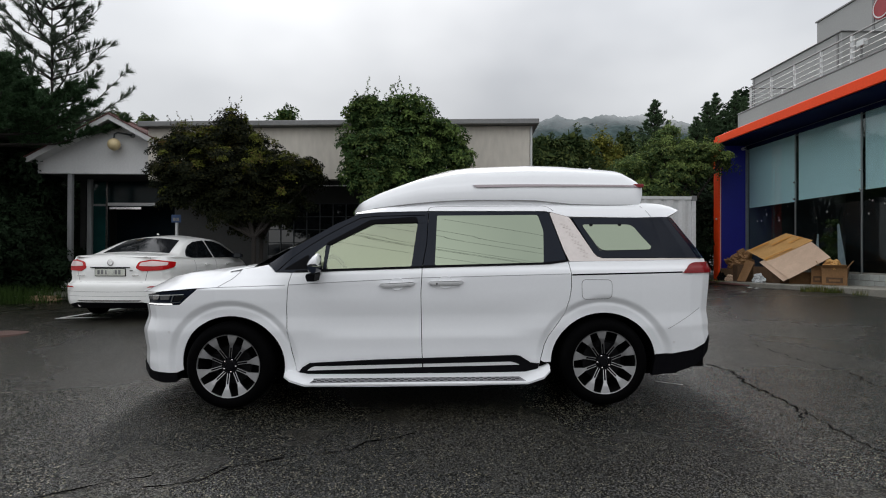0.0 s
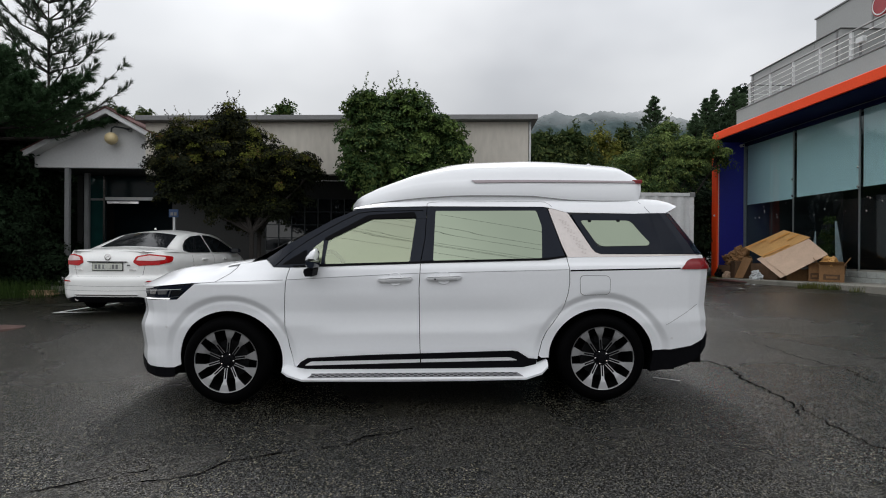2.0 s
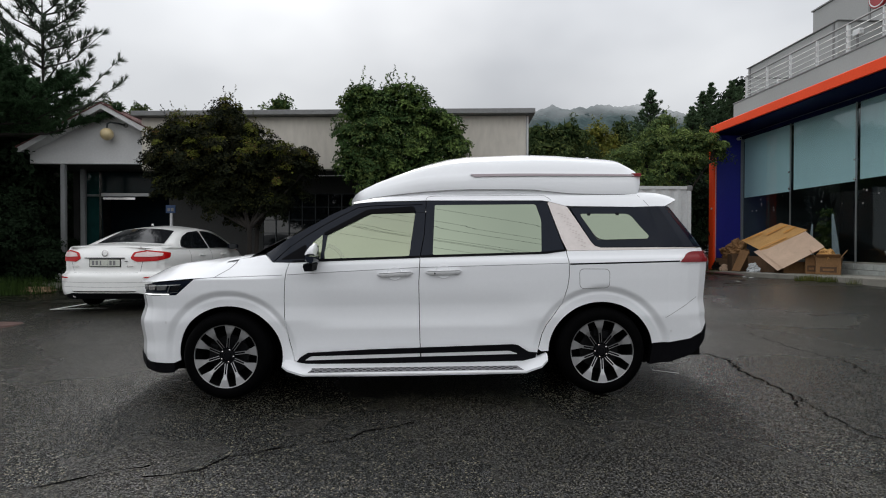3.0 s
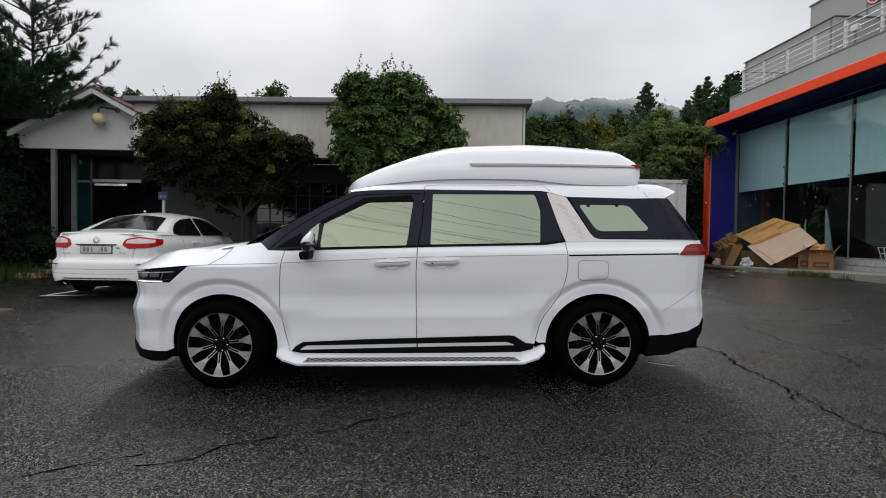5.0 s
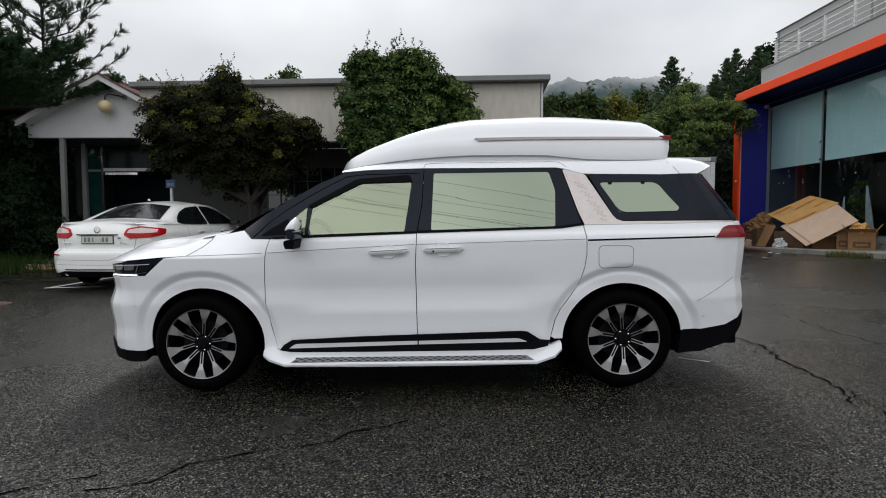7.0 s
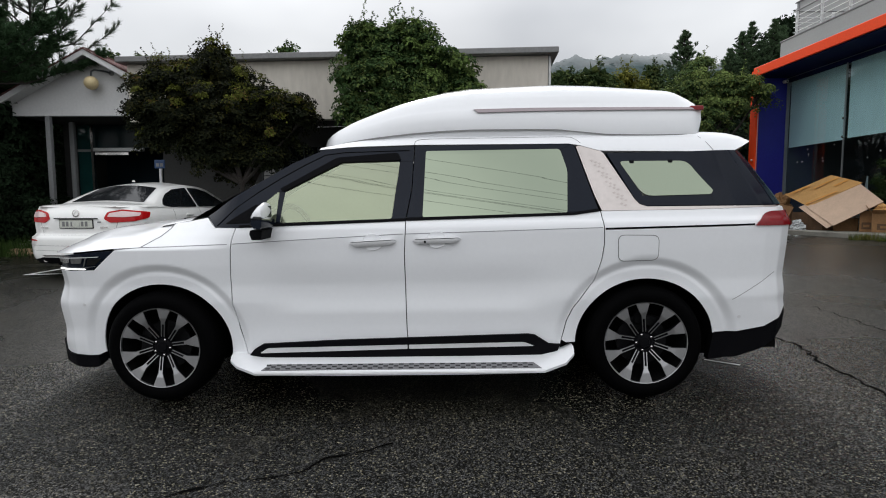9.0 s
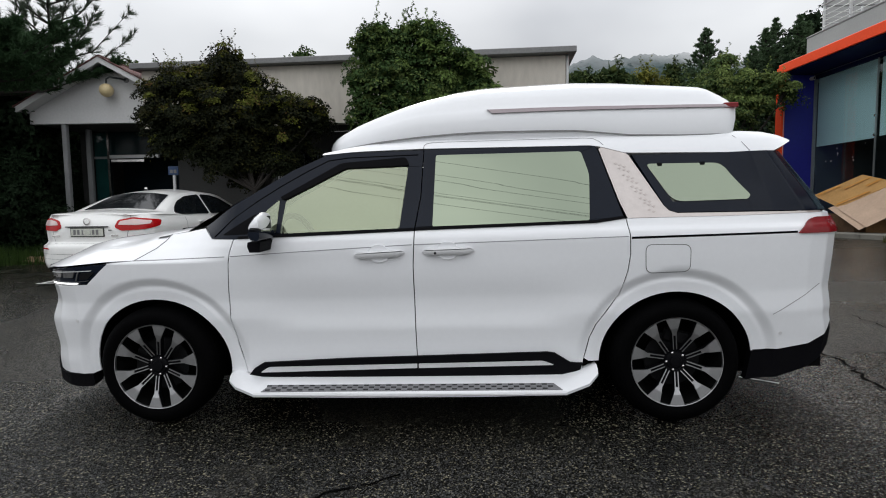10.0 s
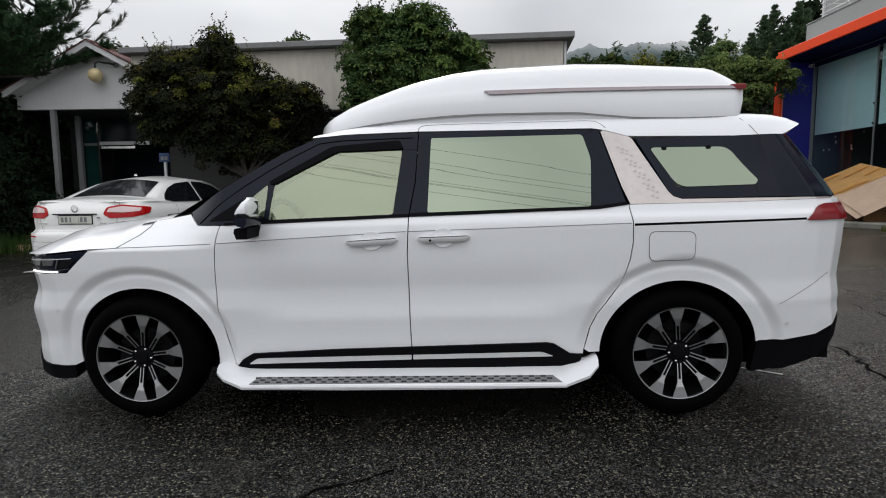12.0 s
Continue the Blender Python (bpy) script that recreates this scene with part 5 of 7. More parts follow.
# mirrors
for side in (0, 1):
    rings = []
    for k in range(9):
        t = k / 8
        y = -0.03 - 0.23 * t
        s = 1 - 0.55 * abs(2 * t - 1) ** 3
        c = (0.765 + 0.01 * t, 1.215)
        ring = []
        for dx, dz in ((0.018, -0.032), (0.024, 0.02), (0.018, 0.060), (0.004, 0.068), (-0.028, 0.046), (-0.062, 0.006), (-0.074, -0.018), (-0.072, -0.032)):
            ring.append((c[0] + dx * s, y, c[1] + dz * s))
        rings.append(ring)
    bm = loft(rings)
    if side:
        flip_y(bm, VAN_MID)
    mirror = part("door_mirror", bm, M_PAINT, van, "white and black door mirror", smooth=True, sharp=60)
    bm = loft([[(0.768 + dx * (1 - 0.35 * abs(2 * t - 1) ** 3), -0.025 - 0.228 * t, 1.215 + dz) for dx, dz in ((0.006, -0.088), (0.024, -0.070), (0.026, -0.036), (-0.070, -0.036), (-0.068, -0.060), (-0.050, -0.082))] for t in (0, 0.15, 0.5, 0.85, 1)])
    if side:
        flip_y(bm, VAN_MID)
    part("mirror_housing", bm, M_PIANO, mirror, "gloss black lower housing", smooth=True, sharp=60)
    bm = loft([[(0.728 + dx * (1 - 0.2 * t), -0.01 - 0.17 * t, 1.10 + dz - 0.005 * t) for dx, dz in ((0.030, -0.035), (0.040, 0.022), (-0.050, 0.022), (-0.056, 0.0), (-0.040, -0.035))] for t in (0, 0.5, 0.85, 1)])
    if side:
        flip_y(bm, VAN_MID)
    part("mirror_foot", bm, M_BLACK, mirror, "black foot", smooth=True, sharp=60)
    bm = box(0.786, 0.7905, -0.205, -0.085, 1.192, 1.262, 0.002)
    if side:
        flip_y(bm, VAN_MID)
    part("mirror_glass", bm, M_PIANO, mirror)
    bm = loft([[(0.71, 0.03, 1.09), (0.76, 0.03, 1.09), (0.76, 0.03, 1.14), (0.71, 0.03, 1.14)], [(0.71, -0.06, 1.09), (0.76, -0.06, 1.09), (0.76, -0.06, 1.13), (0.71, -0.06, 1.13)]])
    if side:
        flip_y(bm, VAN_MID)
    part("mirror_arm", bm, M_BLACK, mirror)


# wheels
def wheel(parent, x, y, z, turn, r_tyre=0.362, r_rim=0.258, width=0.225, outward=-1, grip=0):
    w = new("wheel")
    w.parent = parent
    w.location, w.rotation_euler = (x, y, z), (0, radians(turn), 0)
    o = outward
    k = r_rim / 0.258
    h = width / 2
    prof = [(r_rim - 0.012, -h + 0.02), (r_rim + 0.004, -h + 0.006), (r_rim + 0.03, -h - 0.006), (r_rim + 0.06, -h - 0.004), (r_tyre - 0.022, -h + 0.012), (r_tyre - 0.006, -h + 0.035), (r_tyre, -h + 0.06), (r_tyre, h - 0.06), (r_tyre - 0.006, h - 0.035), (r_tyre - 0.022, h - 0.012), (r_rim + 0.03, h + 0.004), (r_rim - 0.012, h - 0.02)]
    tyre = part("tyre", lathe(prof, 64), M_RUBBER, w, smooth=True, sharp=50)
    bm = bmesh.new()
    for g in (-0.045, 0.0, 0.045):
        lathe([(r_tyre + 0.0008, g - 0.006), (r_tyre + 0.0008, g + 0.006)], 64, bm=bm)
    part("tread_groove", bm, M_DARK, tyre)
    rim = part("rim", lathe([(r_rim + 0.003, o * (h - 0.006)), (r_rim + 0.001, o * (h - 0.001)), (r_rim - 0.003, o * (h - 0.002)), (r_rim - 0.006, o * (h - 0.014))], 64), M_ALLOY, w, smooth=True, sharp=50)
    part("barrel", lathe([(r_rim - 0.010, o * (h - 0.01)), (r_rim - 0.022, o * 0.05), (r_rim - 0.045, o * -0.05), (0.02, o * -0.06)], 48), M_DARK, w, smooth=True)
    part("brake_disc", lathe([(0.06, o * 0.01), (0.16 * k, o * 0.012), (0.16 * k, o * -0.01)], 40), M_DISC, w, smooth=True)
    part("caliper", box(0.09 * k, 0.17 * k, -0.03, 0.03, -0.08 * k, 0.09 * k, 0.012), M_DISC, w).rotation_euler = (0, radians(-grip - turn), 0)
    hub_y = o * (h - 0.03)
    part("hub", lathe([(0.001, hub_y + o * 0.006), (0.030 * k, hub_y + o * 0.005), (0.034 * k, hub_y - o * 0.004), (0.048 * k, hub_y - o * 0.006), (0.060 * k, hub_y - o * 0.02), (0.065 * k, hub_y - o * 0.06)], 30), M_ALLOYD, w, smooth=True)
    for i in range(5):
        a = radians(72 * i)
        part("wheel_nut", lathe([(0.001, o * 0.008), (0.007, o * 0.006), (0.009, 0)], 8), M_CHROME, w).location = (0.052 * k * math.cos(a), hub_y + o * -0.004, 0.052 * k * math.sin(a))
    for i in range(10):
        # five pairs of spokes
        big = (i % 2 == 0)
        m = Matrix.Rotation(-radians(72 * (i // 2) + (-16 if big else 16)), 4, "Y")
        lean = -0.008 if big else 0.008
        f0, f1 = hub_y - o * 0.012, o * (h - 0.008)
        bm = bmesh.new()
        # dark arm
        ring = []
        for rr, hw, yy in ((0.05, 0.013, f0), (0.14, 0.013, f0 + (f1 - f0) * 0.45), (0.19, 0.020, f0 + (f1 - f0) * 0.8), (0.25, 0.042, f1)):
            c = lean * (1 - rr / 0.26)
            ring.append([m @ Vector((rr * k, yy - o * 0.002, (c - hw) * k)), m @ Vector((rr * k, yy - o * 0.002, (c + hw) * k)), m @ Vector((rr * k, yy - o * 0.035, (c + hw * 0.8) * k)), m @ Vector((rr * k, yy - o * 0.035, (c - hw * 0.8) * k))])
        spoke = part("spoke", loft(ring, bm=bm), M_ALLOYD, w)
        # bright machined face: a wedge at the rim and two fine lines to the hub
        bm = bmesh.new()
        ya, yb = f0 + (f1 - f0) * 0.62, f1 + o * 0.002
        ring = []
        for rr, lo, hi, yy in ((0.152, lean * 0.38 - 0.006, lean * 0.38 + 0.006, ya), (0.195, lean * 0.25 - 0.022, lean * 0.25 + 0.022, f0 + (f1 - f0) * 0.82 + o * 0.003), (0.253, -0.042, 0.042, yb)):
            ring.append([m @ Vector((rr * k, yy + o * 0.001, lo * k)), m @ Vector((rr * k, yy + o * 0.001, hi * k)), m @ Vector((rr * k, yy - o * 0.006, hi * k)), m @ Vector((rr * k, yy - o * 0.006, lo * k))])
        loft(ring, bm=bm)
        for s in (-1, 1):
            ring = []
            for rr, yy in ((0.066, f0 + (f1 - f0) * 0.06), (0.125, f0 + (f1 - f0) * 0.40), (0.165, f0 + (f1 - f0) * 0.66)):
                c = (lean * (1 - rr / 0.26) + s * (0.009 + 0.03 * max(0, rr - 0.12)))
                ring.append([m @ Vector((rr * k, yy + o * 0.003, (c - 0.0024) * k)), m @ Vector((rr * k, yy + o * 0.003, (c + 0.0024) * k)), m @ Vector((rr * k, yy - o * 0.004, (c + 0.0024) * k)), m @ Vector((rr * k, yy - o * 0.004, (c - 0.0024) * k))])
            loft(ring, bm=bm)
        part("machined_face", bm, M_ALLOY, spoke, "bright machined face")
    return w


for x, t, g in ((0.0, -66, 172), (3.09, -39, 75)):
    wheel(van, x, 0.115, 0.362, t, grip=g)
    wheel(van, x, 2 * VAN_MID - 0.115, 0.362, t, outward=1)
    for side in (0, 1):
        bm = lathe([(0.438, 0.15 if x < 1 else 0.09), (0.445, 0.40), (0.30, 0.405), (0.02, 0.405)], 40)
        for v in bm.verts:
            v.co.x += x
            v.co.z += 0.362
        bmesh.ops.delete(bm, geom=[v for v in bm.verts if v.co.z < 0.25], context="VERTS")
        if side:
            flip_y(bm, VAN_MID)
        part("wheel_housing", bm, M_DARK, van)


# ---- trees ----
def leaf_quads(p, nrm, fwd, size, aspect):
    """Folded leaves at p, lying square to nrm and pointing along fwd."""
    nrm = nrm / np.linalg.norm(nrm, axis=1)[:, None]
    fwd = fwd - nrm * np.sum(fwd * nrm, axis=1)[:, None]
    fwd = fwd / np.maximum(np.linalg.norm(fwd, axis=1), 1e-6)[:, None]
    side = np.cross(nrm, fwd)
    s = size[:, None]
    b = p + fwd * s * 0.5 + side * s * aspect / 2 + nrm * s * 0.05
    d = p + fwd * s * 0.5 - side * s * aspect / 2 + nrm * s * 0.05
    e = p + fwd * s - nrm * s * 0.12
    v = np.stack([p, b, e, d], 1).reshape(-1, 3)
    return v, np.arange(len(p) * 4).reshape(-1, 4)


def crown_leaves(lobes, sprays, per, spread, size, seed, up=0.8, fill=0, aspect=0.55, shoots=0, dome=1.0, tops=False):
    """Leaves in domed sprays that stand off the crown's lobes with gaps between them, shoots on top, larger leaves inside."""
    rng = np.random.default_rng(seed)
    w = np.array([r ** 2 for *_, r in lobes])
    cs, ns, rs = [], [], []
    for (x, y, z, r), k in zip(lobes, (w / w.sum() * sprays).astype(int) + 2):
        d = rng.normal(0, 1, (k * 2, 3))
        d /= np.linalg.norm(d, axis=1)[:, None]
        keep = d[:, 2] > rng.uniform(-1.0, 0.15, k * 2)
        d = d[keep][:k]
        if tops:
            # only where no other lobe lies over the place and sky light would fall
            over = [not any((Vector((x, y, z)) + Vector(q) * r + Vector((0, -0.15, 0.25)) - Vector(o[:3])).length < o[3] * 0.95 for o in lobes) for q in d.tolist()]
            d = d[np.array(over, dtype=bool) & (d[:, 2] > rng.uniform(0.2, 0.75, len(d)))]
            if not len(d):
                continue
        bump = np.array([0.95 + 0.55 * noise.noise(Vector((float(q[0]) * 2.4 + x * 3, float(q[1]) * 2.4 + y, float(q[2]) * 2.4 + z * 3))) for q in d])
        cs.append(np.array([x, y, z]) + d * (r * bump * rng.uniform(0.78, 1.10, len(d)))[:, None] * np.array([1, 1, 0.9]))
        ns.append(d * 0.65 + np.array([0, 0, up]) + rng.normal(0, 0.22, d.shape))
        rs.append(spread * rng.uniform(0.55, 1.35, len(d)))
    c, nrm, rad = np.concatenate(cs), np.concatenate(ns), np.concatenate(rs)
    nrm /= np.linalg.norm(nrm, axis=1)[:, None]
    side = np.cross(nrm, rng.normal(0, 1, nrm.shape))
    side /= np.linalg.norm(side, axis=1)[:, None]
    other = np.cross(nrm, side)
    c, n2, s2, o2, r2 = (np.repeat(q, per, axis=0) for q in (c, nrm, side, other, rad))
    m = len(c)
    ang, q = rng.uniform(0, 2 * np.pi, m), np.sqrt(rng.uniform(0, 1, m)) * rng.uniform(0.7, 1.25, m)
    out = s2 * np.cos(ang)[:, None] + o2 * np.sin(ang)[:, None]
    p = c + out * (r2 * q)[:, None] + n2 * (dome * r2 * (0.22 - 0.45 * q ** 2 + rng.normal(0, 0.14, m)))[:, None]
    ln = n2 + out * (0.75 * dome * q)[:, None] + rng.normal(0, 0.38, (m, 3))
    v, f = leaf_quads(p, ln, out + rng.normal(0, 0.5, (m, 3)), size * rng.uniform(0.6, 1.35, m), aspect)
    if shoots:
        tops = sorted(lobes, key=lambda q: -(q[2] + q[3]))[:6]
        ps, ds = [], []
        for k in range(shoots):
            x, y, z, r = tops[k % len(tops)]
            a = rng.uniform(0, 6.283)
            b = np.array([x + 0.6 * r * math.cos(a) * rng.uniform(0, 1), y, z + r * 0.75])
            g = np.array([rng.normal(0, 0.25), rng.normal(0, 0.25), 1.0])
            for t in np.linspace(0, rng.uniform(0.18, 0.45), 16):
                for _ in range(2):
                    ps.append(b + g * t)
                    ds.append(np.array([math.cos(a + 40 * t), math.sin(a + 40 * t), 0.2]) + rng.normal(0, 0.4, 3))
        ps, ds = np.array(ps), np.array(ds)
        v2, f2 = leaf_quads(ps, np.array([0, 0, 1.0]) + rng.normal(0, 0.5, ps.shape), ds, size * rng.uniform(0.6, 1.1, len(ps)), aspect)
        v, f = np.concatenate([v, v2]), np.concatenate([f, f2 + len(v)])
    if fill:
        k = rng.choice(len(lobes), fill, p=w / w.sum())
        lb = np.array(lobes)[k]
        d = rng.normal(0, 1, (fill, 3))
        d /= np.linalg.norm(d, axis=1)[:, None]
        p = lb[:, :3] + d * (lb[:, 3] * 0.62 * rng.uniform(0, 1, fill) ** 0.4)[:, None]
        v2, f2 = leaf_quads(p, rng.normal(0, 1, (fill, 3)) + np.array([0, 0, 0.6]), rng.normal(0, 1, (fill, 3)), size * rng.uniform(1.6, 2.6, fill), 0.8)
        v, f = np.concatenate([v, v2]), np.concatenate([f, f2 + len(v)])
    return v, f


def tree(name, x, y, lobes, leaf, label, trunk=0.09, sprays=300, per=24, spread=0.16, size=0.09, seed=1, stems=1, group="", up=0.8, fill=3000, aspect=0.55, shoots=0, dome=1.0, young=None):
    """A tree at (x, y); lobes: crown balls (dx, dy, height, radius); young: paler leaf that paints sky light on the
    tops.
    """
    z0 = lie(x, y)
    t = thing(name, pose(x, y, z0), label, "tree", group)
    rnd = random.Random(seed)
    top = max(l[2] for l in lobes)
    bm = bmesh.new()
    fork = top * 0.38
    for s in range(stems):
        a = rnd.uniform(0, 6.28)
        bx, by = (0.12 * math.cos(a), 0.12 * math.sin(a)) if stems > 1 else (0, 0)
        tube([(bx, by, -0.05), (bx * 1.2 + rnd.uniform(-0.05, 0.05), by * 1.2, fork * 0.5), (bx * 2, by * 2, fork)], [trunk * 1.3, trunk, trunk * 0.8], 8, bm)
        for i, (lx, ly, lz, r) in enumerate(lobes):
            if stems > 1 and i % stems != s:
                continue
            m = Vector((bx * 2 + (lx - bx * 2) * 0.5 + rnd.uniform(-0.1, 0.1), by * 2 + (ly - by * 2) * 0.5, fork + (lz - fork) * 0.45))
            tube([(bx * 2, by * 2, fork - 0.05), m, (lx, ly, lz)], [trunk * 0.65, trunk * 0.4, trunk * 0.12], 6, bm)
            for _ in range(6):
                d = Vector((rnd.gauss(0, 1), rnd.gauss(0, 1), rnd.uniform(-0.2, 1))).normalized() * r * 0.85
                tube([m.lerp(Vector((lx, ly, lz)), 0.6), Vector((lx, ly, lz)) + d * 0.5, Vector((lx, ly, lz)) + d], [trunk * 0.2, trunk * 0.12, trunk * 0.05], 5, bm)
    part("trunk", bm, M_BARK, t, smooth=True)
    v, f = crown_leaves(lobes, sprays, per, spread, size, seed + 50, up, fill, aspect, shoots, dome)
    raw_mesh("crown", v.tolist(), f.tolist(), leaf, t)
    # paler top sprays paint in the light from the sky
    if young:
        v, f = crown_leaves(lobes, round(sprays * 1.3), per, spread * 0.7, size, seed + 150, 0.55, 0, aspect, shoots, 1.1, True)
        raw_mesh("young_growth", v.tolist(), f.tolist(), young, t)["label"] = "paler leaves on the crown's tops that paint in sky light"
    return t


tree("maple_tree", -3.73, 12.3, [(-1.92, 0, 3.2, 0.4), (-1.62, 0, 3.45, 0.42), (-1.22, 0, 3.45, 0.42), (-0.87, 0.1, 3.5, 0.42), (-0.54, 0, 3.95, 0.3), (-0.47, 0, 3.65, 0.42), (-0.12, 0, 3.35, 0.42), (-1.97, 0.2, 2.85, 0.42), (-1.32, 0, 2.75, 0.75), (-0.47, 0, 2.7, 0.9), (0.18, 0, 3.0, 0.5), (0.58, -0.1, 2.95, 0.36), (0.98, -0.1, 2.9, 0.38), (1.23, -0.1, 2.75, 0.28), (0.78, 0, 2.45, 0.42), (0.08, 0.1, 2.2, 0.6), (-0.92, 0.2, 2.2, 0.65), (-0.32, -0.1, 2.0, 0.55), (0.38, 0, 2.0, 0.42), (-1.67, 0, 2.35, 0.42), (-0.32, 0.1, 1.75, 0.35)], M_LEAF_MAPLE, "dark olive-green maple with reddish tips before the house", 0.055, 560, 120, 0.18, 0.045, 3, 2, up=1.0, fill=16000, aspect=0.75, shoots=10, dome=0.8, young=M_LITTOP_MAPLE)
tree("broadleaf_tree", -0.55, 12.35, [(-0.72, 0, 4.36, 0.30), (-0.28, 0, 4.38, 0.30), (0.2, 0, 4.25, 0.42), (-1.0, 0, 4.1, 0.42), (-0.5, 0.1, 4.0, 0.5), (0.1, 0.1, 3.85, 0.55), (0.65, 0, 3.8, 0.42), (1.0, 0, 3.5, 0.42), (1.2, 0, 3.15, 0.36), (-1.12, 0, 3.55, 0.42), (-0.4, 0, 3.4, 0.7), (0.5, 0, 3.2, 0.65), (-1.05, 0, 3.05, 0.42), (-0.6, 0, 2.7, 0.6), (0.2, 0, 2.6, 0.8), (0.8, 0, 2.7, 0.5), (-0.2, 0, 2.0, 0.7)], M_LEAF_TREE, "green broadleaf tree standing before the house", 0.08, 240, 130, 0.19, 0.062, 9, 2, up=0.8, fill=8000, aspect=0.6, shoots=8, dome=0.8, young=M_LITTOP_TREE)
tree("dark_broadleaf_tree", 4.7, 20.3, [(-0.6, 0, 4.55, 0.8), (0.45, 0, 4.75, 0.7), (0.1, 0, 3.6, 1.2), (1.0, 0.2, 3.9, 0.8), (-0.7, 0, 2.9, 0.9)], M_LEAF_MID, "dark green tree with hanging leaves behind the yard", 0.08, 190, 60, 0.26, 0.16, 12, up=0.5, fill=5000, aspect=0.35, shoots=6)
tree("yellow_green_tree", 6.6, 21.0, [(-0.6, 0, 4.5, 0.55), (-0.15, 0, 5.0, 0.4), (0.3, 0, 4.6, 0.5), (0.0, 0, 3.8, 0.9), (0.8, 0, 3.9, 0.6)], M_LEAF_YELLOW, "yellow-green young tree behind the yard", 0.05, 150, 46, 0.22, 0.10, 15, fill=1500, shoots=16)
tree("young_tree", 7.45, 21.2, [(0, 0, 5.3, 0.28), (0, 0, 4.8, 0.42), (0.05, 0, 4.2, 0.6), (0, 0, 3.5, 0.75)], M_LEAF_MID, "slim green young tree behind the yard", 0.05, 120, 46, 0.18, 0.10, 16, fill=1500, shoots=8)
tree("light_maple_tree", 8.1, 18.3, [(-0.4, 0, 4.35, 0.5), (0.3, -0.2, 4.2, 0.5), (0.85, -0.3, 4.15, 0.48), (1.3, -0.5, 3.95, 0.36), (-1.0, 0, 3.8, 0.55), (-1.55, 0.2, 3.65, 0.5), (-0.2, -0.3, 3.5, 0.6), (0.5, -0.3, 3.7, 0.45), (-1.0, -0.2, 3.0, 0.42), (-0.4, -0.4, 2.9, 0.36), (-0.1, 0.3, 4.9, 0.35)], M_LEAF_LIGHT, "light green maple with layered fans of leaves over the container", 0.09, 140, 130, 0.27, 0.070, 21, 2, up=1.1, fill=1200, aspect=0.6, shoots=6, dome=0.55, young=M_LITTOP_LIGHT)
for k, (x, y, h, r, mm) in enumerate(((9.6, 25.5, 5.2, 1.6, M_LEAF_MID), (16.8, 29, 8.6, 2.0, M_LEAF_DARK), (8.6, 24, 4.6, 1.5, M_LEAF_MID), (5.6, 25, 4.2, 1.6, M_LEAF_DARK), (9.3, 21.3, 3.6, 1.3, M_LEAF_DARK), (8.7, 20.0, 2.6, 1.2, M_LEAF_DARK), (11.6, 24.2, 5.0, 1.5, M_LEAF_MID), (13.2, 24.6, 5.6, 1.5, M_LEAF_DARK))):
    tree("woodland_tree", x, y, [(0, 0, h, r * 0.6), (-r * 0.5, 0, h * 0.85, r * 0.7), (r * 0.55, 0, h * 0.8, r * 0.75), (0, 0, h * 0.62, r), (-r * 0.4, 0, h * 0.4, r * 0.9), (r * 0.4, 0, h * 0.35, r * 0.9)], mm, "dense dark green tree at the edge of the wood", 0.12, 190, 50, 0.34, 0.16, 30 + k, 1, "wood behind the yard", fill=4000)
for k, (x, y, h) in enumerate(((-15, 27, 7.1), (-16.4, 28, 7.2), (-13.4, 27, 6.9), (-12.2, 27, 6.6), (-6.6, 26, 7.0))):
    tree("woodland_tree", x, y, [(0, 0, h, 0.6), (-0.8, 0, h * 0.9, 0.8), (0.8, 0, h * 0.85, 0.8), (0, 0, h * 0.6, 1.3)], M_LEAF_MID if k < 4 else M_LEAF_TREE, "tree crown showing over the house roof", 0.1, 110, 30, 0.3, 0.16, 60 + k, 1, "wood behind the house", fill=1500, shoots=5)
for k, (x, y, top) in enumerate(((-13.4, 16.8, 4.6), (-11.5, 15.8, 4.7))):
    tree("woodland_tree", x, y, [(0, 0, top, 1.15), (-1.0, 0, 4.1, 1.35), (1.0, 0, 3.9, 1.2), (0, 0, 3.2, 1.6), (0.4, 0, 2.5, 1.25)], M_LEAF_DARK, "dense dark tree beside the porch", 0.12, 260, 46, 0.3, 0.14, 71 + k, fill=5000)
for k, (x, y) in enumerate(((-13.6, 22.0), (-16.0, 21.5), (-11.2, 19.6))):
    tree("woodland_tree", x, y, [(0, 0, 3.4, 1.3), (-1.0, 0, 2.8, 1.3), (1.0, 0, 2.8, 1.2), (0, 0, 1.6, 1.5), (0.9, 0, 1.0, 1.0)], M_LEAF_DARK, "dense dark tree beside the porch", 0.1, 180, 50, 0.32, 0.16, 75 + k, fill=4000)


def needle_tufts(tips, length, count, seed, wide=0.006, fan=0.55):
    """Sprays of thin needles at branch tips; tips: (place, direction)."""
    rng = np.random.default_rng(seed)
    p = np.repeat(np.array([t[0] for t in tips]), count, axis=0)
    d = np.repeat(np.array([t[1] for t in tips]), count, axis=0)
    n = len(p)
    d = d + rng.normal(0, fan, (n, 3))
    d /= np.linalg.norm(d, axis=1)[:, None]
    ln = length * rng.uniform(0.7, 1.15, n)
    s = np.cross(d, rng.normal(0, 1, (n, 3)))
    s /= np.linalg.norm(s, axis=1)[:, None]
    base = p - d * 0.02 + rng.normal(0, 0.015, (n, 3))
    v = np.stack([base - s * wide, base + s * wide, base + d * ln[:, None] - np.array([0, 0, 0.02])], 1).reshape(-1, 3)
    return v, np.arange(n * 3).reshape(n, 3)


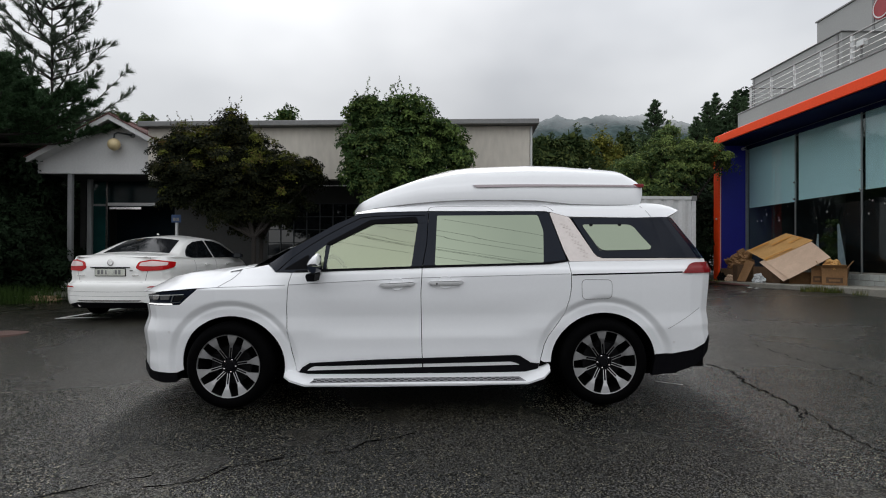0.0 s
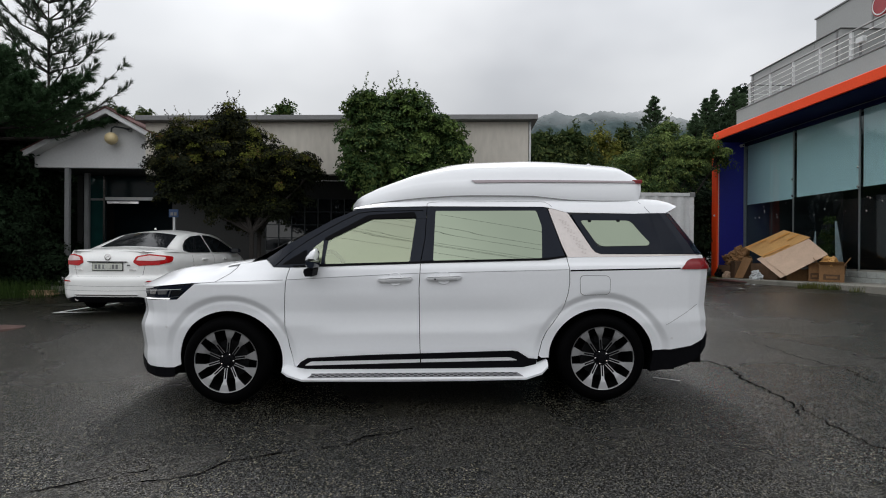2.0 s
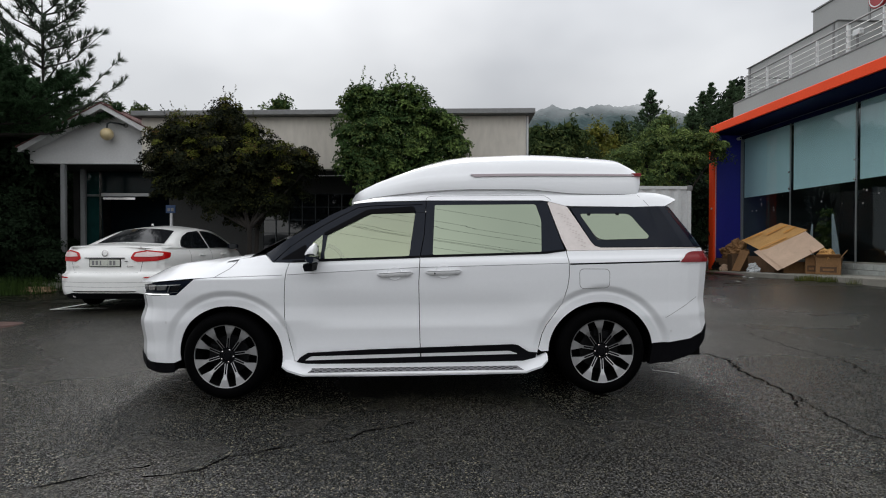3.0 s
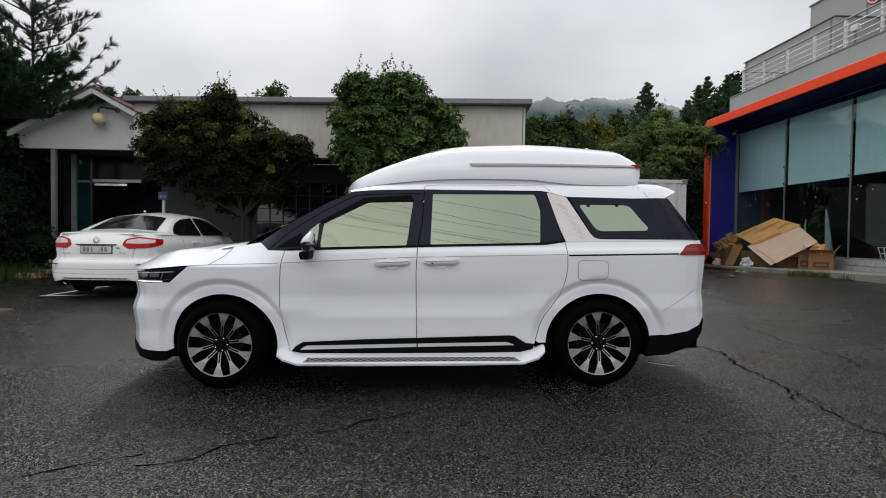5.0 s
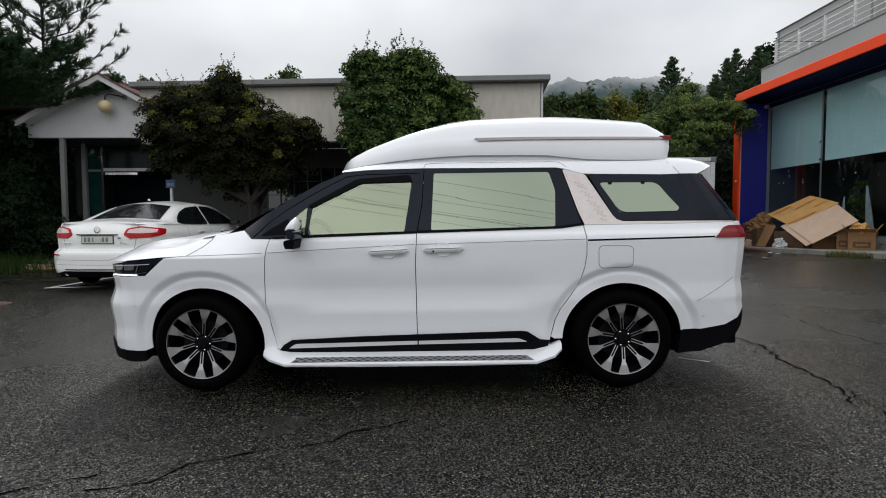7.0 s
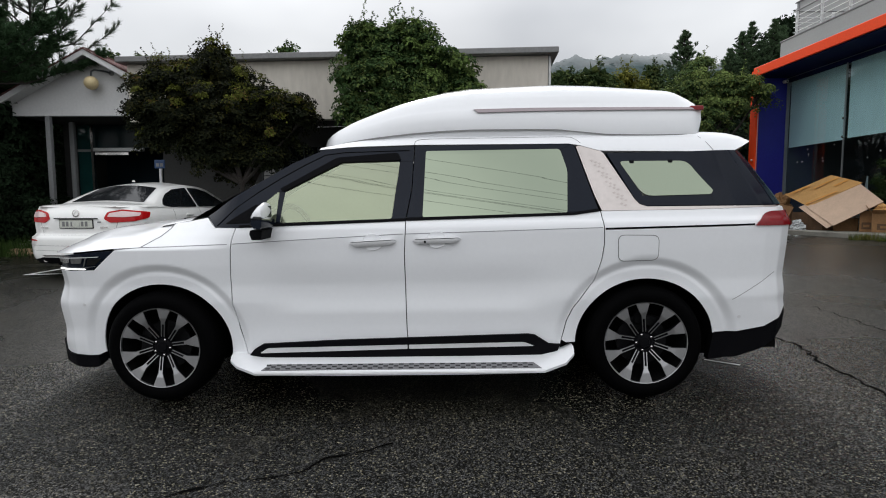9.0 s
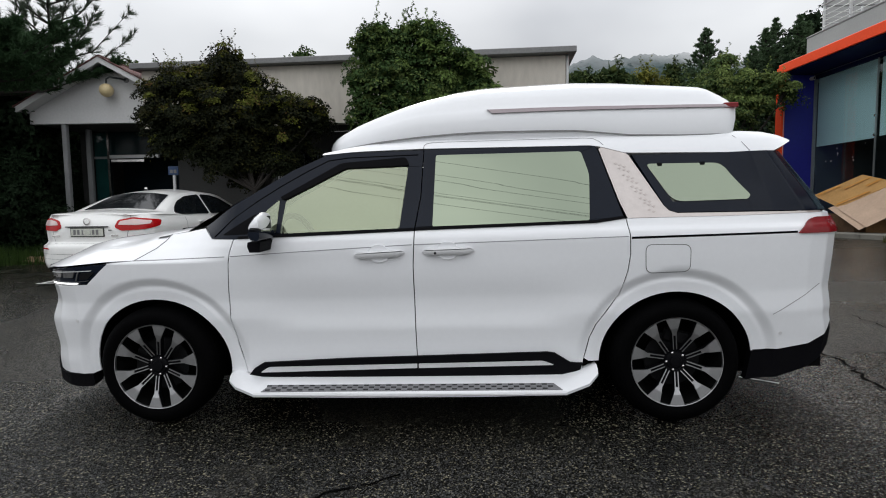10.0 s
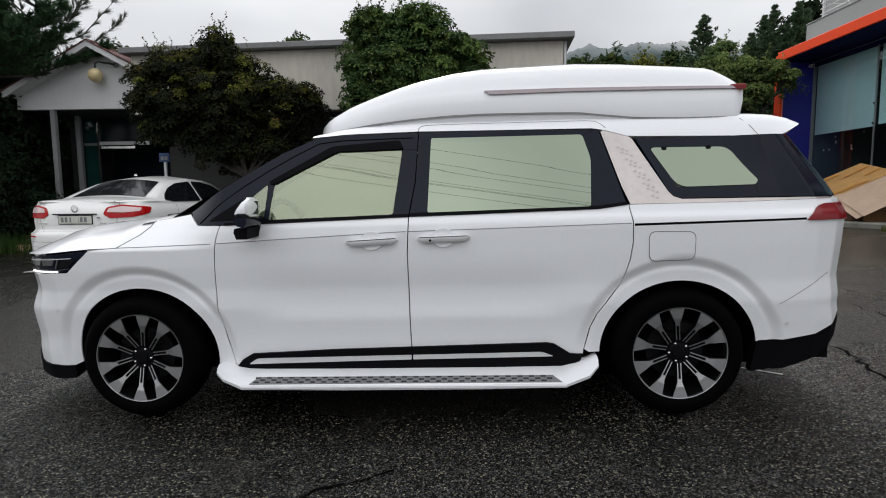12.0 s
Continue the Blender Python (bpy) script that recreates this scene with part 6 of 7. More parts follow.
def pine(name, x, y, height, reach, low, label, seed, whorls=14, length=0.16, twigs=9, count=16, trunk=0.12, wide=0.006, spare=False, needle=None, peak=False, fan=0.55):
    z0 = lie(x, y)
    t = thing(name, pose(x, y, z0), label, "tree")
    rnd = random.Random(seed)
    bm = tube([(0, 0, -0.05), (0.04, 0, height * 0.4), (-0.03, 0.03, height * 0.75), (0, 0, height)], [trunk, trunk * 0.75, trunk * 0.4, trunk * 0.12], 8)
    tips = []
    for w in range(whorls):
        q = w / (whorls - 1)
        z = low + (height - 0.3 - low) * q
        out = reach * (1 - 0.72 * q ** 1.3) * rnd.uniform(0.85, 1.1)
        arms = 5 if spare else (5 + round(6 * (1 - q)) if peak else 7)
        for b in range(arms):
            a = 6.283 * b / arms + rnd.uniform(-0.4, 0.4) + w
            if peak:
                q = min(1.0, max(0.0, (w + rnd.uniform(-0.7, 0.2)) / (whorls - 1)))
                z = low + (height - 0.08 - low) * q
                out = (reach * (1 - q) ** 0.9 + 0.04) * rnd.uniform(0.8, 1.1)
            r = out * rnd.uniform(0.45 if peak else 0.7, 1.1)
            tip = Vector((math.cos(a) * r, math.sin(a) * r, z + (r * rnd.uniform(0.0, 0.55) if peak else r * rnd.uniform(0.15, 0.55)) + (0.35 * r if spare else 0)))
            mid = Vector((math.cos(a) * r * 0.5, math.sin(a) * r * 0.5, z + r * (0.2 if spare else 0.02)))
            tube([(0, 0, z - 0.05), mid, tip], [0.035, 0.02, 0.006], 5, bm, False)
            for k in range(max(3, round(twigs * (1 - 0.5 * q))) if peak else twigs):
                s = rnd.uniform(0.25, 1.0)
                base = Vector((0, 0, z)).lerp(mid, s * 2) if s < 0.5 else mid.lerp(tip, s * 2 - 1)
                side = Vector((math.cos(a + rnd.choice((-1, 1)) * rnd.uniform(0.4, 1.1)), math.sin(a + rnd.choice((-1, 1)) * rnd.uniform(0.4, 1.1)), rnd.uniform(0.4, 1.3))).normalized()
                l = rnd.uniform(0.15, 0.42) * (1.2 - 0.5 * s) * (min(1.0, 0.1 + 0.9 * r) if peak else 1.0)
                end = base + side * l
                tube([base, end], [0.009, 0.005], 4, bm, False)
                tips.append((tuple(end), tuple(side)))
                for q2 in ((0.8, 0.5) if spare else (0.8, 0.6, 0.35)):
                    tips.append((tuple(base + side * l * q2), tuple(side)))
    part("trunk", bm, M_BARK, t)
    v, f = needle_tufts(tips, length, count, seed, wide, fan)
    raw_mesh("crown", v.tolist(), f.tolist(), needle or M_NEEDLE, t)
    return t


pine("pine_tree", -12.6, 16.6, 5.9, 2.2, 2.2, "dense dark pine beside the porch", 5, 11, 0.19, 24, 22, 0.14, 0.014)
pine("pine_tree", -10.65, 13.5, 5.35, 3.1, 3.75, "dense dark pine reaching over the porch roof", 25, 7, 0.16, 50, 20, 0.14, 0.012)
pine("pine_tree", -11.6, 13.2, 6.1, 2.0, 0.8, "tall long-needled pine beside the porch", 6, 12, 0.17, 8, 18, 0.12, 0.008, False, M_NEEDLE_L)
pine("pine_tree", -12.75, 19.2, 10.8, 2.35, 5.2, "slender open pine with tufted needles beside the porch", 17, 10, 0.25, 18, 13, 0.075, 0.0075, True, M_NEEDLE_L, fan=0.38)
pine("conifer_tree", 10.6, 26.2, 8.1, 3.4, 1.0, "dark conical conifer at the edge of the wood", 8, 44, 0.12, 12, 11, 0.1, 0.011, False, M_NEEDLE_C, True, 0.5)
for k, (x, y, h) in enumerate(((12.3, 25.6, 7.5), (13.0, 26.0, 8.3), (13.6, 26.4, 8.8), (14.35, 26.0, 8.8), (15.3, 27.0, 8.8))):
    pine("conifer_tree", x, y, h - 0.35, 2.3, 1.2, "slim dark conifer at the edge of the wood", 9 + k, 44, 0.12, 11, 11, 0.09, 0.011, False, M_NEEDLE_C, True, 0.5)
for k, (x, y, h) in enumerate(((-10.5, 13.4, 2.6), (-10.9, 12.7, 2.6), (-11.6, 13.2, 3.0), (-12.8, 13, 3.0), (-11.0, 14.9, 3.3), (-11.5, 15.2, 3.6), (-13.5, 15, 3.6), (-10.8, 14.2, 2.9), (-9.95, 14.3, 1.7), (-10.7, 16.2, 2.0), (-11.8, 14.0, 1.8))):
    s = tree("shrub", x, y, [(0, 0, h * 0.72, h * 0.28), (-0.4, 0, h * 0.5, h * 0.35), (0.4, 0, h * 0.45, h * 0.35), (0, -0.2, h * 0.3, h * 0.35)], M_LEAF_DARK, "dark dense shrub beside the porch", 0.04, 170, 50, 0.16, 0.09, 80 + k, 2, "shrubs beside the porch", fill=2500)
    s["category"] = "shrub"


def grass(name, patches, label, seed, height=0.22, material=None):
    """Tufts of blades; patches: (x, y, radius, blades)."""
    rng = np.random.default_rng(seed)
    vs = []
    for x, y, r, n in patches:
        for _ in range(n):
            a, q = rng.uniform(0, 6.283), r * math.sqrt(rng.uniform(0, 1))
            px, py = x + q * math.cos(a), y + q * 0.5 * math.sin(a)
            z = lie(px, py)
            h, b = height * rng.uniform(0.4, 1.2), rng.uniform(0, 6.283)
            dx, dy = math.cos(b), math.sin(b)
            w = 0.007
            l = rng.uniform(0.05, 0.6) * h
            vs += [(px - dy * w, py + dx * w, z), (px + dy * w, py - dx * w, z), (px + dx * l, py + dy * l, z + h)]
    return tagged(raw_mesh(name, vs, [(3 * i, 3 * i + 1, 3 * i + 2) for i in range(len(vs) // 3)], material or M_GRASS), label, "weeds", kind="stuff")


grass("weeds", [(9.18, 13.0, 0.42, 520), (9.2, 12.45, 0.3, 240), (9.2, 18.1, 0.35, 260), (9.2, 17.5, 0.2, 60), (9.24, 11.7, 0.25, 60)], "weeds growing along the kerb", 2, 0.15, M_WEED)
grass("long_grass", [(-9.2, 13.0, 0.8, 900), (-10.2, 12.6, 1.0, 1100), (-11.4, 12.4, 1.1, 900), (-8.2, 13.6, 0.5, 350)], "long grass under the pines", 4, 0.38)


# ---- white saloon ----
sedan = thing("sedan", pose(-5.295, 9.38, lie(-5.4, 10.6) + 0.005, 0, 0, -2.5), "white saloon car parked in a painted bay", "car")
S_PLAN = [(0, 0.0), (0.3, 0.008), (0.52, 0.035), (0.68, 0.10), (0.79, 0.20), (0.855, 0.36), (0.885, 0.7), (0.90, 1.4), (0.905, 2.3), (0.895, 3.1), (0.86, 3.7), (0.74, 4.2), (0.45, 4.5), (0, 4.62)]
S_U = run_length(S_PLAN)
S_Z = [0.16, 0.28, 0.34, 0.50, 0.60, 0.625, 0.66, 0.80, 0.90, 0.96, 1.0, 1.04, 1.09]
S_IN = [0.09, 0.015, 0.0, -0.01, -0.004, 0.012, 0.016, 0.004, 0.010, 0.030, 0.055, 0.075, 0.10]


def s_skin(u, z, out=0.0):
    e = 0.05
    f = lambda q: Vector((float(np.interp(q, S_U, [p[0] for p in S_PLAN])), float(np.interp(q, S_U, [p[1] for p in S_PLAN]))))
    p, d = f(u), (f(u + e) - f(max(u - e, -1))).normalized()
    if u < e:
        d = Vector((1, 0)).lerp(d, u / e).normalized()
    n = Vector((d.y, -d.x))
    k = float(np.interp(z, S_Z, S_IN))
    back = ease(1.1, 0.6, u)
    k += back * (0.055 * ease(0.60, 0.66, z) - 0.02 * ease(0.85, 1.08, z))
    for c in (0.98 + 0.10, 3.66 + 0.1):
        r = math.hypot(u - c, z - 0.31)
        k -= 0.014 * ease(0.42, 0.36, r)
    q = p - n * (k - out)
    return (q.x, q.y, z)


def s_panel(name, outline, material, out=0.0, thick=0.02, label="", parent=None, both=True, step=0.07):
    first = None
    for side in ((0, 1) if both else (0,)):
        bm = sheet(outline, lambda u, z, o: s_skin(u, z, out + o), step, thick, (0.6, 0.625, 0.66, 0.34, 0.28))
        if side:
            lay = bm.verts.layers.float_vector.get("lay")
            for v in bm.verts:
                v.co.x = -v.co.x
                v[lay] = (-v[lay].x, v[lay].y, v[lay].z)
            bmesh.ops.reverse_faces(bm, faces=bm.faces)
        ob = part(name, bm, material, parent or sedan, label)
        first = first or ob
    return first


U_END = S_U[-1]
RW, FW = 1.08 + 0.72, 1.08 + 0.72 + 2.70
# the run u of a point on the flank at distance a from the tail
along = lambda a: float(np.interp(a, [p[1] for p in S_PLAN], S_U))
RW, FW = along(1.02), along(3.72)


def s_arch(c, r, a0, a1, n=16):
    return [(c + r * math.cos(radians(a0 + (a1 - a0) * k / n)), 0.31 + r * math.sin(radians(a0 + (a1 - a0) * k / n))) for k in range(n + 1)]


lower = [(0, 0.30), (0.55, 0.30), (0.75, 0.26), (RW - 0.36, 0.22)] + s_arch(RW, 0.355, 190, -12) + s_arch(FW, 0.355, 192, -10) + [(FW + 0.45, 0.2), (U_END, 0.2), (U_END, 0.70), (FW + 0.45, 0.82), (FW - 0.1, 0.96), (along(3.35), 1.0), (along(2.4), 1.0), (along(1.3), 1.02), (along(0.75), 1.05), (along(0.3), 1.06), (0.55, 1.065), (0, 1.07)]
s_panel("body_side", lower, M_PAINT2)
s_panel("bumper_insert", [(0, 0.20), (0.72, 0.20), (0.80, 0.255), (0.55, 0.295), (0, 0.295)], M_BLACK, 0.0, 0.03, "black lower bumper")
s_panel("bumper_chrome", [(0, 0.315), (0.50, 0.315), (0.54, 0.335), (0, 0.338)], M_CHROME, 0.008, 0.01)
# flat grey strips draw the bumper folds as shade lines
for z in (0.47, 0.395):
    s_panel("bumper_crease", [(0, z), (0.9, z + 0.01), (0.9, z + 0.014), (0, z + 0.004)], M_STEEL, 0.0015, 0.001)
s_panel("boot_gap", [(0.0, 0.632), (0.55, 0.632), (0.55, 0.639), (0, 0.639)], M_CAP, 0.0015, 0.001)
s_panel("boot_gap", [(0.585, 0.655), (0.592, 0.655), (0.672, 1.05), (0.665, 1.05)], M_CAP, 0.0015, 0.001)
lamp = s_panel("tail_light", rounded([(0.42, 0.87), (0.47, 0.975), (0.70, 1.012), (1.22, 0.965), (1.15, 0.88), (0.85, 0.828), (0.52, 0.815)], 0.03), M_REDB, 0.012, 0.02, "red and clear tail lamp")
s_panel("clear_lens", rounded([(0.475, 0.905), (0.51, 0.957), (0.70, 0.988), (1.00, 0.958), (0.96, 0.912), (0.72, 0.895)], 0.015), M_LENS, 0.016, 0.008, "clear reversing lens", lamp)
s_panel("rear_reflector", rounded([(0.62, 0.545), (0.66, 0.565), (0.88, 0.57), (0.86, 0.545)], 0.008), M_REDB, 0.006, 0.008)
plate = s_panel("number_plate", [(0, 0.73), (0.262, 0.73), (0.262, 0.865), (0, 0.865)], M_BLACK, 0.012, 0.012, "pale number plate in a dark frame")
s_panel("plate_face", [(0, 0.742), (0.252, 0.742), (0.252, 0.853), (0, 0.853)], mat("plate_white", (0.55, 0.56, 0.5), 0.5), 0.016, 0.003, parent=plate)
for k, x in enumerate((-0.19, -0.13, -0.06, 0.04, 0.10, 0.16)):
    b = part("plate_bar", box(x - 0.019, x + 0.019, -0.002, 0.002, 0.762, 0.834), M_CAP, plate)
    b.location = (0, 0.049, 0)
part("boot_badge", lathe([(0.035, -0.006), (0.055, -0.004), (0.055, 0.004)], 24), M_CHROME, sedan).location = (0, 0.062, 0.955)
part("boot_handle", box(-0.33, 0.33, 0.035, 0.07, 0.872, 0.885, 0.004), M_BLACK, sedan)
for x0, x1 in ((-0.56, -0.44), (0.36, 0.47)):
    part("model_badge", box(x0, x1, 0.066, 0.075, 0.735, 0.755, 0.002), M_CHROME, sedan)
part("model_badge", box(0.33, 0.38, 0.05, 0.06, 0.815, 0.835, 0.002), M_CAP, sedan)

# upper body: boot lid, rear screen, roof, windscreen, bonnet in one skin
ST_Y = [0.12, 0.20, 0.45, 0.78, 1.1, 1.42, 1.7, 2.2, 2.75, 3.0, 3.4, 3.75, 4.1, 4.45]
ST_Z = [1.06, 1.085, 1.115, 1.125, 1.265, 1.395, 1.445, 1.48, 1.455, 1.40, 1.22, 1.035, 0.965, 0.82]
ST_E = [1.05, 1.065, 1.075, 1.08, 1.21, 1.33, 1.385, 1.42, 1.395, 1.345, 1.17, 0.995, 0.91, 0.77]


def s_top(y, t):
    """Half section at distance y from the tail; t from 0 (waist) to 1 (middle)."""
    zc, ze = float(np.interp(y, ST_Y, ST_Z)), float(np.interp(y, ST_Y, ST_E))
    wb = float(np.interp(y, [0.12, 0.3, 0.6, 3.6, 4.45], [0.60, 0.74, 0.83, 0.84, 0.55]))
    zb = min(float(np.interp(y, [0.12, 0.75, 1.3, 3.4, 3.7, 4.45], [1.045, 1.045, 1.015, 0.995, 0.95, 0.72])), ze - 0.005)
    we = wb - 0.05 - (ze - zb) * 0.56
    if t < 0.4:
        q = t / 0.4
        return (wb + (we - wb) * q, y, zb + (ze - zb) * q + 0.012 * math.sin(math.pi * q))
    q = (t - 0.4) / 0.6
    return (we * (1 - q), y, ze + (zc - ze) * math.sin(q * math.pi / 2))


ts = [0, 0.1, 0.2, 0.3, 0.4, 0.46, 0.55, 0.7, 0.85, 1.0]
rows = []
for k in range(46):
    y = 0.12 + (4.45 - 0.12) * k / 45
    half = [s_top(y, t) for t in ts]
    rows.append(half + [(-a, b, c) for a, b, c in half[-2::-1]])
part("upper_body", loft(rows, False, False), M_PAINT2, sedan, smooth=True, sharp=60)


def s_glass(name, y0, y1, t0, t1, label, lift=0.008, taper=0.0):
    rows = []
    for k in range(9):
        y = y0 + (y1 - y0) * k / 8
        a = t0 + taper * (1 - k / 8)
        half = [s_top(y, a + (t1 - a) * j / 6) for j in range(7)]
        half = [(x, yy - lift * 0.5 * (1 if y1 < 2 else -1), z + lift) for x, yy, z in half]
        rows.append(half + [(-x, yy, z) for x, yy, z in half[-2::-1]])
    return part(name, loft(rows, False, False), M_SCREEN, sedan, label, smooth=True)


s_glass("rear_screen", 0.82, 1.42, 0.52, 1.0, "dark sloping rear screen")
s_glass("windscreen", 3.68, 2.98, 0.43, 1.0, "dark windscreen")
for s in (-1, 1):
    for nm, outline in (("rear_side_window", [(1.00, 1.07), (1.10, 1.16), (1.30, 1.255), (1.62, 1.335), (2.13, 1.375), (2.10, 1.03), (1.20, 1.035)]), ("front_side_window", [(2.17, 1.03), (2.20, 1.377), (2.55, 1.365), (2.85, 1.31), (3.42, 1.03)])):
        def place(u, z, o, s=s):
            wb = 0.84
            return (s * (wb - 0.05 * (z - 1.0) / 0.4 - (z - 1.0) * 0.56 + 0.026 + o), u, z)
        part(nm, sheet(rounded(outline, 0.05), place, 0.1, 0.012), M_DARKGLASS, sedan, "dark tinted side window")
    m = part("door_mirror", loft([[(s * (0.86 + 0.20 * t), 3.08 + dx * (1 - 0.4 * abs(2 * t - 1) ** 2), 1.06 + dz * (1 - 0.4 * abs(2 * t - 1) ** 2)) for dx, dz in ((-0.05, -0.06), (-0.05, 0.06), (0.03, 0.06), (0.09, 0.0), (0.05, -0.06))] for t in (0, 0.3, 0.6, 1.0)]), M_PIANO, sedan, smooth=True, sharp=60)
    part("mirror_glass", box(min(s * 0.90, s * 1.04), max(s * 0.90, s * 1.04), 3.022, 3.028, 1.01, 1.11), M_DARKGLASS, m)
    for u in (1.62, 2.62):
        part("door_handle", box(s * 0.905 - 0.02, s * 0.905 + 0.02, u, u + 0.2, 0.885, 0.915, 0.008), M_PAINT2, sedan)
    for y in (1.25, 2.15):
        if s > 0:
            s_panel("door_seam", [(along(y), 0.3), (along(y) + 0.007, 0.3), (along(y) + 0.007, 0.99), (along(y), 0.99)], M_CAP, 0.0012, 0.001)
    wheel_x = s * 0.79
    for y in (1.02, 3.72):
        w = new("wheel")
        w.parent = sedan
        w.location, w.rotation_euler = (wheel_x, y, 0.31), (0, 0, radians(90 if s > 0 else -90))
        h = 0.1
        part("tyre", lathe([(0.20, -h + 0.02), (0.215, -h), (0.28, -h + 0.004), (0.305, -h + 0.03), (0.31, -h + 0.05), (0.31, h - 0.05), (0.305, h - 0.03), (0.28, h), (0.2, h - 0.02)], 40), M_RUBBER, w, smooth=True)
        part("rim", lathe([(0.21, -h + 0.01), (0.20, -h + 0.005), (0.19, -h + 0.03), (0.05, -h + 0.03), (0.001, -h + 0.02)], 30), M_ALLOY, w, smooth=True)
part("roof_aerial", prism([(2.0, 1.45), (2.07, 1.45), (2.065, 1.478), (2.03, 1.486)], -0.008, 0.008), M_PAINT2, sedan).matrix_basis = pose(0, 3.6, 0.012, 0, 0, -90)
bm = box(-0.72, 0.72, 0.35, 4.2, 0.2, 0.6)
box(-0.5, 0.5, 0.25, 4.3, 0.6, 0.9, 0, bm)
part("underbody", bm, M_DARK, sedan)
part("exhaust", tube([(-0.52, 0.08, 0.255), (-0.52, 0.5, 0.26)], 0.035, 12), M_CHROME, sedan)

# ---- sign, bollard ----
px, py = -5.84, 13.1
signp = thing("sign_post", pose(px, py, lie(px, py)), "small blue sign board on a white post", "sign")
part("post", box(-0.028, 0.028, 0, 0.05, 0, 1.80, 0.006), M_RAIL, signp)
part("board", box(-0.11, 0.11, -0.02, 0.0, 1.79, 1.97, 0.006), mat("sign_blue", (0.02, 0.06, 0.16), 0.5), signp, "blue sign board")
for k in range(2):
    part("sign_bar", box(-0.07 + 0.08 * k, -0.01 + 0.08 * k, -0.026, -0.0205, 1.83, 1.90), M_CAP, signp)
bol = thing("bollard", pose(-8.62, 11.2, lie(-8.62, 11.2)), "plain white steel bollard at the yard edge", "bollard")
part("post", tube([(0, 0, 0), (0, 0, 0.95)], 0.055, 14), M_RAIL, bol, smooth=True)
part("cap", lathe([(0.06, 0.93), (0.06, 0.96), (0.03, 0.985), (0.001, 0.99)], 14, "Z"), M_RAIL, bol, smooth=True)
stone = tagged(part("stone", box(-0.35, 0.3, -0.15, 0.2, 0, 0.16, 0.06, seg=2), mat("sandy_stone", (0.36, 0.24, 0.15), 0.9, 0, 0.25, 5, 40, bump=0.5)), "low sandy stone lying at the grass edge", "stone")
stone.location = (-8.75, 13.0, lie(-8.75, 13.0) - 0.02)

# ---- cardboard heap on the kerb ----


def card(name, corners, material, label, thick=0.012, cat="cardboard"):
    a, b, c, d = [Vector(p) for p in corners]
    n = (b - a).cross(d - a).normalized() * thick
    rnd = random.Random(len(name) + int(a.y * 10))
    bm = bmesh.new()
    N = 7
    top, bot = [], []
    for i in range(N + 1):
        for j in range(N + 1):
            s, t = i / N, j / N
            p = a.lerp(b, s).lerp(d.lerp(c, s), t) + n * (rnd.uniform(-0.3, 0.3) + 1.6 * math.sin(s * 4) * math.sin(t * 3))
            top.append(bm.verts.new(p))
            bot.append(bm.verts.new(p - n))
    for i in range(N):
        for j in range(N):
            q = [i * (N + 1) + j, i * (N + 1) + j + 1, (i + 1) * (N + 1) + j + 1, (i + 1) * (N + 1) + j]
            bm.faces.new([top[k] for k in q])
            bm.faces.new([bot[k] for k in q[::-1]])
    rim = [e for e in bm.edges if e.is_boundary]
    bmesh.ops.bridge_loops(bm, edges=rim)
    return tagged(part(name, bm, material), label, cat)


def carton(x, y, w, d, h, turn, material, label, flaps=True, z=None, dark_label=True):
    t = thing("cardboard_box", pose(x, y, kerb_top(y - 0.3) if z is None else z, 0, 0, turn), label, "box", "boxes on the kerb")
    bm = bmesh.new()
    for bx in ((-w / 2, w / 2, -d / 2, -d / 2 + 0.008), (-w / 2, w / 2, d / 2 - 0.008, d / 2), (-w / 2, -w / 2 + 0.008, -d / 2 + 0.008, d / 2 - 0.008), (w / 2 - 0.008, w / 2, -d / 2 + 0.008, d / 2 - 0.008)):
        box(*bx, 0.008, h, 0.002, bm)
    box(-w / 2, w / 2, -d / 2, d / 2, 0, 0.008, 0, bm)
    part("body", bm, material, t)
    if flaps:
        for s in (-1, 1):
            m = Matrix.Translation((0, s * d / 2, h)) @ Matrix.Rotation(s * radians(-35), 4, "X")
            part("flap", box(-w / 2 + 0.01, w / 2 - 0.01, -0.004, 0.004, 0.0, d * 0.42, 0.002, None, m), material, t)
            m = Matrix.Translation((s * w / 2, 0, h)) @ Matrix.Rotation(s * radians(62), 4, "Y")
            part("flap", box(-0.004, 0.004, -d / 2 + 0.01, d / 2 - 0.01, 0.0, w * 0.40, 0.002, None, m), material, t)
    if dark_label:
        part("printed_panel", box(-w * 0.5 - 0.004, -w * 0.5 - 0.001, -d * 0.33, d * 0.33, h * 0.12, h * 0.45), M_CARDD, t, "dark printed panel")
        part("printed_bar", box(-w * 0.5 - 0.007, -w * 0.5 - 0.0045, -d * 0.22, d * 0.22, h * 0.22, h * 0.34), material, t)
    return t


SHEET = [Vector(p) for p in ((9.75, 16.98, 1.39), (10.25, 15.87, 1.89), (10.28, 14.77, 1.66), (9.75, 15.94, 1.07))]
card("cardboard_sheet", SHEET, M_CARD, "large orange-brown cardboard sheet leaning over boxes")
card("cardboard_sheet", [(9.755, 16.1, 1.09), (10.285, 14.9, 1.655), (10.02, 13.75, 1.21), (9.45, 14.51, 0.64)], M_CARDP, "large pale pinkish cardboard sheet leaning over boxes")
card("cardboard_sheet", [(9.72, 16.3, 1.05), (10.25, 15.05, 1.59), (9.98, 13.95, 1.14), (9.42, 14.7, 0.57)], M_CARDP, "pale cardboard sheet under another sheet")
M_TAPE = mat("yellow_tape", (0.60, 0.27, 0.035), 0.4, 0, 0.1)
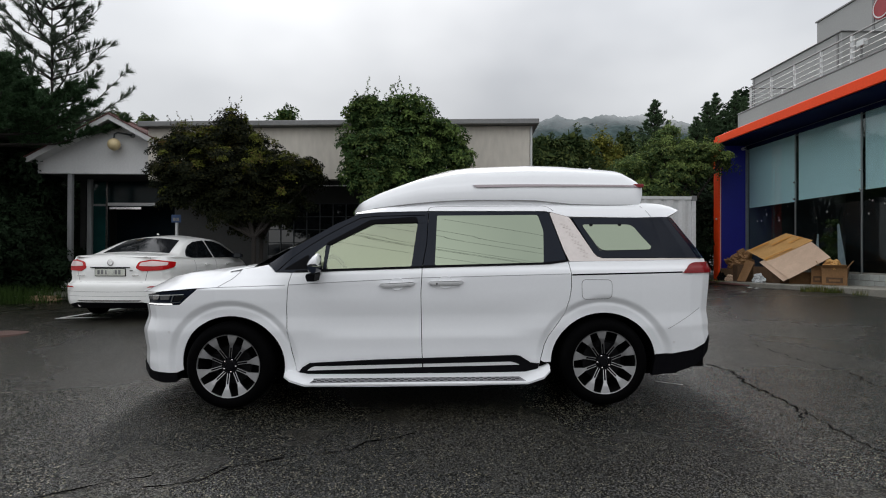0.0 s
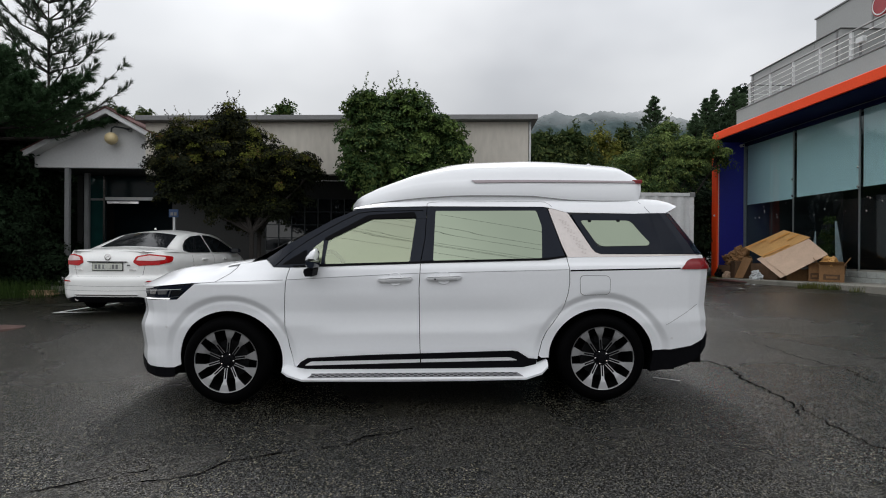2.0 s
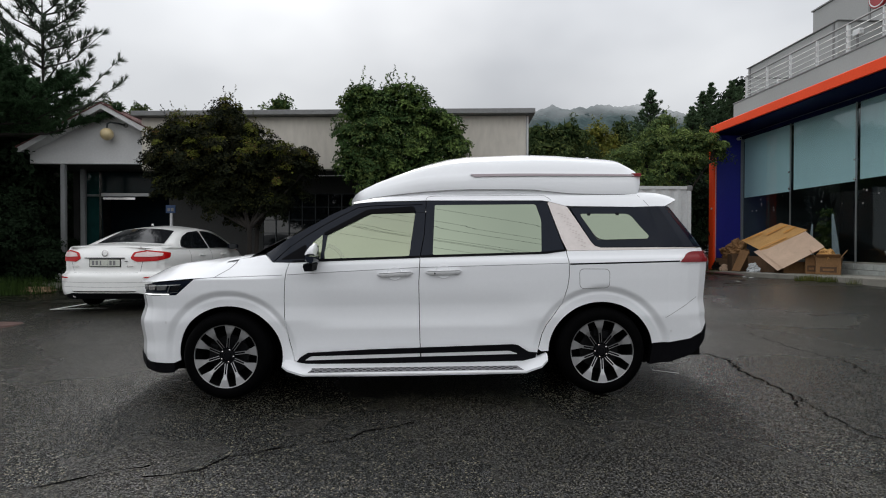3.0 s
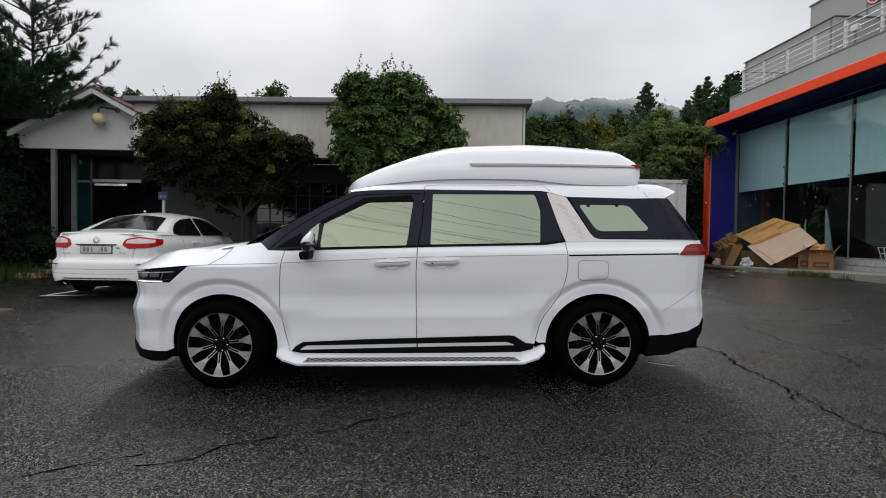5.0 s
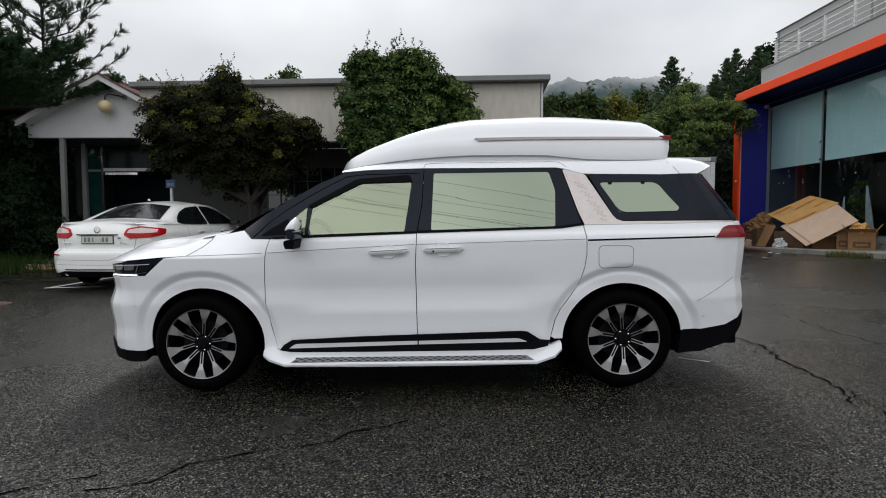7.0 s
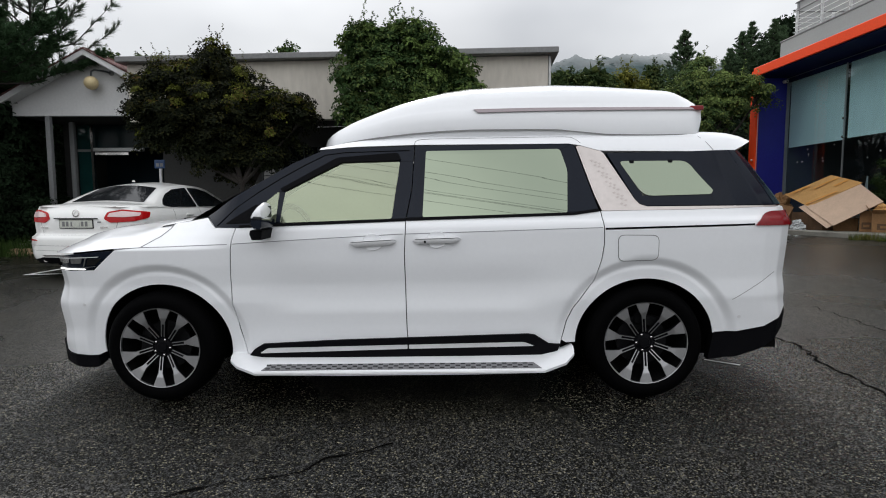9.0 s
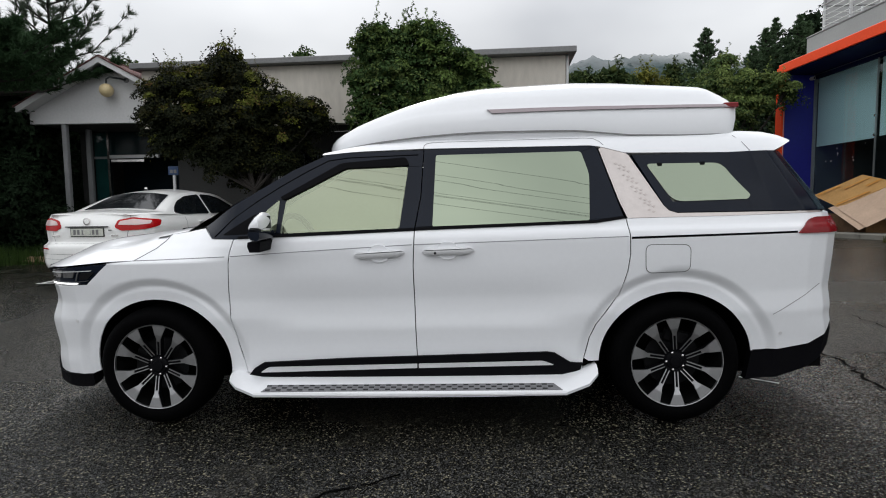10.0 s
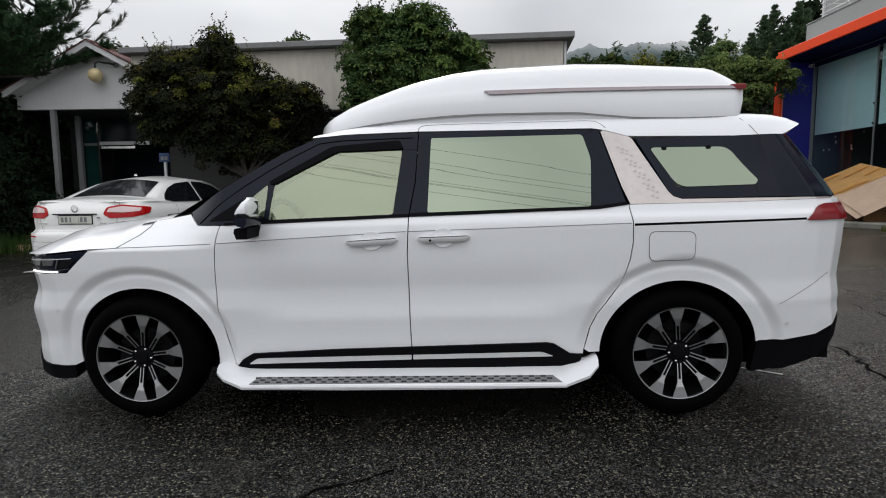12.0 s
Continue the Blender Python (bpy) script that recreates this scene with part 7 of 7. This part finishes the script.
up = Vector((-0.02, 0, 0.035))
for s0, s1, t0, t1 in ((0.04, 0.5, 0.1, 0.1), (0.45, 0.95, 0.32, 0.3), (0.02, 0.6, 0.86, 0.9), (0.7, 0.98, 0.62, 0.6)):
    a, b = SHEET[0].lerp(SHEET[1], s0).lerp(SHEET[3].lerp(SHEET[2], s0), t0), SHEET[0].lerp(SHEET[1], s1).lerp(SHEET[3].lerp(SHEET[2], s1), t1)
    d = (SHEET[3] - SHEET[0]).normalized() * 0.07
    card("packing_tape", [a + up, b + up, b + d + up, a + d + up], M_TAPE, "strip of yellow packing tape on cardboard", 0.003, "tape")


def crumple(name, x, y, z, size, material, label, cat, seed):
    """Crushed paper or a slack bag: a ball of facets pushed in and out in sharp folds, resting at z."""
    bm = bmesh.new()
    bmesh.ops.create_icosphere(bm, subdivisions=4, radius=1.0)
    for v in bm.verts:
        d = v.co.normalized()
        q = Vector((d.x * 1.6 + seed * 3.1, d.y * 1.6, d.z * 1.6))
        f = 0.78 + 0.35 * noise.noise(q) + 0.34 * abs(noise.noise(q * 2.3)) - 0.30 * abs(noise.noise(q * 4.1))
        v.co = Vector((d.x * f * size[0], d.y * f * size[1], max(d.z * f * size[2], -0.45 * size[2])))
    ob = tagged(part(name, bm, material), label, cat)
    ob.location = (x, y, z + 0.44 * size[2])
    return ob


carton(10.08, 13.72, 0.42, 0.52, 0.42, 55, M_CARTON, "open orange-brown cardboard box with dark printed panel")
carton(10.02, 14.22, 0.30, 0.27, 0.48, 50, M_CARTON, "tall brown cardboard box on the kerb", False)
carton(9.98, 14.85, 0.34, 0.48, 0.30, 52, M_CARTON, "low brown cardboard box under the sheets", False, None, False)
carton(9.95, 16.1, 0.6, 0.7, 0.45, 12, M_CARDD, "dark brown cardboard box under the sheets", False, None, False)
carton(9.95, 15.45, 0.5, 0.5, 0.36, -8, M_CARDD, "dark brown cardboard box under the sheets", False, None, False)
carton(9.90, 18.0, 0.6, 0.5, 0.40, 24, M_CARDD, "low dark brown cardboard box in the heap", False, None, False)
carton(9.85, 17.35, 0.5, 0.5, 0.52, -14, M_CARDD, "dark brown cardboard box in the heap", False, None, False)
crumple("brown_paper", 9.92, 17.95, kerb_top(17.95) + 0.42, (0.34, 0.36, 0.34), M_CARTON, "crushed brown wrapping paper on the heap", "paper", 1)
crumple("brown_paper", 9.85, 17.35, kerb_top(17.35) + 0.54, (0.32, 0.34, 0.36), M_CARTON, "crushed brown wrapping paper on the heap", "paper", 2)
crumple("brown_paper", 10.05, 13.72, kerb_top(13.72) + 0.38, (0.20, 0.26, 0.22), M_CARD, "crushed orange paper filling an open box", "paper", 3)
crumple("brown_paper", 9.62, 17.75, kerb_top(17.75), (0.14, 0.18, 0.16), M_CARDP, "crushed pale paper at the foot of the heap", "paper", 4)
crumple("dark_bag", 9.65, 18.15, kerb_top(18.15), (0.22, 0.25, 0.28), M_BLACK, "slack black plastic bag beside the heap", "bag", 5)
crumple("clear_bag", 9.50, 15.95, kerb_top(15.95), (0.16, 0.30, 0.20), mat("white_plastic_film", (0.5, 0.52, 0.53), 0.25, 0, 0.2), "crumpled white plastic bag among the boxes", "bag", 6)
card("cardboard_sheet", [(10.45, 14.55, 1.15), (10.5, 13.75, 0.95), (10.3, 13.55, 0.72), (10.25, 14.4, 0.9)], M_CARDD, "dark brown cardboard sheet behind the boxes")
card("cardboard_flap", [(9.42, 16.95, 0.46), (9.70, 16.95, 1.10), (9.62, 16.35, 1.06), (9.36, 16.4, 0.475)], M_CARTON, "brown cardboard flap standing on the kerb")
card("wood_offcut", [(9.05, 18.3, lie(9.05, 18.3) + 0.03), (9.12, 18.3, lie(9.1, 18.3) + 0.03), (9.2, 15.9, lie(9.2, 15.9) + 0.03), (9.13, 15.9, lie(9.1, 15.9) + 0.03)], M_SHINGLE, "reddish board offcut lying before the kerb", 0.02, "board")
M_PLASTIC = mat("clear_plastic", (0.32, 0.35, 0.37), 0.3, 0, 0.2, 6, 30)
for k, (x, y) in enumerate(((8.4, 17.0), (8.8, 14.9), (8.9, 15.4), (7.6, 13.4))):
    card("paper_scrap", [(x, y, lie(x, y) + 0.01), (x + 0.1, y, lie(x, y) + 0.015), (x + 0.1, y + 0.12, lie(x, y) + 0.02), (x, y + 0.1, lie(x, y) + 0.01)], M_RAIL, "scrap of white paper on the asphalt", 0.003, "litter")
# plinth blocks under the glass, a basket and planted pot behind it
basket = thing("wire_basket", pose(10.85, 12.45, 0.40), "pale wire shopping basket behind the glass", "basket")
for z, w in ((0.0, 0.14), (0.14, 0.17), (0.28, 0.2), (0.42, 0.24)):
    part("wire_ring", tube([(w * math.cos(a), 1.5 * w * math.sin(a), z + 0.3) for a in [6.2832 * k / 16 for k in range(17)]], 0.008, 5, cap=False), M_RAIL, basket)
for k in range(10):
    a = 6.2832 * k / 10
    part("wire_stave", tube([(0.14 * math.cos(a), 0.21 * math.sin(a), 0.3), (0.24 * math.cos(a), 0.36 * math.sin(a), 0.72)], 0.006, 5), M_RAIL, basket)
part("stand", box(-0.12, 0.12, -0.18, 0.18, 0, 0.3, 0.01), M_CONT, basket)
plant = tree("potted_conifer", 11.2, 15.35, [(0, 0, 1.35, 0.22), (0, 0, 0.9, 0.28), (0, 0, 1.75, 0.14)], M_LEAF_MID, "slim green potted conifer behind the glass", 0.03, 60, 20, 0.08, 0.06, 91, fill=300)
plant["category"] = "plant"
card("folded_sheet", [(10.78, 15.6, 0.45), (10.85, 15.42, 1.85), (10.85, 15.38, 1.85), (10.80, 15.28, 0.45)], M_PLASTIC, "pale folded plastic sheet behind the glass", 0.01, "sheet")
card("folded_sheet", [(10.95, 14.75, 0.45), (11.0, 14.85, 2.1), (11.0, 14.78, 2.1), (10.98, 14.4, 0.5)], M_PLASTIC, "pale folded plastic sheet behind the glass", 0.01, "sheet")

# blocks of the plinth below the glass
BLOCK = bpy.data.meshes.new("plinth_block")
bm = box(-0.02, 0.02, -0.148, 0.148, -0.073, 0.073, 0.006)
bm.to_mesh(BLOCK)
bm.free()
BLOCK.materials.append(mat("pale_block", (0.36, 0.38, 0.36), 0.7, 0, 0.15, 4, 40, random_ob=0.3))
for r in range(2):
    for k in range(30):
        b = new("plinth_block", BLOCK)
        b.parent = shop
        b.location = (GLX - 0.025, 9.0 + 0.305 * k + (0.15 if r % 2 else 0), 0.58 + 0.155 * r)

# fixing studs on the mullions and the roofline lamp
for y in (16.08 - 2.51, 16.08, 11.06):
    for z in (3.38, 2.9):
        part("glass_stud", lathe([(0.001, -0.02), (0.03, -0.015), (0.035, 0.01)], 12, "X"), M_CHROME, shop).location = (GLX - 0.035, y, z)
# small white dots scattered over the glass below the blinds
rnd = random.Random(8)
for k in range(26):
    y, z = rnd.uniform(8.5, 18.0), rnd.uniform(2.25, 2.78)
    r = rnd.uniform(0.011, 0.024)
    part("glass_sticker", lathe([(0.001, 0.0), (r, 0.0), (r, 0.004)], 10, "X"), M_RAIL, shop, "small white dot on the glass").location = (GLX - 0.004, y, z)
cctv = thing("security_camera", pose(10.50, 18.62, 4.80), "small white security camera under the soffit", "camera")
part("bracket", box(-0.02, 0.02, -0.06, 0.01, 0.0, 0.04), M_RAIL, cctv)
part("housing", box(-0.045, 0.045, -0.20, -0.05, -0.04, 0.05, 0.012), M_RAIL, cctv)
part("lens", lathe([(0.001, -0.212), (0.022, -0.21), (0.024, -0.2)], 12), M_PIANO, cctv)
part("post_light", lathe([(0.001, -0.03), (0.03, -0.025), (0.035, 0.002)], 12, "X"), M_RAIL, shop, "small white lamp").location = (ORX - 0.002, END - 0.12, 2.46)
lampb = thing("flood_lamp", pose(10.45, 13.3, 6.0), "small grey flood lamp fixed by the railing", "lamp")
part("pole", box(-0.02, 0.02, -0.02, 0.02, 0, 0.35), M_CAP, lampb)
part("head", box(-0.06, 0.06, -0.13, 0.1, 0.33, 0.48, 0.015), M_RAIL, lampb)

rsign = thing("round_sign", pose(13.975, 16.95, 8.95), "round red sign with pale rim on the upper wall", "sign")
M_SIGNR = mat("sign_red", (0.32, 0.012, 0.02), 0.45, 0, 0.1)
part("disc", lathe([(0.001, -0.05), (0.36, -0.05), (0.38, -0.03), (0.38, 0.018)], 40, "X"), M_SIGNR, rsign)
part("rim", lathe([(0.30, -0.052), (0.305, -0.058), (0.335, -0.058), (0.34, -0.052)], 40, "X"), M_RAIL, rsign, "pale ring")

# ---- overhead wires over the street behind ----
wires = thing("utility_pole", pose(-34, 0.4, lie(-14, 0)), "concrete utility pole carrying black overhead wires", "pole")
part("pole", tube([(0, 0, 0), (0, 0, 14)], [0.19, 0.12], 12), M_CONC, wires)
part("pole", tube([(68, -18.4, 0), (68, -18.4, 14)], [0.19, 0.12], 12), M_CONC, wires)
for z0, dy in ((13.75, 0.5), (13.55, 0.0), (13.2, -0.5), (13.05, 0.3), (12.9, -0.3), (12.55, 0.2), (12.4, -0.1)):
    pts = [(68 * k / 40, -18.4 * k / 40 + dy, z0 - 2.4 * (k / 40) * (1 - k / 40)) for k in range(41)]
    part("wire", tube(pts, 0.0048, 5), M_WIRE, wires)
for z in (13.7, 13.1, 12.5):
    for x, y in ((0, 0), (68, -18.4)):
        part("cross_arm", box(x - 0.05, x + 0.05, y - 0.8, y + 0.8, z - 0.06, z, 0.01), M_CONC, wires)
